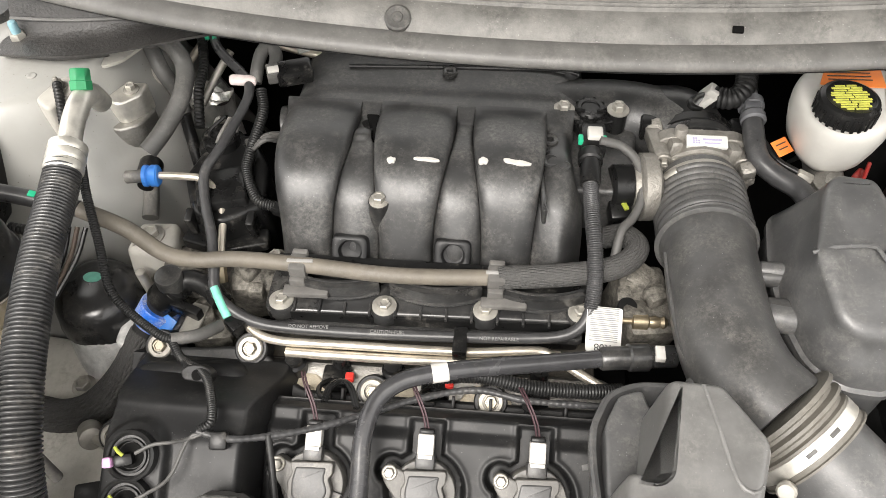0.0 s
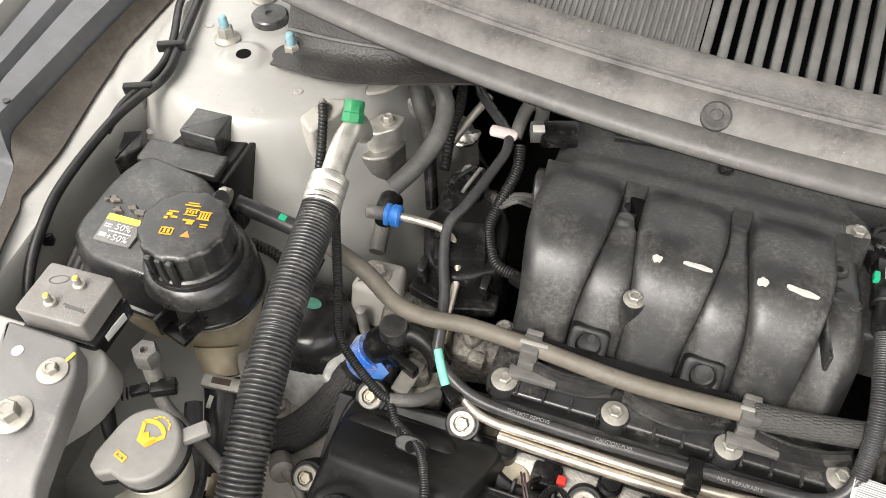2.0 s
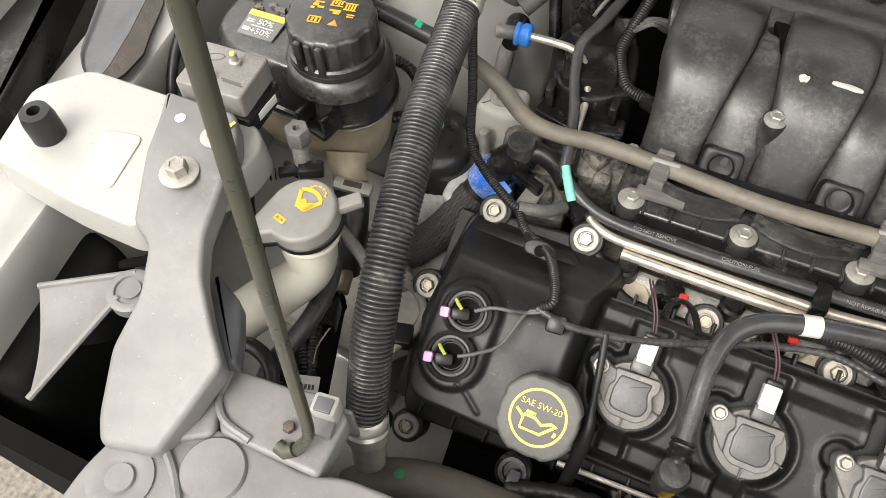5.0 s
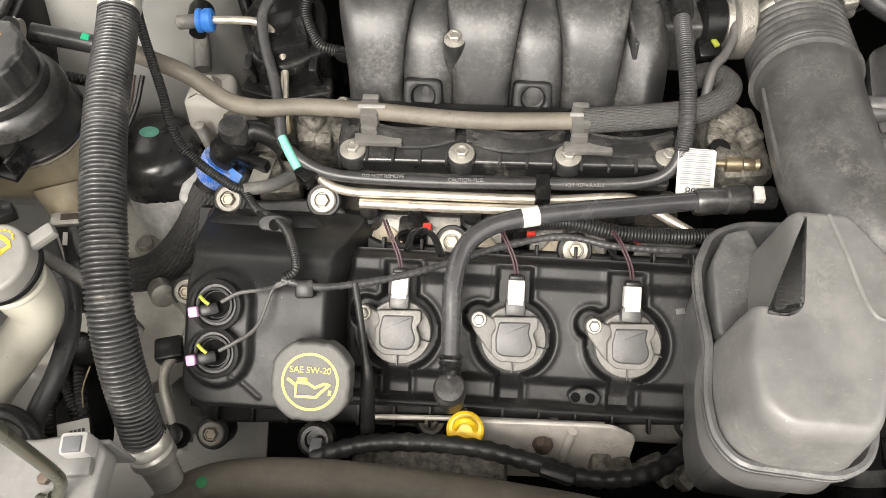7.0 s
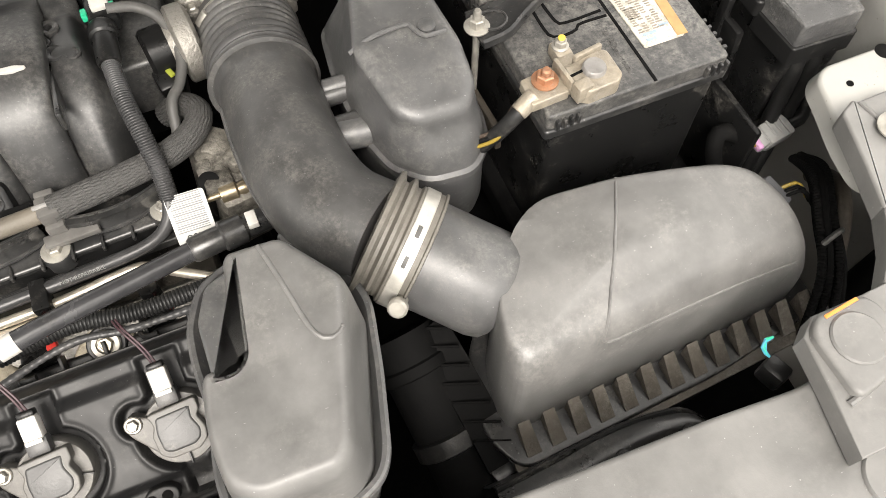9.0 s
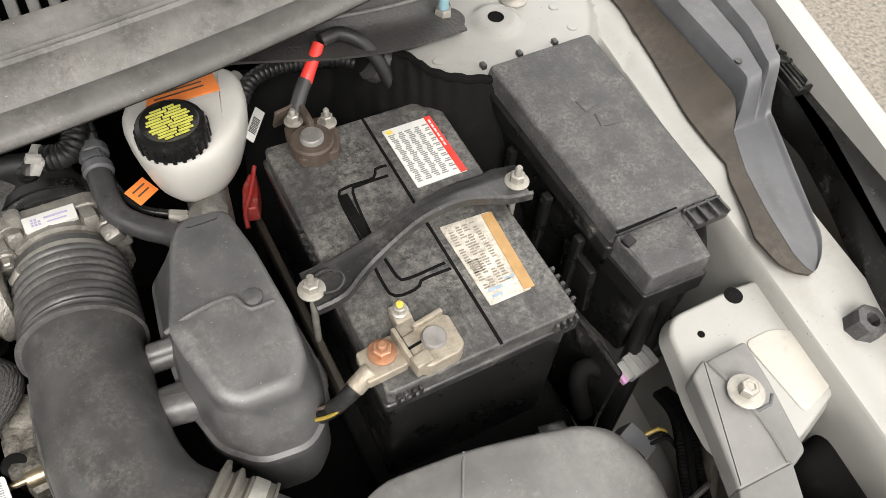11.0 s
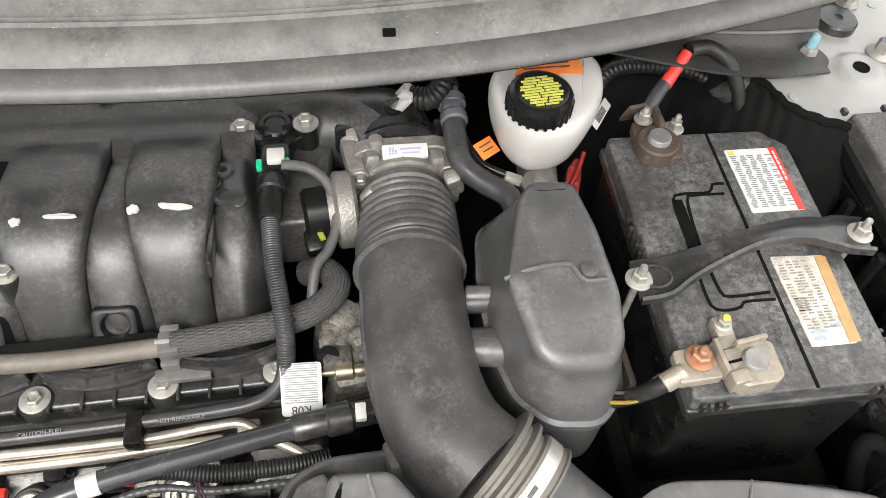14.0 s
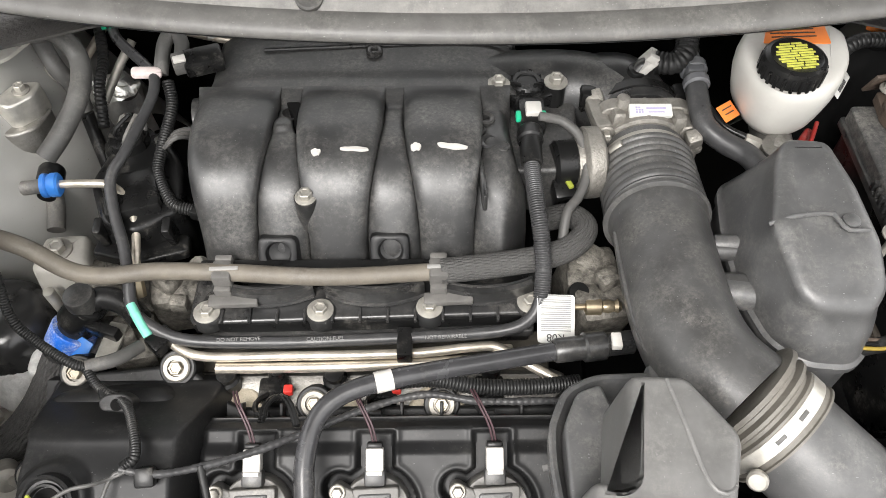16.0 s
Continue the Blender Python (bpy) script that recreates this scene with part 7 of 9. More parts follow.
for y in (0.12, 0.18, 0.25):
    part("side_rib", box((0.750, y, 0.92), (0.010, 0.012, 0.09), 0.003), BLACKC, fuse)
part("side_skirt", box((0.758, 0.115, 0.90), (0.010, 0.05, 0.08), 0.004, (0, -6, 0)), BLACKC, fuse)
for k in range(2):
    part("cable", tube([(0.795 + 0.022 * k, 0.05, 0.95), (0.793 + 0.022 * k, 0.04, 0.90), (0.785 + 0.02 * k, 0.03, 0.82), (0.76, 0.0, 0.72)], 0.009, 12), RUBBER, fuse, "black cable")

# ---- brake fluid reservoir ----
res = thing("brake_fluid_reservoir", "white translucent brake fluid reservoir with black cap", "fluid reservoir", (0.45, 0.39, 0.93))
ob = rpoly([(0.386, 0.405), (0.408, 0.440), (0.492, 0.448), (0.517, 0.428), (0.512, 0.385), (0.492, 0.350), (0.466, 0.326), (0.42, 0.322), (0.394, 0.35)], 0.018)
lay = [(0.034, 0.934), (0.024, 0.937), (0.015, 0.943), (0.010, 0.952), (0.006, 0.966), (0.002, 0.985), (0.001, 1.002), (0.002, 1.010), (0.005, 1.015), (0.010, 1.0175), (0.016, 1.018)]
part("tank", rings([[(x, y, z + 0.03 * (y - 0.39)) for x, y in inset(ob, d)] for d, z in lay]), RESV, res)
C = Vector((0.430, 0.353, 1.012))
part("neck", cyl(C, C + Vector((0, 0, 0.012)), 0.026), RESV, res)
cp = part("cap", lathe(C + Vector((0, 0, 0.008)), C + Vector((0, 0, 1)), [(0.031, 0), (0.033, 0.002), (0.033, 0.016), (0.0315, 0.021), (0.027, 0.0235), (0.0255, 0.0225), (0.01, 0.0225)], 44), BLACKC, res, "black knurled screw cap")
for k in range(24):
    a = 2 * math.pi * k / 24
    part("grip", box((C.x + 0.033 * math.cos(a), C.y + 0.033 * math.sin(a), C.z + 0.016), (0.0025, 0.004, 0.016), 0.0008, (0, 0, math.degrees(a))), BLACKC, cp)
for k in range(11):
    y = 0.019 - 0.0038 * k
    w = 2 * math.sqrt(max(0.00005, 0.0235 ** 2 - y * y)) * (0.85 + 0.1 * math.sin(k * 2.2))
    cut = w * (0.12 * math.sin(k * 1.7))
    for a, b in ((-w / 2, cut - 0.0008), (cut + 0.0008, w / 2)):
        part("print_line", merge(B(), box(((a + b) / 2, y, 0), (b - a, 0.0022 + 0.0004 * (k % 2), 0.0006), 0), Matrix.Translation(C + Vector((0.0, 0, 0.0308))) @ pose(0, 0, 0, 0, 0, 6)), LEMON, cp, "yellow cap print")
m = pose(0.455, 0.420, 1.0195, 2, 0, 2)
st = part("sticker", slab(rpoly([(-0.04, -0.016), (0.034, -0.02), (0.036, 0.018), (-0.025, 0.02)], 0.002), -0.003, 0.0008, 0.0003, m=m), ORANGE, res, "orange warning sticker")
bars([(-0.004, -0.008 + 0.006 * k, 0.05, 0.0014) for k in range(4)], m @ Matrix.Translation((0, 0, 0.0008)), RUST, st)
part("lug", cyl((0.505, 0.44, 0.985), (0.52, 0.45, 0.985), 0.009), RESV, res)
mc = thing("brake_master_cylinder", "cast aluminium brake master cylinder below the reservoir", "master cylinder", (0.44, 0.34, 0.88))
part("body", cyl((0.455, 0.42, 0.915), (0.438, 0.315, 0.925), 0.022), ALU, mc)
part("head", cyl((0.437, 0.318, 0.92), (0.437, 0.318, 0.945), 0.020), ALU, mc)
part("fitting", cyl((0.418, 0.325, 0.94), (0.40, 0.33, 0.945), 0.007, seg=6), STEEL, mc)
part("pipe", tube([(0.405, 0.33, 0.945), (0.38, 0.345, 0.95), (0.365, 0.375, 0.955), (0.362, 0.42, 0.95)], 0.004, 10), BLACKC, mc)
for x, y, z, r in ((0.385, 0.36, 0.958, 40), (0.57, 0.455, 1.0, -20)):
    t = thing("orange_tag", "small orange printed cable tag", "tag", (x, y, z), "orange tags")
    part("flap", box((x, y, z), (0.028, 0.02, 0.0012), 0.0004, (25, 10, r)), ORANGE, t)
    bars([(0, 0.004, 0.018, 0.0016), (0, -0.002, 0.016, 0.0016)], pose(x, y, z, 25, 10, r) @ Matrix.Translation((0, 0, 0.0006)), RUST, t)
bh = thing("brake_booster_hose", "dark rubber hose from bulkhead to resonator with grey coupling", "hose", (0.37, 0.36, 0.94))
part("hose", tube([(0.354, 0.405, 0.968), (0.353, 0.372, 0.962), (0.357, 0.345, 0.952), (0.376, 0.325, 0.945), (0.398, 0.305, 0.945), (0.405, 0.275, 0.95)], 0.0125, 16), RUBBERG, bh)
part("coupling", lathe((0.354, 0.39, 0.967), (0.355, 0.45, 0.972), [(0.0125, 0), (0.015, 0.002), (0.015, 0.01), (0.012, 0.012), (0.012, 0.022), (0.0155, 0.024), (0.0155, 0.034), (0.010, 0.036), (0.010, 0.055)], 20), TRIMG, bh, "grey quick coupling")
part("valve", box((0.353, 0.41, 0.972), (0.02, 0.014, 0.02), 0.003), TRIMG, bh)
part("upper_hose", tube([(0.355, 0.44, 0.972), (0.352, 0.48, 0.985), (0.345, 0.53, 0.99)], 0.011, 14), RUBBER, bh)
# red battery cover flap and paper tag by the battery
fl = thing("terminal_flap", "red plastic positive terminal flap beside the battery", "cover", (0.50, 0.335, 0.93))
part("flap", slab(rpoly([(0.472, 0.332), (0.483, 0.364), (0.496, 0.380), (0.503, 0.376), (0.497, 0.352), (0.488, 0.328)], 0.004), 0.895, 0.914, 0.003, 0.001), REDD, fl)
part("edge", tube([(0.470, 0.308, 0.912), (0.474, 0.325, 0.918), (0.490, 0.35, 0.922), (0.502, 0.374, 0.926)], 0.0026, 10), REDD, fl)
tg = thing("barcode_tag", "small white barcode tag on a cable", "tag", (0.52, 0.385, 0.97))
m = pose(0.513, 0.385, 0.975, 40, 0, 55)
part("sheet", slab(rpoly([(-0.022, -0.006), (0.022, -0.006), (0.022, 0.006), (-0.022, 0.006)], 0.001), 0, 0.001, 0.0003, m=m), PAPER, tg)
bars([(-0.012 + 0.002 * k, 0, (0.001, 0.0006)[k % 2], 0.008) for k in range(11)], m @ Matrix.Translation((0, 0, 0.001)), INK, tg, "barcode_bar")
hw = thing("bulkhead_harness", "black taped wiring harness along the bulkhead", "cable", (0.6, 0.44, 0.96))
part("trunk", corrugated([(0.50, 0.40, 0.985), (0.53, 0.425, 1.0), (0.58, 0.435, 0.995), (0.64, 0.425, 0.985), (0.68, 0.39, 0.95), (0.72, 0.36, 0.92)], 0.009, 0.006, 0.0012, 14), RUBBER, hw)
part("strap", tube([(0.655, 0.40, 1.0), (0.69, 0.39, 0.97), (0.73, 0.365, 0.94), (0.75, 0.35, 0.90)], 0.022, 12), GRAIN, hw, "black convoluted cover")

sh2 = thing("convoluted_shroud", "black convoluted plastic shroud in front of the strut tower", "shroud", (0.7, 0.39, 0.8))
# Runs on leftwards as well, to darken the panel where shade falls.
edge = curve_points([(0.52, 0.475, 0.965), (0.58, 0.460, 0.968), (0.64, 0.438, 0.965), (0.685, 0.388, 0.925), (0.705, 0.345, 0.900), (0.750, 0.316, 0.885), (0.80, 0.312, 0.88)], 0.004)


def fold(i, b):
    """Starts at the tower's front edge and follows the panel down towards the battery."""
    x, y = edge[int(i)][0] - 0.05 * b, edge[int(i)][1] - 0.13 * b
    return (x, y, max(shell(x, y) + 0.008, edge[int(i)][2] - 0.35 * b) + 0.0015 * math.sin(i * 1.1))


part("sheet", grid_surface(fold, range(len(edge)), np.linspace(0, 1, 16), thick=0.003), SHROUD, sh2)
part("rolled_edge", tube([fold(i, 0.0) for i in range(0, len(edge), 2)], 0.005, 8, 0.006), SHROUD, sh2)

# ---- right front corner wiring ----
cn = thing("grey_connector", "grey multi-pin connector with coloured wires", "connector", (0.788, 0.02, 0.82))
part("body", box((0.790, 0.022, 0.838), (0.035, 0.026, 0.022), 0.003, (10, 0, 8)), CONNG, cn)
part("body_step", box((0.769, 0.019, 0.838), (0.012, 0.022, 0.018), 0.003, (10, 0, 8)), CONNG, cn)
for k in range(3):
    part("ridge", box((0.783 + 0.008 * k, 0.021, 0.8495), (0.003, 0.022, 0.002), 0.0005, (10, 0, 8)), CONNG, cn)
part("lock", box((0.762, 0.012, 0.842), (0.006, 0.012, 0.008), 0.001, (10, 0, 8)), PINK, cn, "pink lock tab")
part("pigtail", tube([(0.81, 0.024, 0.84), (0.828, 0.026, 0.845), (0.838, 0.05, 0.86), (0.825, 0.08, 0.88)], 0.008, 12), BLACKC, cn)
for k, c in enumerate((MUSTARD, SHROUD, BLACKC, PINK)):
    part("wire", tube([(0.764, 0.011 + 0.005 * k, 0.840), (0.757, 0.014 + 0.005 * k, 0.843), (0.750, 0.022 + 0.003 * k, 0.843)], 0.0022, 8), c, cn)
part("boot", tube([(0.753, 0.024, 0.842), (0.740, 0.034, 0.848), (0.726, 0.038, 0.850), (0.718, 0.028, 0.835), (0.722, 0.010, 0.80)], 0.010, 12), SHROUD, cn, "black rubber wire boot")
cn2 = thing("black_connector", "dark grey connector block on the inner wing", "connector", (0.72, -0.055, 0.85))
part("body", box((0.712, -0.058, 0.86), (0.04, 0.035, 0.03), 0.004, (15, 0, 20)), TRIMG, cn2)
part("socket", box((0.705, -0.072, 0.872), (0.018, 0.012, 0.016), 0.002, (15, 0, 20)), BLACKC, cn2)
for k, c in enumerate((MUSTARD, SHROUD, SHROUD)):
    part("wire", tube([(0.73, -0.055 - 0.005 * k, 0.87), (0.748, -0.058 - 0.005 * k, 0.875), (0.757, -0.07 - 0.005 * k, 0.86)], 0.002, 8), c, cn2)
hr = thing("corner_harness", "bundle of black wires tied with a cable tie", "cable", (0.735, -0.12, 0.8))
for k in range(7):
    a = k * 0.9
    q = [(0.785 + 0.006 * math.cos(a), -0.02, 0.85), (0.776 + 0.009 * math.cos(a), -0.055, 0.872 + 0.007 * math.sin(a)), (0.750 + 0.010 * math.cos(a), -0.103, 0.872 + 0.007 * math.sin(a)), (0.732 + 0.014 * math.cos(a), -0.15, 0.855), (0.718 + 0.026 * math.cos(a), -0.19, 0.79)]
    part("wire", corrugated(q, 0.0046, 0.0034, 0.0009, 10) if k % 2 else tube(q, 0.0038, 8), SHROUD, hr)
part("tie", tube([(0.730, -0.126, 0.874), (0.738, -0.125, 0.884), (0.752, -0.122, 0.880), (0.757, -0.120, 0.868)], 0.003, 8), SEAL, hr, "grey cable tie")
part("brown_loom", tube([(0.796, -0.04, 0.84), (0.792, -0.072, 0.862), (0.772, -0.105, 0.862), (0.752, -0.135, 0.84), (0.745, -0.16, 0.80)], 0.011, 12), MUD, hr)
hn = thing("horn_connector", "small black connector with blue wires", "connector", (0.575, -0.225, 0.93))
part("body", box((0.588, -0.222, 0.915), (0.018, 0.022, 0.025), 0.004, (0, 0, 20)), BLACKC, hn)
for k, c in enumerate((CYAN, MINTC, CYAN)):
    part("wire", tube([(0.582, -0.212, 0.935), (0.577 - 0.0012 * k, -0.207, 0.945), (0.579 - 0.0012 * k, -0.202, 0.952), (0.586, -0.202, 0.95)], 0.0012, 8), c, hn)
sh = thing("air_deflector", "black glossy plastic air deflector in front of the filter box", "deflector", (0.47, -0.215, 0.75))
crest = curve_points([(0.345, -0.206, 0.85), (0.397, -0.202, 0.842), (0.446, -0.198, 0.84), (0.493, -0.199, 0.84), (0.529, -0.206, 0.838), (0.545, -0.216, 0.835), (0.556, -0.232, 0.828)], 0.008)


def f(a, b):
    """Rounded hood: from the crest forward in a curve and down behind."""
    x, y, z = crest[int(a * (len(crest) - 1))]
    return (x, y - 0.062 * b * (1 - 0.45 * a), z + 0.016 * math.sin(math.pi * min(1, max(0, b))) - 0.02 * b - 0.05 * max(0, -b) * 6)


part("sheet", grid_surface(f, np.linspace(0, 1, len(crest)), [-0.25, -0.1, 0, 0.12, 0.25, 0.4, 0.55, 0.7, 0.85, 1], thick=0.004), BLACK, sh)
part("stiffener", tube([f(a, 0.05) for a in np.linspace(0, 1, 9)], 0.003, 8), BLACKC, sh)
for a in (0.25, 0.55, 0.85):
    x, y, z = f(a, 0.6)
    part("push_clip", lathe((x, y, z), (x, y - 0.3, z + 0.6), [(0.008, 0), (0.008, 0.003), (0.005, 0.0045)], 14), RUBBER, sh, "black push clip")
lo = thing("lower_duct", "black plastic duct below the resonator", "duct", (0.335, -0.1, 0.7))
part("pipe", lathe((0.325, -0.03, 0.82), (0.345, -0.19, 0.74), [(0.034, 0), (0.034, 0.03), (0.037, 0.032), (0.037, 0.042), (0.034, 0.044), (0.034, 0.10), (0.034, 0.18)], 28), SHROUD, lo)
part("collar", lathe((0.3366, -0.1229, 0.7735), (0.345, -0.19, 0.74), [(0.034, 0), (0.039, 0.002), (0.039, 0.018), (0.034, 0.02)], 28), RUBBER, lo, "ribbed rubber collar")

bt = thing("battery_tray", "near-black battery tray with an added sheet for the shade below", "tray", (0.6, 0.15, 0.7))
# Tray kept near black so the gap round the battery reads as shade.
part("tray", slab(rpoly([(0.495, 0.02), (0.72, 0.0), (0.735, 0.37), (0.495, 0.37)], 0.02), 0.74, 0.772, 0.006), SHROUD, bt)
# Added sheet: deep shade of the gaps is put into its colour.
part("shield", slab(rpoly([(0.36, -0.28), (0.74, -0.28), (0.76, 0.38), (0.40, 0.38)], 0.03), 0.60, 0.66, 0.006), DARK, bt, "near-black added sheet for the shade below the battery")
part("side_wall", box((0.744, 0.17, 0.80), (0.008, 0.33, 0.16), 0.003), BLACKC, bt)
part("left_rail", box((0.487, 0.215, 0.885), (0.008, 0.24, 0.03), 0.003, (-4, 0, 0)), MUD, bt, "dirty steel rail")

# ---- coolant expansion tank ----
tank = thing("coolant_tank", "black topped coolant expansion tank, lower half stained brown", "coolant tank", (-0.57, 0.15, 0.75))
od = rpoly([(-0.668, 0.105), (-0.672, 0.20), (-0.655, 0.248), (-0.56, 0.235), (-0.535, 0.208), (-0.490, 0.190), (-0.462, 0.150), (-0.468, 0.105), (-0.500, 0.078), (-0.56, 0.075), (-0.625, 0.078)], 0.024)


def dz(x, y, z):
    return z - 0.10 * max(0, x + 0.575) * (1 if z > 0.91 else 0)


lay = [(0.004, 0.908), (-0.003, 0.910), (-0.003, 0.917), (0.0, 0.919), (0.001, 0.935), (0.003, 0.955), (0.006, 0.966), (0.010, 0.9725), (0.014, 0.975)]
part("shell", rings([[(x, y, dz(x, y, z)) for x, y in inset(od, d)] for d, z in lay]), BLACK, tank)
lay = [(0.030, 0.805), (0.022, 0.815), (0.014, 0.835), (0.007, 0.865), (0.005, 0.909)]
part("lower_tank", rings([[(x, y, z) for x, y in inset(od, d)] for d, z in lay]), AMBER, tank, "brown stained translucent plastic")
C = Vector((-0.517, 0.127, 0.955))
part("neck", lathe(C, C + Vector((0, 0, 1)), [(0.060, 0), (0.058, 0.010), (0.054, 0.018), (0.050, 0.020), (0.050, 0.026)], 44), BLACK, tank)
o = []
for a in np.linspace(0, 2 * math.pi, 120, endpoint=False):
    r = 0.0445 + 0.0018 * smooth(-0.2, 0.3, math.cos(12 * a))
    o.append((C.x + r * math.cos(a), C.y + r * math.sin(a)))
cp = part("cap", slab(o, C.z + 0.026, C.z + 0.068, 0.005), BLACK, tank, "black ribbed screw cap")
part("cap_ring", lathe(C + Vector((0, 0, 0.024)), C + Vector((0, 0, 1)), [(0.049, 0), (0.0495, 0.002), (0.0495, 0.008), (0.047, 0.010)], 44), BLACK, tank)
M = Matrix.Translation(C + Vector((0, 0, 0.0682))) @ pose(0, 0, 0, 0, 0, 10)
bars([(-0.002 + 0.0032 * k, 0.0145 + 0.0015 * (k % 2), 0.0022, 0.0045) for k in range(4)] + [(0.013 + 0.003 * k, 0.012, 0.0018, 0.0075) for k in range(4)]
     + [(0.0175, 0.017, 0.013, 0.0012), (0.0175, 0.0075, 0.013, 0.0012), (0.003, 0.0185, 0.014, 0.0012), (0.003, 0.011, 0.014, 0.0012), (-0.015, 0.013, 0.010, 0.0016), (-0.018, 0.009, 0.006, 0.004), (-0.012, 0.006, 0.007, 0.0025),
        (0.004, 0.004, 0.012, 0.002), (0.006, 0.001, 0.007, 0.0035), (0.001, 0.0235, 0.017, 0.0016), (0.001, 0.0265, 0.012, 0.0012), (0.021, 0.001, 0.008, 0.0012), (0.021, -0.002, 0.007, 0.0012), (-0.020, 0.004, 0.004, 0.003)], M, INKO, cp, "yellow_symbol")
bars([(-0.0125, -0.0085, 0.012, 0.0014), (-0.0125, -0.0165, 0.012, 0.0014), (-0.0185, -0.0125, 0.0014, 0.009), (-0.0065, -0.0125, 0.0014, 0.009), (-0.0145, -0.0125, 0.0025, 0.005), (-0.0105, -0.0125, 0.0025, 0.005)], M, INKO, cp, "yellow_symbol")
part("warning_triangle", merge(B(), slab([(0.003, -0.017), (0.013, -0.017), (0.008, -0.009)], 0, 0.0006, 0.0001), M), ORANGE, cp, "orange triangle")
for k in range(3):
    part("cap_grip", box((C.x - 0.012 + 0.012 * k, C.y - 0.047, C.z + 0.047), (0.007, 0.006, 0.036), 0.0015), BLACK, cp)
m = pose(-0.609, 0.126, 0.9755, 2, 4, 5)
lb = part("label", slab(rpoly([(-0.021, -0.018), (0.020, -0.018), (0.022, 0.018), (-0.021, 0.019)], 0.002), -0.002, 0.0008, 0.0003, m=m), COVERG, tank, "silver coolant label with yellow strip")
part("yellow_strip", merge(B(), box((0, 0.014, 0.001), (0.042, 0.008, 0.0008), 0), m), INKY, lb)
text("50%", 0.011, m @ pose(0.003, 0.003, 0.0012), PAPER, lb)
text("+50%", 0.011, m @ pose(0.003, -0.011, 0.0012), PAPER, lb)
bars([(-0.014, 0.004, 0.008, 0.0013), (-0.014, 0.001, 0.008, 0.0013), (0.002, -0.0035, 0.026, 0.0011), (-0.014, -0.010, 0.008, 0.005)], m @ Matrix.Translation((0, 0, 0.0008)), PAPER, lb)
for x in (-0.528, -0.498):
    part("bracket_arm", box((x, 0.068, 0.93), (0.005, 0.026, 0.028), 0.0015, (0, 0, -14)), BLACKC, tank)
part("bracket_bridge", box((-0.512, 0.060, 0.922), (0.034, 0.014, 0.006), 0.0015, (0, 0, -14)), BLACKC, tank)
part("seam", tube([(x, y, 0.904) for x, y in inset(od, -0.002)[::4]] + [(inset(od, -0.002)[0][0], inset(od, -0.002)[0][1], 0.904)], 0.0022, 6, 0.02), HOSEB, tank, "dusty seam line")
part("outlet", cyl((-0.545, 0.20, 0.965), (-0.520, 0.193, 0.992), 0.009), BLACK, tank)
part("drain_neck", tube([(-0.5095, 0.1003, 0.8421), (-0.5053, 0.0908, 0.8337), (-0.4926, 0.0729, 0.8211)], lambda s: 0.026 - 0.006 * smooth(0.0, 0.025, s), 20), AMBER, tank)
for k in range(9):
    x, y, r = -0.650 + 0.011 * k + 0.003 * math.sin(k * 5), 0.160 + 0.006 * math.sin(k * 2.3) - 0.0014 * k, 0.0022 + 0.002 * abs(math.sin(k * 1.9))
    out = [(x + r * 1.6 * math.cos(a) * (1 + 0.3 * math.sin(3 * a + k)), y + r * math.sin(a) * (1 + 0.3 * math.sin(4 * a + k))) for a in np.linspace(0, 2 * math.pi, 20, endpoint=False)]
    part("dirt_clod", slab(out, 0.972, dz(x, y, 0.9768), 0.001), DUSTBR, tank, "dried dirt")
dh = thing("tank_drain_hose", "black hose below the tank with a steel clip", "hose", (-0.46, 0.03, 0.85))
part("hose", tube([(-0.4897, 0.0690, 0.8272), (-0.4803, 0.0512, 0.8147), (-0.4709, 0.0209, 0.7937), (-0.4688, -0.0064, 0.7623)], 0.0205, 18), RUBBER, dh)
part("clip", box((-0.4782, 0.0575, 0.8440), (0.046, 0.016, 0.009), 0.003, (12, 0, 8)), STEEL, dh, "steel spring clip")
part("clip_slot", box((-0.4782, 0.0575, 0.8485), (0.022, 0.007, 0.002), 0.0006, (12, 0, 8)), RUST, dh)
part("white_mark", box((-0.4822, 0.0355, 0.8380), (0.005, 0.014, 0.002), 0.0005, (30, 0, 0)), TAPE, dh)
# ---- relay box behind the tank ----
rl = thing("relay_box", "black plastic relay box with a raised square relay", "relay box", (-0.6, 0.26, 0.9))
part("relay", slab(rpoly([(-0.618, 0.262), (-0.570, 0.262), (-0.573, 0.306), (-0.620, 0.304)], 0.003), 0.96, 1.0, 0.003, 0.002), BLACK, rl)
part("lid", slab(rpoly([(-0.652, 0.218), (-0.550, 0.222), (-0.553, 0.257), (-0.655, 0.254)], 0.005), 0.976, 0.985, 0.003), BLACK, rl)
part("base", slab(rpoly([(-0.645, 0.222), (-0.550, 0.225), (-0.550, 0.305), (-0.625, 0.308)], 0.005), 0.87, 0.975, 0.003), BLACKC, rl)
part("latch", box((-0.605, 0.214, 0.975), (0.014, 0.010, 0.020), 0.002), BLACKC, rl)
part("side_flange", box((-0.546, 0.265, 0.93), (0.008, 0.08, 0.09), 0.002), BLACKC, rl)

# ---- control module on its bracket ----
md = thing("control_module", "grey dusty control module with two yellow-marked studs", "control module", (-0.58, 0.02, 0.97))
md_out = [(-0.617, -0.009), (-0.620, 0.050), (-0.549, 0.054), (-0.545, -0.004)]
part("case", slab(rpoly(md_out, 0.005), 0.982, 1.009, 0.0025), MODG, md)
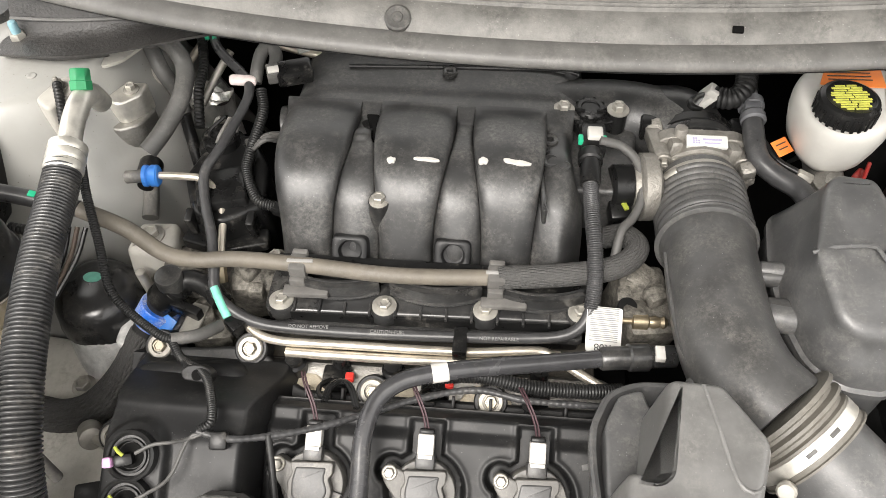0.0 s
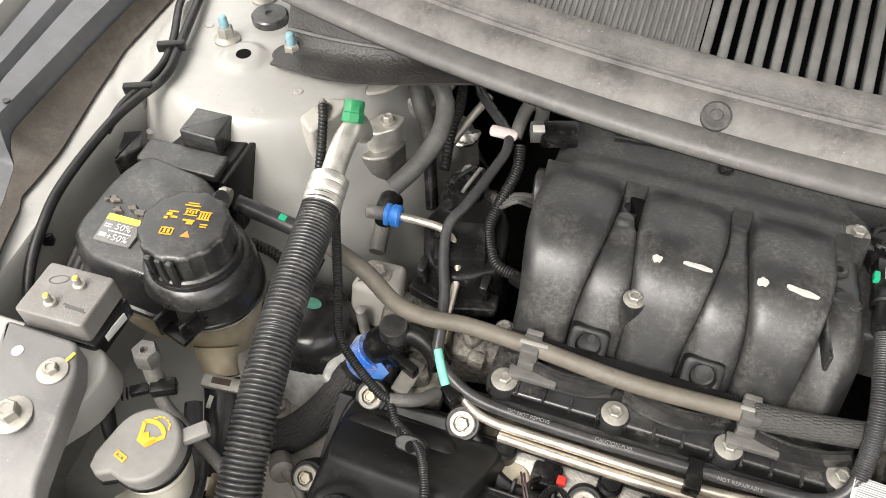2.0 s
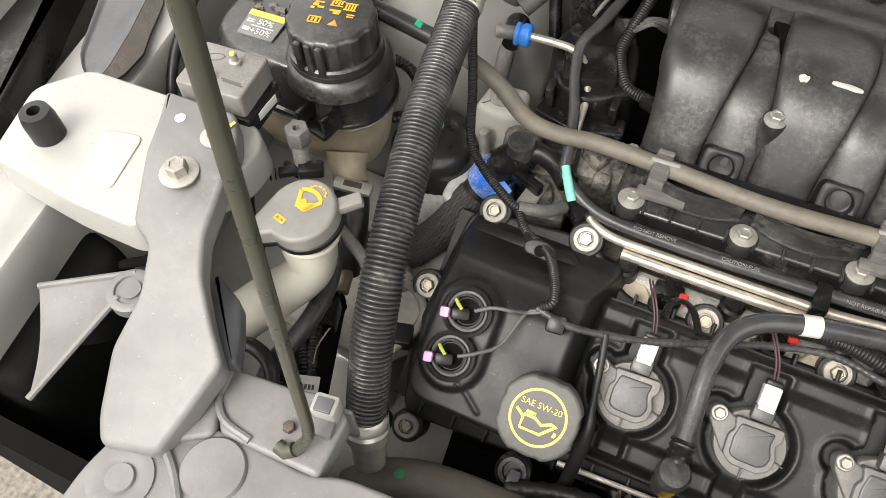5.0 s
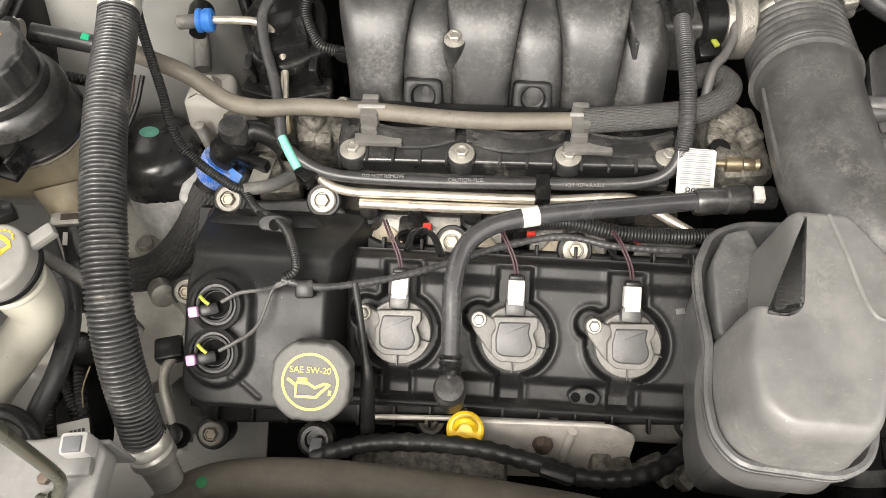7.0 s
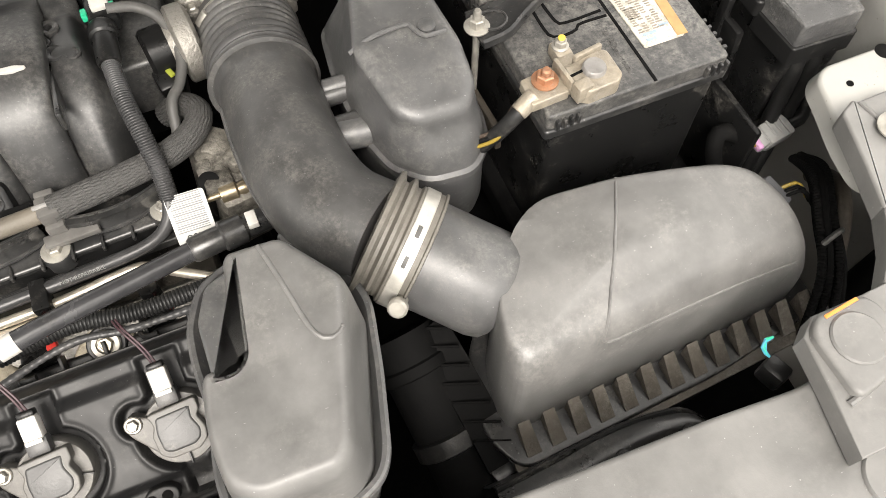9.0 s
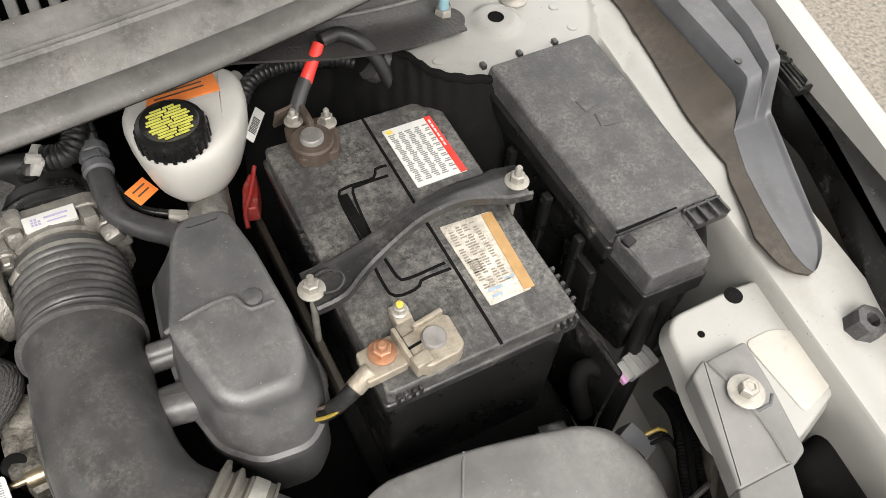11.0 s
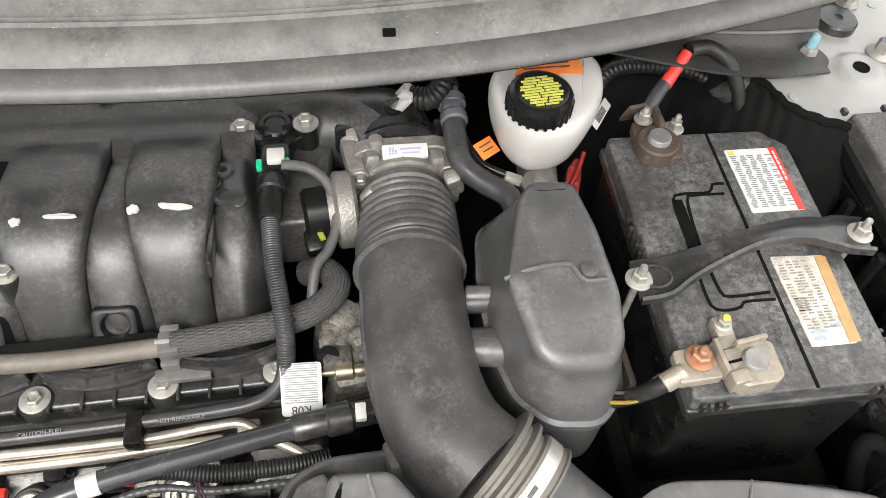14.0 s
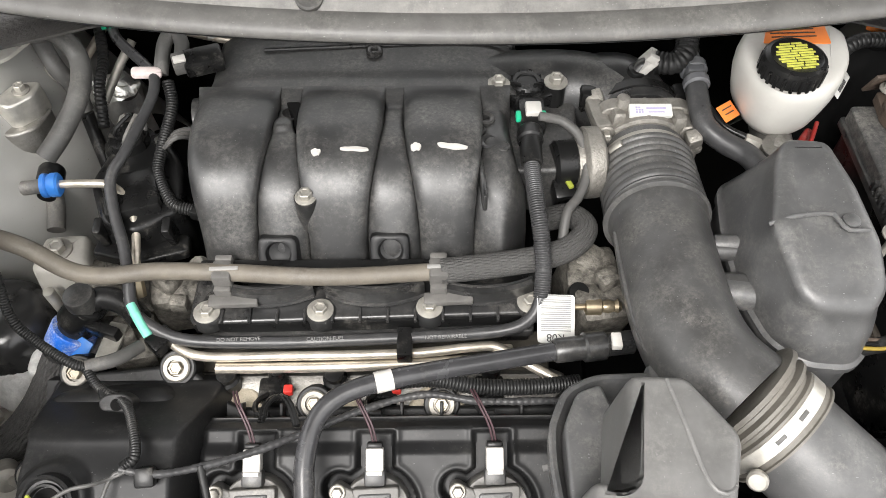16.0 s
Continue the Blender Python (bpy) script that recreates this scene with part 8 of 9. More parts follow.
part("base", slab(rpoly([(-0.618, -0.012), (-0.621, 0.045), (-0.541, 0.050), (-0.539, -0.008)], 0.004), 0.962, 0.983, 0.002), BLACKC, md)
part("label", box((-0.5395, 0.02, 0.974), (0.0012, 0.034, 0.010), 0.0003, (0, 0, -3)), PAPER, md, "white side label")
for x, y in ((-0.574, 0.034), (-0.587, 0.008)):
    part("stud", lathe((x, y, 1.008), (x, y, 1.1), [(0.006, 0), (0.006, 0.005), (0.0035, 0.006), (0.0035, 0.014), (0.002, 0.015)], 10), STEEL, md)
    part("paint_dot", cyl((x, y, 1.020), (x, y, 1.024), 0.0028, 0.001, 10), INKY, md, "yellow paint dot")
part("cable", tube([(-0.6241, 0.0483, 0.8935), (-0.6055, 0.0253, 0.8826), (-0.5891, 0.0044, 0.8552), (-0.5748, -0.0229, 0.8223), (-0.5661, -0.0361, 0.7785)], 0.0085, 12), RUBBER, md, "black cable under the module")
part("emblem", merge(B(), lathe((0, 0, 0), (0, 0, 1), [(1, 0), (1, 0.0006), (0.85, 0.0006), (0.85, 0)], 28), Matrix.Translation((-0.598, 0.034, 1.0088)) @ pose(0, 0, 0, 0, 0, 25) @ Matrix.Diagonal((0.010, 0.005, 1, 1))), BATTD, md, "embossed oval")
bars([(-0.565 + 0.003 * k, 0.012 - 0.002 * k, 0.022, 0.002) for k in range(2)], pose(0, 0, 1.0088, 0, 0, 0), BATTD, md, "embossed_line")

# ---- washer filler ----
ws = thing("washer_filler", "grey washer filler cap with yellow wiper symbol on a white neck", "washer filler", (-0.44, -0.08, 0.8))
C = Vector((-0.436, -0.076, 0.982))
tiltm = Matrix.Translation(C) @ pose(0, 0, 0, 6, -6, 0)
o = [(0.033 * math.cos(a), 0.033 * math.sin(a)) for a in np.linspace(-2.0, 2.85, 40)] + [(-0.038, -0.018), (-0.036, -0.030), (-0.026, -0.036)]
cp = part("cap", slab(o, -0.008, 0.010, 0.004, m=tiltm), CAPW, ws, "grey flip cap")
part("cap_edge", slab([(x * 1.05, y * 1.05) for x, y in o], -0.012, -0.006, 0.002, m=tiltm), BLACKC, cp)
part("hinge", merge(B(), box((0.034, 0.024, 0.0), (0.026, 0.014, 0.010), 0.003, (0, 0, 40)), tiltm), CAPW, cp)
M = tiltm @ pose(0.001, 0.006, 0.0102, 0, 0, -16) @ Matrix.Diagonal((1.16, 1.16, 1, 1))
arc = [(0.016 * math.sin(a), 0.016 * math.cos(a) - 0.004) for a in np.linspace(-0.75, 0.75, 9)]
lowp = [(0.005 * math.sin(a), 0.005 * math.cos(a) - 0.008) for a in np.linspace(0.75, -0.75, 5)]
sym = arc + lowp + [arc[0]]
part("wiper_symbol", merge(B(), sweep([(x, y, 0) for x, y in sym], lambda i, s: [(-0.0017, 0), (0.0017, 0), (0.0017, 0.0006), (-0.0017, 0.0006)]), M), INKO, cp, "yellow windscreen symbol")
part("wiper_symbol", merge(B(), slab([(-0.0095, 0.003), (-0.005, 0.001), (-0.002, 0.004), (0.002, 0.001), (0.005, 0.004), (0.0095, 0.002), (0.005, -0.006), (-0.005, -0.006)], 0, 0.0006, 0.0001), M), INKO, cp, "yellow windscreen symbol")
for k in range(6):
    a = -0.9 + 0.36 * k
    part("spray_dot", merge(B(), box((0.0075 * math.sin(a * 1.6) + 0.002, 0.0135 + 0.0045 * math.cos(a * 1.6), 0.0003), (0.003, 0.0013, 0.0006), 0, (0, 0, -40 * a)), M), INKO, cp)
bars([(-0.006, -0.019, 0.009, 0.0016), (-0.006, -0.0225, 0.009, 0.0016), (-0.0105, -0.0207, 0.0016, 0.005), (-0.0015, -0.0207, 0.0016, 0.005), (-0.006, -0.0207, 0.003, 0.001)], M, INKO, cp, "yellow_book_symbol")
part("neck", tube([(-0.4580, -0.0584, 0.9308), (-0.4505, -0.0659, 0.9094), (-0.4473, -0.0744, 0.8880), (-0.4601, -0.0862, 0.8666), (-0.4880, -0.1044, 0.8398), (-0.5244, -0.1312, 0.8024), (-0.5554, -0.1590, 0.7542)], lambda s: 0.0275 - 0.004 * smooth(0.02, 0.05, s) + 0.003 * smooth(0.07, 0.14, s), 28), MILK, ws, "milky white filler neck")
part("neck_bead", lathe((-0.434, -0.079, 0.953), (-0.434, -0.077, 0.98), [(0.027, 0), (0.0285, 0.002), (0.0285, 0.005), (0.027, 0.007)], 30), MILK, ws)

wl = thing("corner_wiring", "black hose and corrugated wiring beside the washer neck", "cable", (-0.43, -0.1, 0.8))
part("hose", tube([(-0.475, 0.01, 0.885), (-0.462, -0.013, 0.88), (-0.440, -0.040, 0.88), (-0.427, -0.070, 0.88), (-0.423, -0.100, 0.88), (-0.425, -0.129, 0.877), (-0.437, -0.166, 0.865), (-0.448, -0.19, 0.83)], 0.0095, 14), RUBBERG, wl)
for q in ([(-0.446, -0.060, 0.82), (-0.437, -0.093, 0.822), (-0.428, -0.120, 0.822), (-0.415, -0.149, 0.82), (-0.408, -0.175, 0.80)],
          [(-0.456, -0.080, 0.80), (-0.449, -0.107, 0.815), (-0.432, -0.133, 0.822), (-0.422, -0.149, 0.82), (-0.416, -0.178, 0.80)],
          [(-0.455, -0.120, 0.81), (-0.447, -0.144, 0.83), (-0.436, -0.169, 0.83), (-0.432, -0.19, 0.80)]):
    part("loom", corrugated(q, 0.0062, 0.0040, 0.0012, 12), RUBBER, wl)
part("thin_wire", tube([(-0.452, -0.102, 0.83), (-0.444, -0.122, 0.838), (-0.452, -0.128, 0.836)], 0.0012, 8), WINE, wl)
part("thin_wire", tube([(-0.418, -0.10, 0.835), (-0.421, -0.122, 0.83), (-0.416, -0.14, 0.826)], 0.0010, 8), BRASS, wl, "yellow wire")
part("plug", box((-0.433, -0.080, 0.818), (0.020, 0.034, 0.022), 0.003, (0, 0, 18)), BLACKC, wl)
part("plug_clip", box((-0.430, -0.046, 0.835), (0.012, 0.026, 0.012), 0.002, (0, 0, 15)), BRASS, wl, "tan plastic clip")
m = pose(-0.4015, -0.170, 0.858, 10, 6, 20)
tg = part("tape_tag", slab(rpoly([(-0.014, -0.008), (0.014, -0.008), (0.014, 0.008), (-0.014, 0.008)], 0.001), 0, 0.001, 0.0003, m=m), TAPE, wl, "white cloth tape with dark print")
bars([(-0.002 + 0.0035 * k, -0.003, 0.0024, 0.005) for k in range(4)], m @ Matrix.Translation((0, 0, 0.001)), INK, tg)
part("cable_loop", tube([(-0.482, -0.190, 0.86), (-0.478, -0.180, 0.878), (-0.467, -0.166, 0.882), (-0.446, -0.167, 0.882), (-0.428, -0.178, 0.878), (-0.424, -0.196, 0.86)], 0.0075, 12), RUBBER, wl)
# Added sheet; the shade of the gap is put into its near-black colour.
part("liner", slab(rpoly([(-0.462, -0.035), (-0.442, -0.035), (-0.402, -0.15), (-0.40, -0.20), (-0.47, -0.20), (-0.468, -0.12)], 0.01), 0.775, 0.783, 0.002), DARK, wl, "near-black backing sheet for the shaded gap")

# ---- headlamp backs, added near black so the gaps below the cover arms read as shade ----
for side in (-1, 1):
    X = lambda u: CX + side * u
    hl = thing("headlamp_housing", "near-black headlamp back that fills the shaded gap below the cover arm", "headlamp", (X(0.74), -0.2, 0.82))
    o = [(X(0.70), -0.30), (X(0.925), -0.30), (X(0.915), -0.16), (X(0.86), -0.118), (X(0.705), -0.14)]
    o = o if side > 0 else o[::-1]
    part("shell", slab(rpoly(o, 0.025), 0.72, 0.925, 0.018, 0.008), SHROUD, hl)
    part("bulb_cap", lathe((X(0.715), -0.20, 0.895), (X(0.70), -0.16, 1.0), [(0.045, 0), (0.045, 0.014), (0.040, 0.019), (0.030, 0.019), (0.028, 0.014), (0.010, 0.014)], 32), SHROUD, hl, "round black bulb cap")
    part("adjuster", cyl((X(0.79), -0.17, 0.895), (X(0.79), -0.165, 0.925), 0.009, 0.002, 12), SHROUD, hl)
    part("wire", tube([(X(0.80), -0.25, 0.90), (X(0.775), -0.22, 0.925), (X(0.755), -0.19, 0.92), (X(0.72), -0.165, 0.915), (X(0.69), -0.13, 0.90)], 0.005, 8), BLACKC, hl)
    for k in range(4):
        part("rib", box((X(0.745 + 0.025 * k), -0.265, 0.902), (0.003, 0.05, 0.012), 0.001), SHROUD, hl)

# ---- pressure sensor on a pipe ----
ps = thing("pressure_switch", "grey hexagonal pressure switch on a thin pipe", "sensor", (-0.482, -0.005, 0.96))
part("head", lathe((-0.484, -0.002, 0.983), (-0.482, 0.0, 1.1), [(0.012, 0), (0.0125, 0.002), (0.0125, 0.016), (0.011, 0.0185), (0.004, 0.0185), (0.003, 0.014)], 6), SEAL, ps)
part("neck", cyl((-0.482, -0.008, 0.95), (-0.484, -0.002, 0.986), 0.0085), COILG, ps)
part("clip", box((-0.470, -0.012, 0.958), (0.024, 0.014, 0.012), 0.002, (0, 0, 30)), BLACKC, ps)
part("brush_clip", box((-0.49, -0.02, 0.955), (0.022, 0.010, 0.008), 0.002, (0, 0, 35)), BLACKC, ps)
part("pipe", tube([(-0.482, -0.01, 0.95), (-0.470, -0.02, 0.935), (-0.44, -0.03, 0.905), (-0.405, -0.042, 0.875), (-0.39, -0.05, 0.80)], 0.0065, 10), COILG, ps, "grey thin pipe")
for k in range(7):
    part("bristle", box((-0.506 + 0.0035 * k, -0.030 + 0.003 * k, 0.952), (0.0012, 0.012, 0.004), 0.0003, (0, 0, 35)), BLACKC, ps)
part("side_tube", tube([(-0.53, 0.02, 0.90), (-0.51, 0.005, 0.915), (-0.49, -0.005, 0.93)], 0.0045, 8), BLACKC, ps)

# ---- air conditioning hose ----
ac = thing("air_conditioning_hose", "black ribbed air conditioning hose with aluminium ends", "hose", (-0.38, 0, 0.9))
part("sleeve", corrugated([(-0.404, 0.205, 1.022), (-0.399, 0.17, 1.016), (-0.383, 0.08, 1.013), (-0.364, -0.01, 1.0), (-0.350, -0.08, 0.973), (-0.342, -0.125, 0.935), (-0.334, -0.16, 0.89), (-0.33, -0.178, 0.86)], 0.0196, 0.0043, 0.0036, 28), RIBBED, ac)
part("crimp", lathe((-0.403, 0.196, 1.019), (-0.409, 0.245, 1.030), [(0.019, 0), (0.0205, 0.003), (0.0205, 0.010), (0.0185, 0.012), (0.0205, 0.015), (0.0205, 0.022), (0.0185, 0.024), (0.0205, 0.027), (0.020, 0.034), (0.014, 0.038)], 28), ALUB, ac, "aluminium crimp sleeve")
part("pipe", tube([(-0.407, 0.232, 1.027), (-0.409, 0.258, 1.036), (-0.410, 0.285, 1.040), (-0.412, 0.31, 1.03), (-0.418, 0.33, 1.0)], 0.0125, 18), ALUB, ac, "bare aluminium pipe")
part("port", cyl((-0.410, 0.285, 1.035), (-0.4125, 0.303, 1.052), 0.009), ALUB, ac)
part("port_cap", lathe((-0.4115, 0.297, 1.045), (-0.4145, 0.318, 1.068), [(0.0115, 0), (0.0125, 0.001), (0.0125, 0.010), (0.0115, 0.011), (0.0115, 0.022), (0.010, 0.024), (0.003, 0.024)], 8), GREEN, ac, "green service port cap")
part("lower_crimp", lathe((-0.331, -0.175, 0.868), (-0.320, -0.20, 0.815), [(0.019, 0), (0.021, 0.003), (0.021, 0.012), (0.018, 0.014), (0.021, 0.017), (0.021, 0.026), (0.017, 0.03), (0.015, 0.06)], 26), ALUB, ac, "aluminium crimp sleeve")
ab = thing("expansion_valve_block", "cast aluminium pipe block bolted to the bulkhead panel", "pipe block", (-0.45, 0.36, 0.93))
part("left_block", slab(rpoly([(-0.50, 0.33), (-0.485, 0.372), (-0.458, 0.378), (-0.456, 0.355), (-0.475, 0.31)], 0.008), 0.955, 1.0, 0.004), WHITED, ab, "pale white bracket")
part("right_block", slab(rpoly([(-0.448, 0.378), (-0.43, 0.412), (-0.40, 0.415), (-0.402, 0.39), (-0.425, 0.368)], 0.008), 0.925, 0.962, 0.004), ALUB, ab)
part("lower_block", slab(rpoly([(-0.455, 0.365), (-0.43, 0.405), (-0.395, 0.405), (-0.405, 0.37), (-0.43, 0.355)], 0.010), 0.88, 0.93, 0.004), ALU, ab)
hexbolt((-0.478, 0.352, 1.0), ab, 0.006, washer=0.010, h=0.008, stud=0.006)
hexbolt((-0.417, 0.397, 0.962), ab, 0.0065, washer=0.010, h=0.008)
part("stay", slab(rpoly([(-0.448, 0.40), (-0.425, 0.415), (-0.395, 0.475), (-0.40, 0.49), (-0.425, 0.48), (-0.45, 0.43)], 0.008), 0.99, 0.994, 0.001), WHITED, ab, "pale sheet metal stay")
part("earth_lead", corrugated([(-0.477, 0.35, 1.008), (-0.470, 0.335, 1.003), (-0.462, 0.31, 0.985), (-0.459, 0.29, 0.958), (-0.452, 0.27, 0.92)], 0.0058, 0.0045, 0.001, 12), RUBBER, ab, "short black sleeved lead")
part("down_pipe", tube([(-0.425, 0.385, 0.89), (-0.415, 0.36, 0.86), (-0.40, 0.32, 0.85), (-0.395, 0.29, 0.84)], 0.0105, 14), COILG, ab)

# heater hoses at the bulkhead
hh = thing("heater_hoses", "pair of grey rubber heater hoses at the bulkhead", "hose", (-0.41, 0.45, 0.9))
part("outer_hose", tube([(-0.406, 0.459, 0.985), (-0.393, 0.458, 1.000), (-0.370, 0.447, 0.995), (-0.355, 0.432, 0.975), (-0.350, 0.392, 0.962), (-0.365, 0.352, 0.942), (-0.384, 0.327, 0.925)], 0.0115, 16), SEAL, hh)
part("inner_hose", tube([(-0.406, 0.459, 0.985), (-0.391, 0.440, 0.960), (-0.381, 0.439, 0.930), (-0.376, 0.431, 0.900)], 0.0105, 16), SEAL, hh)
part("sleeve", tube([(-0.376, 0.431, 0.895), (-0.372, 0.420, 0.870), (-0.359, 0.391, 0.830)], 0.0085, 12), BLACKC, hh, "black sleeve on the drain tube")
part("refrigerant_pipe", tube([(-0.410, 0.466, 0.940), (-0.420, 0.464, 0.900), (-0.428, 0.455, 0.870)], 0.0095, 14), ALUB, hh, "bare aluminium pipe")
part("lower_pipe", tube([(-0.432, 0.388, 0.910), (-0.434, 0.383, 0.880), (-0.439, 0.369, 0.850)], 0.0125, 16), COILG, hh, "dull grey lower pipe")
part("coupling", lathe((-0.389, 0.335, 0.898), (-0.386, 0.295, 0.895), [(0.0135, 0), (0.015, 0.003), (0.015, 0.02), (0.012, 0.024), (0.010, 0.04)], 18), BLACKC, hh, "black quick coupling")
part("pipe_stub", tube([(-0.352, 0.44, 0.905), (-0.335, 0.47, 0.93), (-0.318, 0.50, 0.95)], 0.0055, 10), STEEL, hh, "bare steel stub")
sp = thing("steel_heater_pipe", "bright steel pipe running across the bulkhead", "pipe", (-0.28, 0.52, 0.93))
part("pipe", tube([(-0.43, 0.485, 0.88), (-0.396, 0.53, 0.905), (-0.366, 0.572, 0.935), (-0.345, 0.578, 0.945), (-0.295, 0.537, 0.948), (-0.214, 0.510, 0.945), (-0.14, 0.51, 0.935)], 0.0055, 12), TUBE, sp)
part("tag", box((-0.222, 0.512, 0.955), (0.016, 0.022, 0.003), 0.001, (20, 0, 30)), PAPER, sp, "white tag with black print")
part("blue_clip", lathe((-0.377, 0.288, 0.922), (-0.355, 0.290, 0.922), [(0.011, 0), (0.0135, 0.001), (0.0135, 0.005), (0.0115, 0.007), (0.0135, 0.010), (0.0135, 0.017), (0.011, 0.019)], 22), BLUE, sp, "blue plastic clip")
part("clip_stub", cyl((-0.40, 0.286, 0.92), (-0.376, 0.288, 0.922), 0.008), COILG, sp)
part("vent_pipe", tube([(-0.362, 0.290, 0.922), (-0.33, 0.291, 0.922), (-0.305, 0.290, 0.920), (-0.285, 0.276, 0.912), (-0.274, 0.25, 0.90), (-0.271, 0.22, 0.885), (-0.270, 0.195, 0.87)], 0.0048, 12), TUBE, sp, "nickel plated vent pipe")
part("vent_foot", cyl((-0.270, 0.20, 0.875), (-0.268, 0.185, 0.855), 0.0075, seg=8), BRASS, sp)

# ---- rear coil housing, foil shield, harnesses behind the manifold's end ----
rb = thing("rear_engine_cover", "black plastic rear cover beside the manifold", "engine cover", (-0.29, 0.31, 0.82))
part("body", slab(rpoly([(-0.338, 0.31), (-0.322, 0.375), (-0.268, 0.392), (-0.238, 0.34), (-0.225, 0.27), (-0.275, 0.235), (-0.312, 0.25)], 0.012), 0.79, 0.905, 0.008, 0.004), BLACKC, rb)
part("ledge", slab(rpoly([(-0.330, 0.235), (-0.325, 0.262), (-0.225, 0.262), (-0.222, 0.238), (-0.275, 0.222)], 0.006), 0.855, 0.868, 0.003), BLACKC, rb)
for x in (-0.315, -0.275, -0.24):
    part("buttress", box((x, 0.252, 0.885), (0.010, 0.02, 0.036), 0.003, (12, 0, 0)), BLACKC, rb)
part("step", box((-0.283, 0.285, 0.900), (0.06, 0.06, 0.036), 0.006, (0, 0, 18)), BLACKC, rb)
part("turret", lathe((-0.305, 0.37, 0.895), (-0.305, 0.37, 1), [(0.032, 0), (0.03, 0.008), (0.024, 0.010), (0.023, 0.022), (0.019, 0.024)], 28), BLACKC, rb)
for k in range(6):
    a = k * 1.05
    part("wire_loop", tube([(-0.305 + 0.012 * math.cos(a), 0.37 + 0.012 * math.sin(a), 0.90), (-0.30 + 0.018 * math.cos(a + 0.4), 0.375 + 0.018 * math.sin(a + 0.4), 0.925), (-0.296 + 0.008 * math.cos(a + 1), 0.385, 0.935)], 0.0025, 8), (COILG, BLACKC)[k % 2], rb)
fs = thing("foil_heat_shield", "crumpled bright foil heat shield", "heat shield", (-0.372, 0.56, 0.78))
f = lambda a, b: (-0.366 + (0.036 + 0.003 * math.sin(7 * a + 4 * b)) * math.cos(a), 0.492 + (0.030 + 0.003 * math.sin(5 * a - 6 * b)) * math.sin(a), 0.80 + 0.08 * b + 0.005 * math.sin(6 * a + 2))
part("foil", grid_surface(f, np.linspace(-3.0, 0.6, 40), np.linspace(0, 1, 16), thick=0.001), FOIL, fs)
f = lambda a, b: (-0.366 + (0.036 + 0.003 * math.sin(7 * a)) * math.cos(a) * (1 - b), 0.492 + (0.030 + 0.003 * math.sin(5 * a - 6)) * math.sin(a) * (1 - b), 0.88 + 0.010 * b + 0.004 * math.sin(6 * a + 9 * b))
part("foil_top", grid_surface(f, np.linspace(-3.14, 3.14, 50), np.linspace(0, 0.97, 12), thick=0.001), FOIL, fs)
eh = thing("engine_harness", "black corrugated engine wiring harness down to the fuel line", "cable", (-0.29, 0.3, 0.9))
part("trunk", tube([(-0.345, 0.535, 0.97), (-0.326, 0.48, 0.972), (-0.275, 0.424, 0.970), (-0.265, 0.400, 0.965), (-0.271, 0.374, 0.955), (-0.286, 0.316, 0.945), (-0.298, 0.288, 0.935), (-0.292, 0.255, 0.920), (-0.277, 0.216, 0.905), (-0.268, 0.182, 0.893)], 0.0062, 12), RUBBERG, eh)
part("branch", corrugated([(-0.253, 0.412, 0.962), (-0.248, 0.387, 0.945), (-0.256, 0.343, 0.925), (-0.257, 0.312, 0.913), (-0.237, 0.276, 0.905), (-0.213, 0.268, 0.902)], 0.0072, 0.0032, 0.0012, 12), RUBBER, eh)
part("branch_plug", box((-0.205, 0.264, 0.901), (0.022, 0.014, 0.014), 0.003, (0, 0, -20)), BLACKC, eh, "black sensor plug")
part("branch", corrugated([(-0.365, 0.53, 0.96), (-0.352, 0.48, 0.94), (-0.35, 0.44, 0.93), (-0.345, 0.40, 0.90)], 0.007, 0.005, 0.0012, 12), RUBBER, eh)
part("wrap", box((-0.275, 0.415, 0.972), (0.034, 0.013, 0.011), 0.004, (0, 10, 12)), TAPEP, eh, "pinkish white tape wrap")
part("hook", tube([(-0.262, 0.42, 0.965), (-0.258, 0.45, 0.985), (-0.248, 0.462, 0.992), (-0.238, 0.45, 0.985), (-0.238, 0.425, 0.975)], 0.0085, 12), SEAL, eh)
part("connector", box((-0.212, 0.432, 0.975), (0.045, 0.026, 0.024), 0.004, (10, 0, 20)), BLACKC, eh)
part("connector_end", box((-0.236, 0.424, 0.978), (0.018, 0.02, 0.018), 0.002, (10, 0, 20)), SEAL, eh)
part("white_lock", box((-0.234, 0.418, 0.989), (0.014, 0.010, 0.003), 0.001, (10, 0, 20)), TAPE, eh, "cream coloured lock")
for p, c in (((-0.345, 0.50, 0.975), MINTC), ((-0.333, 0.495, 0.975), MINTC)):
    part("marker", box(p, (0.006, 0.016, 0.006), 0.001, (0, 0, 20)), c, eh, "green tape marker")
for k in range(5):
    a = 0.5 * k
    part("loose_wire", tube([(-0.22, 0.372 - 0.004 * k, 0.925), (-0.235, 0.365 - 0.006 * k, 0.93 + 0.003 * k), (-0.255, 0.36 - 0.005 * k, 0.925), (-0.27, 0.365, 0.915)], 0.0028, 8), (SEAL, COILG)[k % 2], eh)

hexbolt((-0.205, 0.215, 0.872), eh, 0.007, washer=0.011, h=0.007)

# ---- engine mount and lower hoses ----
em = thing("engine_mount", "black domed engine mount on an aluminium bracket", "engine mount", (-0.43, 0.17, 0.75))
C = Vector((-0.437, 0.187, 0.765))
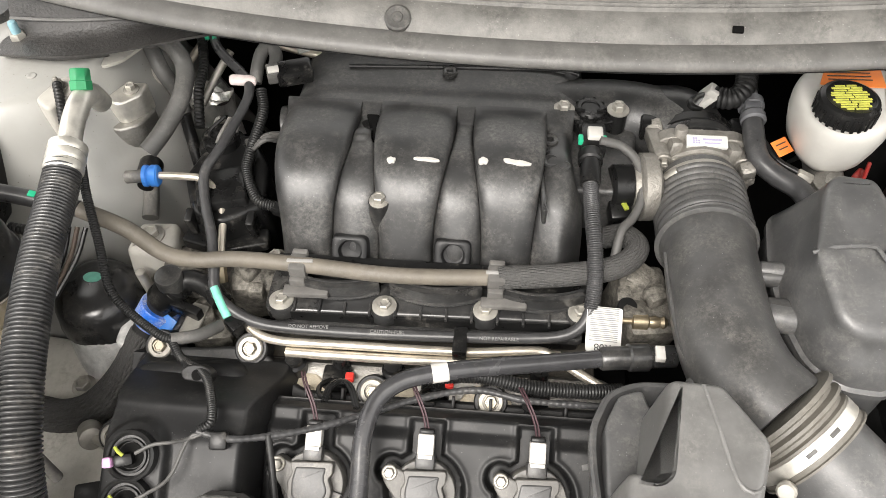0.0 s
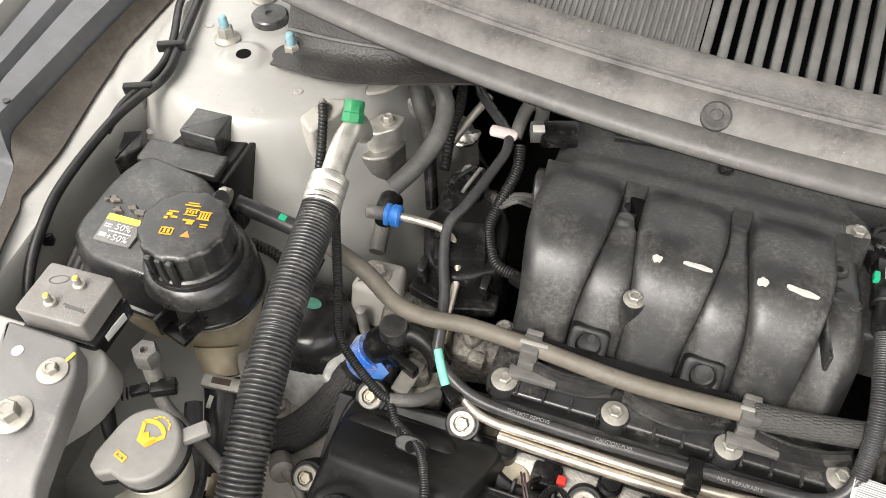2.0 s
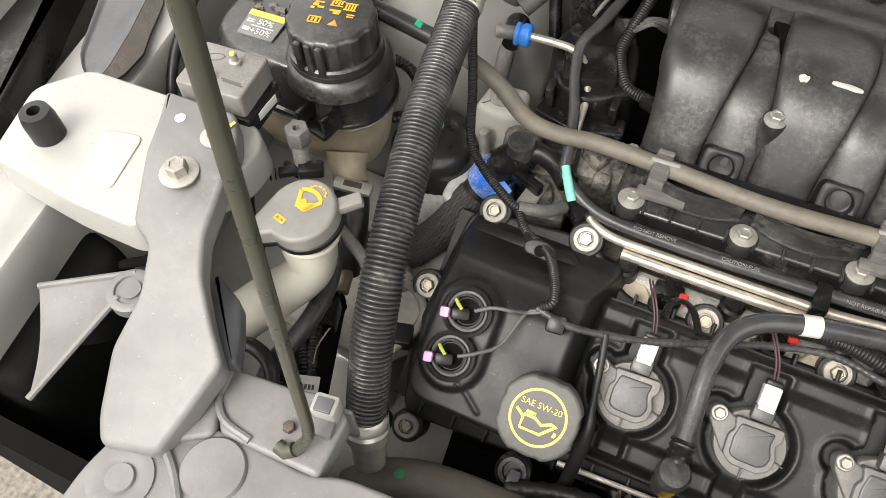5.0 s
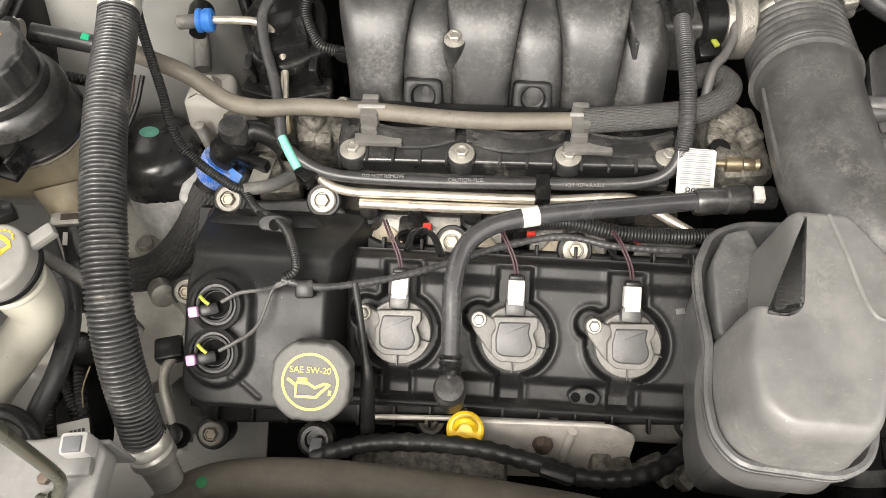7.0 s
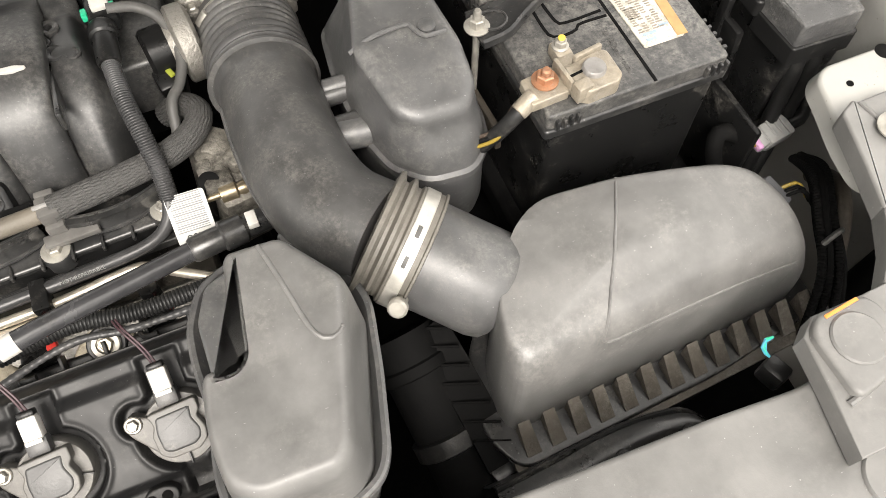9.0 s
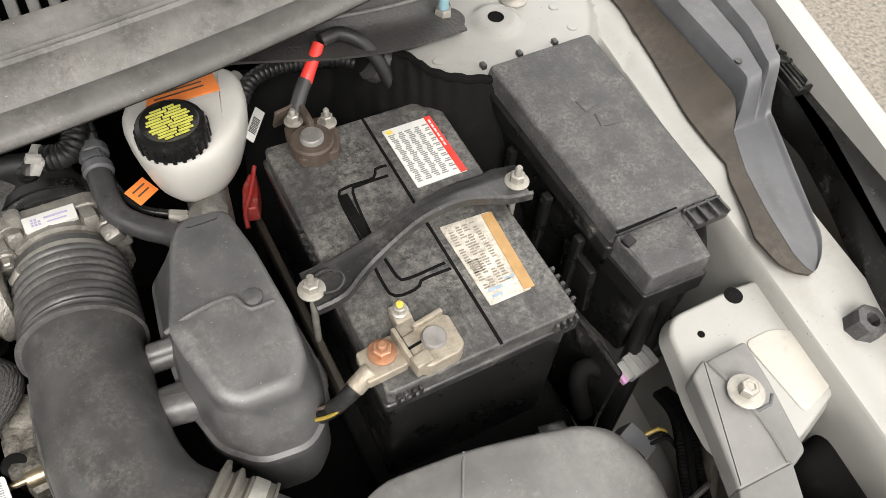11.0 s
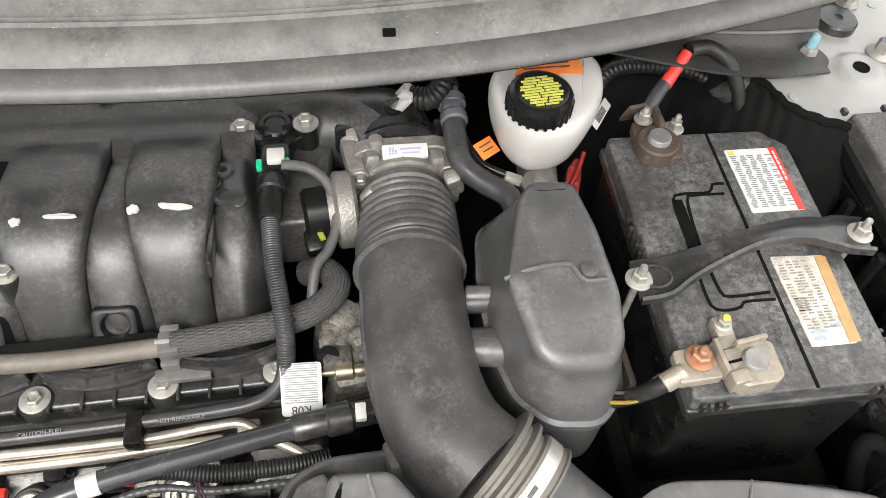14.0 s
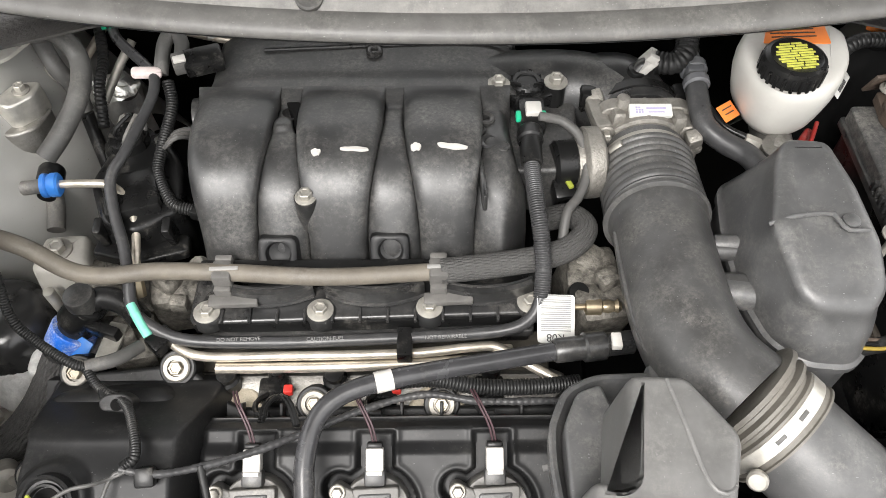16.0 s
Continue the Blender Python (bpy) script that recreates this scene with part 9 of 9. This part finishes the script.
part("dome", lathe(C, C + Vector((0, -0.05, 1)), [(0.054, 0.010), (0.0585, 0.013), (0.0585, 0.018), (0.0570, 0.024), (0.0535, 0.044), (0.047, 0.058), (0.036, 0.0655), (0.012, 0.068)], 44), BLACKG, em, "glossy black rubber dome")
part("mark", merge(B(), lathe((0, 0, 0), (0, 0, 1), [(0.010, 0), (0.010, 0.0009), (0.004, 0.0009)], 20), Matrix.Translation((-0.4395, 0.195, 0.8328)) @ Matrix.Diagonal((1.2, 0.8, 1, 1))), MINT, em, "green paint mark")
part("cone", lathe((-0.428, 0.135, 0.70), (-0.437, 0.183, 0.776), [(0.036, 0), (0.044, 0.03), (0.0535, 0.090)], 32), MOUNTA, em, "rough cast bracket")
part("arm", slab(rpoly([(-0.40, 0.17), (-0.365, 0.215), (-0.335, 0.21), (-0.32, 0.16), (-0.35, 0.12), (-0.40, 0.12)], 0.015), 0.74, 0.80, 0.006), MOUNTA, em)
part("stud", cyl((-0.375, 0.20, 0.80), (-0.377, 0.20, 0.845), 0.0065), STEEL, em)
# Plate takes the lighter white: light that does not reach it is painted in.
bs = part("white_bracket", slab(rpoly([(-0.55, -0.06), (-0.545, 0.17), (-0.49, 0.165), (-0.45, 0.12), (-0.40, 0.13), (-0.355, 0.12), (-0.352, -0.02), (-0.40, -0.08)], 0.012), 0.700, 0.730, 0.004), WHITEP, em, "white painted steel rail plate, coloured lighter to offset the shade")
# Rail plate holes: near-black discs for the shade inside.
for x, y in ((-0.50, 0.02), (-0.46, -0.03), (-0.43, 0.05), (-0.515, 0.10)):
    part("hole", lathe((x, y, 0.7298), (x, y, 1), [(0.007, 0), (0.007, 0.0008), (0.006, 0.0008)], 16), DARK, bs)
hexbolt((-0.452, 0.098, 0.730), em, 0.010, washer=0.015, h=0.010)
hexbolt((-0.372, 0.245, 0.86), em, 0.010, washer=0.016, h=0.010)
part("rear_plate", slab(rpoly([(-0.40, 0.22), (-0.395, 0.268), (-0.345, 0.272), (-0.335, 0.23), (-0.36, 0.215)], 0.010), 0.80, 0.86, 0.010, 0.006), WHITED, em, "pale cast plate")
ch = thing("lower_coolant_hose", "black coolant hose with woven sheath and tee", "hose", (-0.38, 0.09, 0.78))
part("upper_hose", tube([(-0.328, 0.167, 0.852), (-0.346, 0.158, 0.822), (-0.366, 0.137, 0.794)], 0.020, 22), RUBBER, ch)
part("sheathed_hose", woven([(-0.362, 0.141, 0.798), (-0.388, 0.10, 0.762), (-0.42, 0.066, 0.742), (-0.46, 0.055, 0.73), (-0.50, 0.06, 0.725)], 0.0212, 26, 300, 0.0008), WEAVE, ch, "woven black sheath")
part("tee", cyl((-0.338, 0.163, 0.842), (-0.312, 0.168, 0.872), 0.0205, 0.003), BLACKC, ch)
part("elbow", tube([(-0.322, 0.155, 0.865), (-0.305, 0.172, 0.872), (-0.285, 0.170, 0.872), (-0.270, 0.162, 0.87), (-0.255, 0.148, 0.868)], 0.0125, 16), BLACKC, ch)
part("elbow_cap", cyl((-0.318, 0.165, 0.86), (-0.318, 0.165, 0.892), 0.016, 0.003), BLACK, ch)
part("blue_tape", lathe((-0.354, 0.153, 0.812), (-0.338, 0.162, 0.836), [(0.0240, -0.003), (0.0252, -0.001), (0.0252, 0.024), (0.0240, 0.026)], 26), BLUEW, ch, "blue and white printed tape")
part("tape_tail", box((-0.330, 0.136, 0.828), (0.022, 0.026, 0.002), 0.0006, (40, 10, -30)), BLUE, ch, "blue tape tail")
part("clamp", box((-0.30, 0.145, 0.85), (0.04, 0.012, 0.02), 0.003, (0, 0, -20)), BLACKC, ch)
part("metal_stay", box((-0.29, 0.135, 0.845), (0.02, 0.045, 0.006), 0.002, (0, 10, -8)), STEEL, ch, "dirty steel stay")
# thin harness along the valve cover
th = thing("valve_cover_harness", "thin corrugated harness looping over the valve cover", "cable", (-0.25, 0.06, 0.88))
part("drop", corrugated([(-0.407, 0.235, 0.995), (-0.392, 0.20, 0.985), (-0.372, 0.155, 0.955), (-0.357, 0.118, 0.925), (-0.334, 0.100, 0.908), (-0.300, 0.082, 0.897), (-0.287, 0.080, 0.892)], 0.0052, 0.0027, 0.0009, 10), RUBBER, th)
part("loop", corrugated([(-0.287, 0.080, 0.892), (-0.270, 0.060, 0.887), (-0.240, 0.042, 0.892), (-0.222, 0.012, 0.902), (-0.213, -0.016, 0.906), (-0.222, -0.026, 0.904)], 0.005, 0.0027, 0.0009, 10), RUBBER, th)
part("tail", tube([(-0.287, 0.080, 0.892), (-0.262, 0.092, 0.885), (-0.248, 0.115, 0.870)], 0.007, 10), SEAL, th)
part("clip", box((-0.262, 0.052, 0.888), (0.010, 0.014, 0.008), 0.002, (0, 0, 30)), BLACKC, th)
part("trunk", tube([(-0.225, -0.027, 0.903), (-0.192, -0.030, 0.898), (-0.151, -0.018, 0.888), (-0.109, 0.000, 0.878), (-0.068, 0.020, 0.872), (-0.013, 0.046, 0.866), (0.044, 0.062, 0.862), (0.101, 0.056, 0.858), (0.19, 0.06, 0.850)], lambda s: 0.0034 + 0.0007 * math.sin(s * 60) ** 2 + 0.0003 * math.sin(s * 900), 12, 0.0016), RUBBERG, th)
part("rear_trunk", corrugated([(-0.02, 0.066, 0.872), (0.044, 0.076, 0.868), (0.10, 0.070, 0.862), (0.16, 0.072, 0.858), (0.20, 0.08, 0.85)], 0.0085, 0.0034, 0.0011, 12), RUBBER, th)
part("anchor", box((-0.203, -0.032, 0.897), (0.018, 0.018, 0.012), 0.003, (30, 0, 5)), BLACKC, th)
for v in (0.0, -0.045):
    p = vp(-0.275, v + 0.004, 0.078)
    part("lead", tube([p, p + Vector((0.015, 0.008, 0.004)), p + Vector((0.032, 0.012 + v * -0.3, 0.004)), Vector((-0.232, -0.034, 0.900)), Vector((-0.216, -0.028, 0.904))], 0.0019, 8), SEAL, th)
part("drop_lead", tube([(-0.158, -0.020, 0.892), (-0.152, -0.045, 0.872), (-0.147, -0.072, 0.850), (-0.143, -0.09, 0.835), (-0.143, -0.11, 0.81), (-0.145, -0.13, 0.77)], lambda s: 0.0036 + 0.0036 * smooth(0.07, 0.10, s) + 0.0005 * math.sin(s * 500), 10), RUBBER, th)
for x in (-0.115, -0.112):
    part("wire_loop", tube([(x, 0.03, 0.872), (x + 0.002, 0.05, 0.868), (x + 0.012, 0.062, 0.862), (x + 0.025, 0.05, 0.868), (x + 0.035, 0.025, 0.874)], 0.0024, 8), BLACKC, th)
# front lower hoses
uh = thing("radiator_hose", "thick dusty brown radiator hose along the front", "hose", (-0.1, -0.19, 0.75))
part("hose", tube([(-0.335, -0.222, 0.76), (-0.31, -0.205, 0.775), (-0.266, -0.192, 0.785), (-0.20, -0.186, 0.785), (-0.11, -0.186, 0.78), (0.0, -0.192, 0.772), (0.10, -0.20, 0.76), (0.18, -0.215, 0.74)], 0.024, 24), HOSEB, uh)
part("paint_dot", lathe((-0.291, -0.197, 0.8055), (-0.291, -0.199, 0.85), [(0.0055, 0), (0.0055, 0.0012), (0.003, 0.0016)], 14), GREEN, uh, "green paint dot")
fh = thing("front_harness", "black wrapped harness below the valve cover", "cable", (0, -0.15, 0.75))
part("trunk", tube([(-0.195, -0.160, 0.782), (-0.14, -0.146, 0.795), (-0.08, -0.142, 0.797), (-0.03, -0.144, 0.796), (0.026, -0.152, 0.788), (0.081, -0.160, 0.776), (0.138, -0.148, 0.765), (0.179, -0.118, 0.755), (0.20, -0.09, 0.75)], lambda s: 0.009 + 0.0008 * math.sin(s * 400), 14, 0.003), RUBBER, fh)
part("sleeve", box((0.045, -0.160, 0.788), (0.036, 0.016, 0.014), 0.005, (0, 6, -14)), BLACKC, fh)
cs = thing("cam_sensor", "black sensor with a ring below the oil cap", "sensor", (-0.196, -0.138, 0.77))
part("body", lathe((-0.196, -0.132, 0.76), (-0.196, -0.152, 0.80), [(0.018, 0), (0.018, 0.02), (0.014, 0.024), (0.010, 0.024), (0.009, 0.018)], 26), BLACKC, cs)
part("clip", box((-0.192, -0.15, 0.785), (0.012, 0.016, 0.012), 0.002), TRIMG, cs)
part("lead", tube([(-0.19, -0.15, 0.785), (-0.17, -0.155, 0.78), (-0.15, -0.150, 0.785)], 0.004, 8), RUBBER, cs)
# left pipe run below the hose
lp = thing("transmission_pipe", "bent steel cooler pipe with a black clamp", "pipe", (-0.34, -0.08, 0.75))
part("pipe", tube([(-0.405, 0.02, 0.76), (-0.375, 0.005, 0.775), (-0.352, -0.02, 0.785), (-0.350, -0.05, 0.79), (-0.362, -0.085, 0.79), (-0.352, -0.12, 0.78), (-0.34, -0.15, 0.76)], 0.0055, 12), STEEL, lp)
part("clamp", box((-0.362, -0.06, 0.79), (0.03, 0.026, 0.02), 0.004, (0, 0, 15)), BLACKC, lp)
part("fitting", cyl((-0.41, 0.03, 0.755), (-0.395, 0.012, 0.77), 0.014, 0.002), STEEL, lp)
part("end_nut", cyl((-0.345, -0.14, 0.75), (-0.345, -0.145, 0.775), 0.013, 0.003), BLACKC, lp)

# ---- bonnet prop ----
pr = thing("bonnet_prop", "dark olive painted steel bonnet prop rod", "prop rod", (-0.36, -0.24, 0.95))
part("rod", tube([(-0.338, -0.252, 0.968), (-0.330, -0.247, 0.985), (-0.324, -0.243, 1.005), (-0.320, -0.238, 1.10), (-0.311, -0.228, 1.30), (-0.302, -0.218, 1.50), (-0.287, -0.200, 1.86)], 0.0047, 12, 0.012), OLIVE, pr)
part("foot", tube([(-0.338, -0.252, 0.972), (-0.345, -0.256, 0.968), (-0.352, -0.254, 0.968)], 0.006, 12), OLIVE, pr)
rc = thing("prop_clip", "grey plastic prop rod holder on the cover", "holder", (-0.35, -0.24, 0.95))
tray = part("tray", slab(rpoly([(-0.424, -0.213), (-0.368, -0.208), (-0.333, -0.199), (-0.314, -0.212), (-0.313, -0.262), (-0.40, -0.264), (-0.419, -0.240)], 0.006), 0.943, 0.966, 0.004), COVERG, rc)
part("skirt", box((-0.366, -0.2095, 0.93), (0.10, 0.004, 0.055), 0.0015, (0, 0, 6)), COVERG, rc)
part("raised_edge", tube([(-0.423, -0.216, 0.966), (-0.418, -0.238, 0.967), (-0.402, -0.254, 0.967), (-0.375, -0.259, 0.966)], 0.0035, 8), COVERG, rc)
part("yoke", box((-0.331, -0.214, 0.974), (0.021, 0.017, 0.022), 0.003, (0, 0, 8)), COVERL, rc)
part("well", box((-0.331, -0.2155, 0.9845), (0.014, 0.012, 0.004), 0.001, (0, 0, 8)), TRIMG, rc)
part("well_frame", box((-0.331, -0.2285, 0.969), (0.025, 0.014, 0.008), 0.002, (0, 0, 8)), COVERG, rc)
part("nut", cyl((-0.352, -0.238, 0.966), (-0.352, -0.238, 0.972), 0.005, 0.001, 6), RUST, rc)

# wing harness on the left inner wing
wh = thing("wing_harness", "black wiring harness clipped along the inner wing edge", "cable", (-0.69, 0.2, 0.97))
part("trunk", tube([(-0.735, 0.52, 1.01), (-0.718, 0.469, 1.012), (-0.690, 0.388, 1.015), (-0.675, 0.33, 1.012), (-0.688, 0.285, 1.006), (-0.695, 0.238, 1.003), (-0.691, 0.153, 0.998), (-0.684, 0.103, 0.988), (-0.675, 0.05, 0.96), (-0.655, 0.0, 0.91)], 0.0058, 12), RUBBER, wh)
part("trunk", tube([(-0.755, 0.51, 1.01), (-0.739, 0.461, 1.012), (-0.700, 0.385, 1.015), (-0.688, 0.335, 1.013), (-0.700, 0.273, 1.004), (-0.698, 0.235, 0.995)], 0.0050, 12), RUBBER, wh)
for y, z in ((0.375, 1.018), (0.30, 1.010), (0.09, 0.965)):
    part("tie", box((-0.694, y, z), (0.034, 0.010, 0.012), 0.002, (0, 0, 25)), BLACKC, wh, "black cable clip")
part("bracket_tab", slab(rpoly([(-0.690, 0.252), (-0.668, 0.262), (-0.655, 0.235), (-0.672, 0.205)], 0.004), 0.93, 0.985, 0.003), BLACKC, wh, "black triangular stay")
for k in range(4):
    part("loose_cable", tube([(-0.66 + 0.008 * k, 0.11, 0.95), (-0.655 + 0.008 * k, 0.06, 0.93), (-0.635 + 0.006 * k, 0.02, 0.90), (-0.62, -0.03, 0.82)], 0.006, 10), RUBBER, wh)
cl = thing("coiled_hose", "black corrugated hose curled behind the tank", "hose", (-0.46, 0.18, 0.9))
part("hose", corrugated([(-0.50, 0.19, 0.93), (-0.462, 0.185, 0.925), (-0.442, 0.165, 0.915), (-0.445, 0.138, 0.905), (-0.475, 0.122, 0.90)], 0.0065, 0.005, 0.0012, 12), RUBBER, cl)
for k, c in enumerate((BLACKC, RUST, BLACKC)):
    part("wire", tube([(-0.435 + 0.01 * k, 0.20, 0.925), (-0.438 + 0.008 * k, 0.17, 0.905), (-0.45 + 0.006 * k, 0.13, 0.885)], 0.0028, 8), c, cl)

# the tank and its neighbours are scaled about a camera position, to fit its view
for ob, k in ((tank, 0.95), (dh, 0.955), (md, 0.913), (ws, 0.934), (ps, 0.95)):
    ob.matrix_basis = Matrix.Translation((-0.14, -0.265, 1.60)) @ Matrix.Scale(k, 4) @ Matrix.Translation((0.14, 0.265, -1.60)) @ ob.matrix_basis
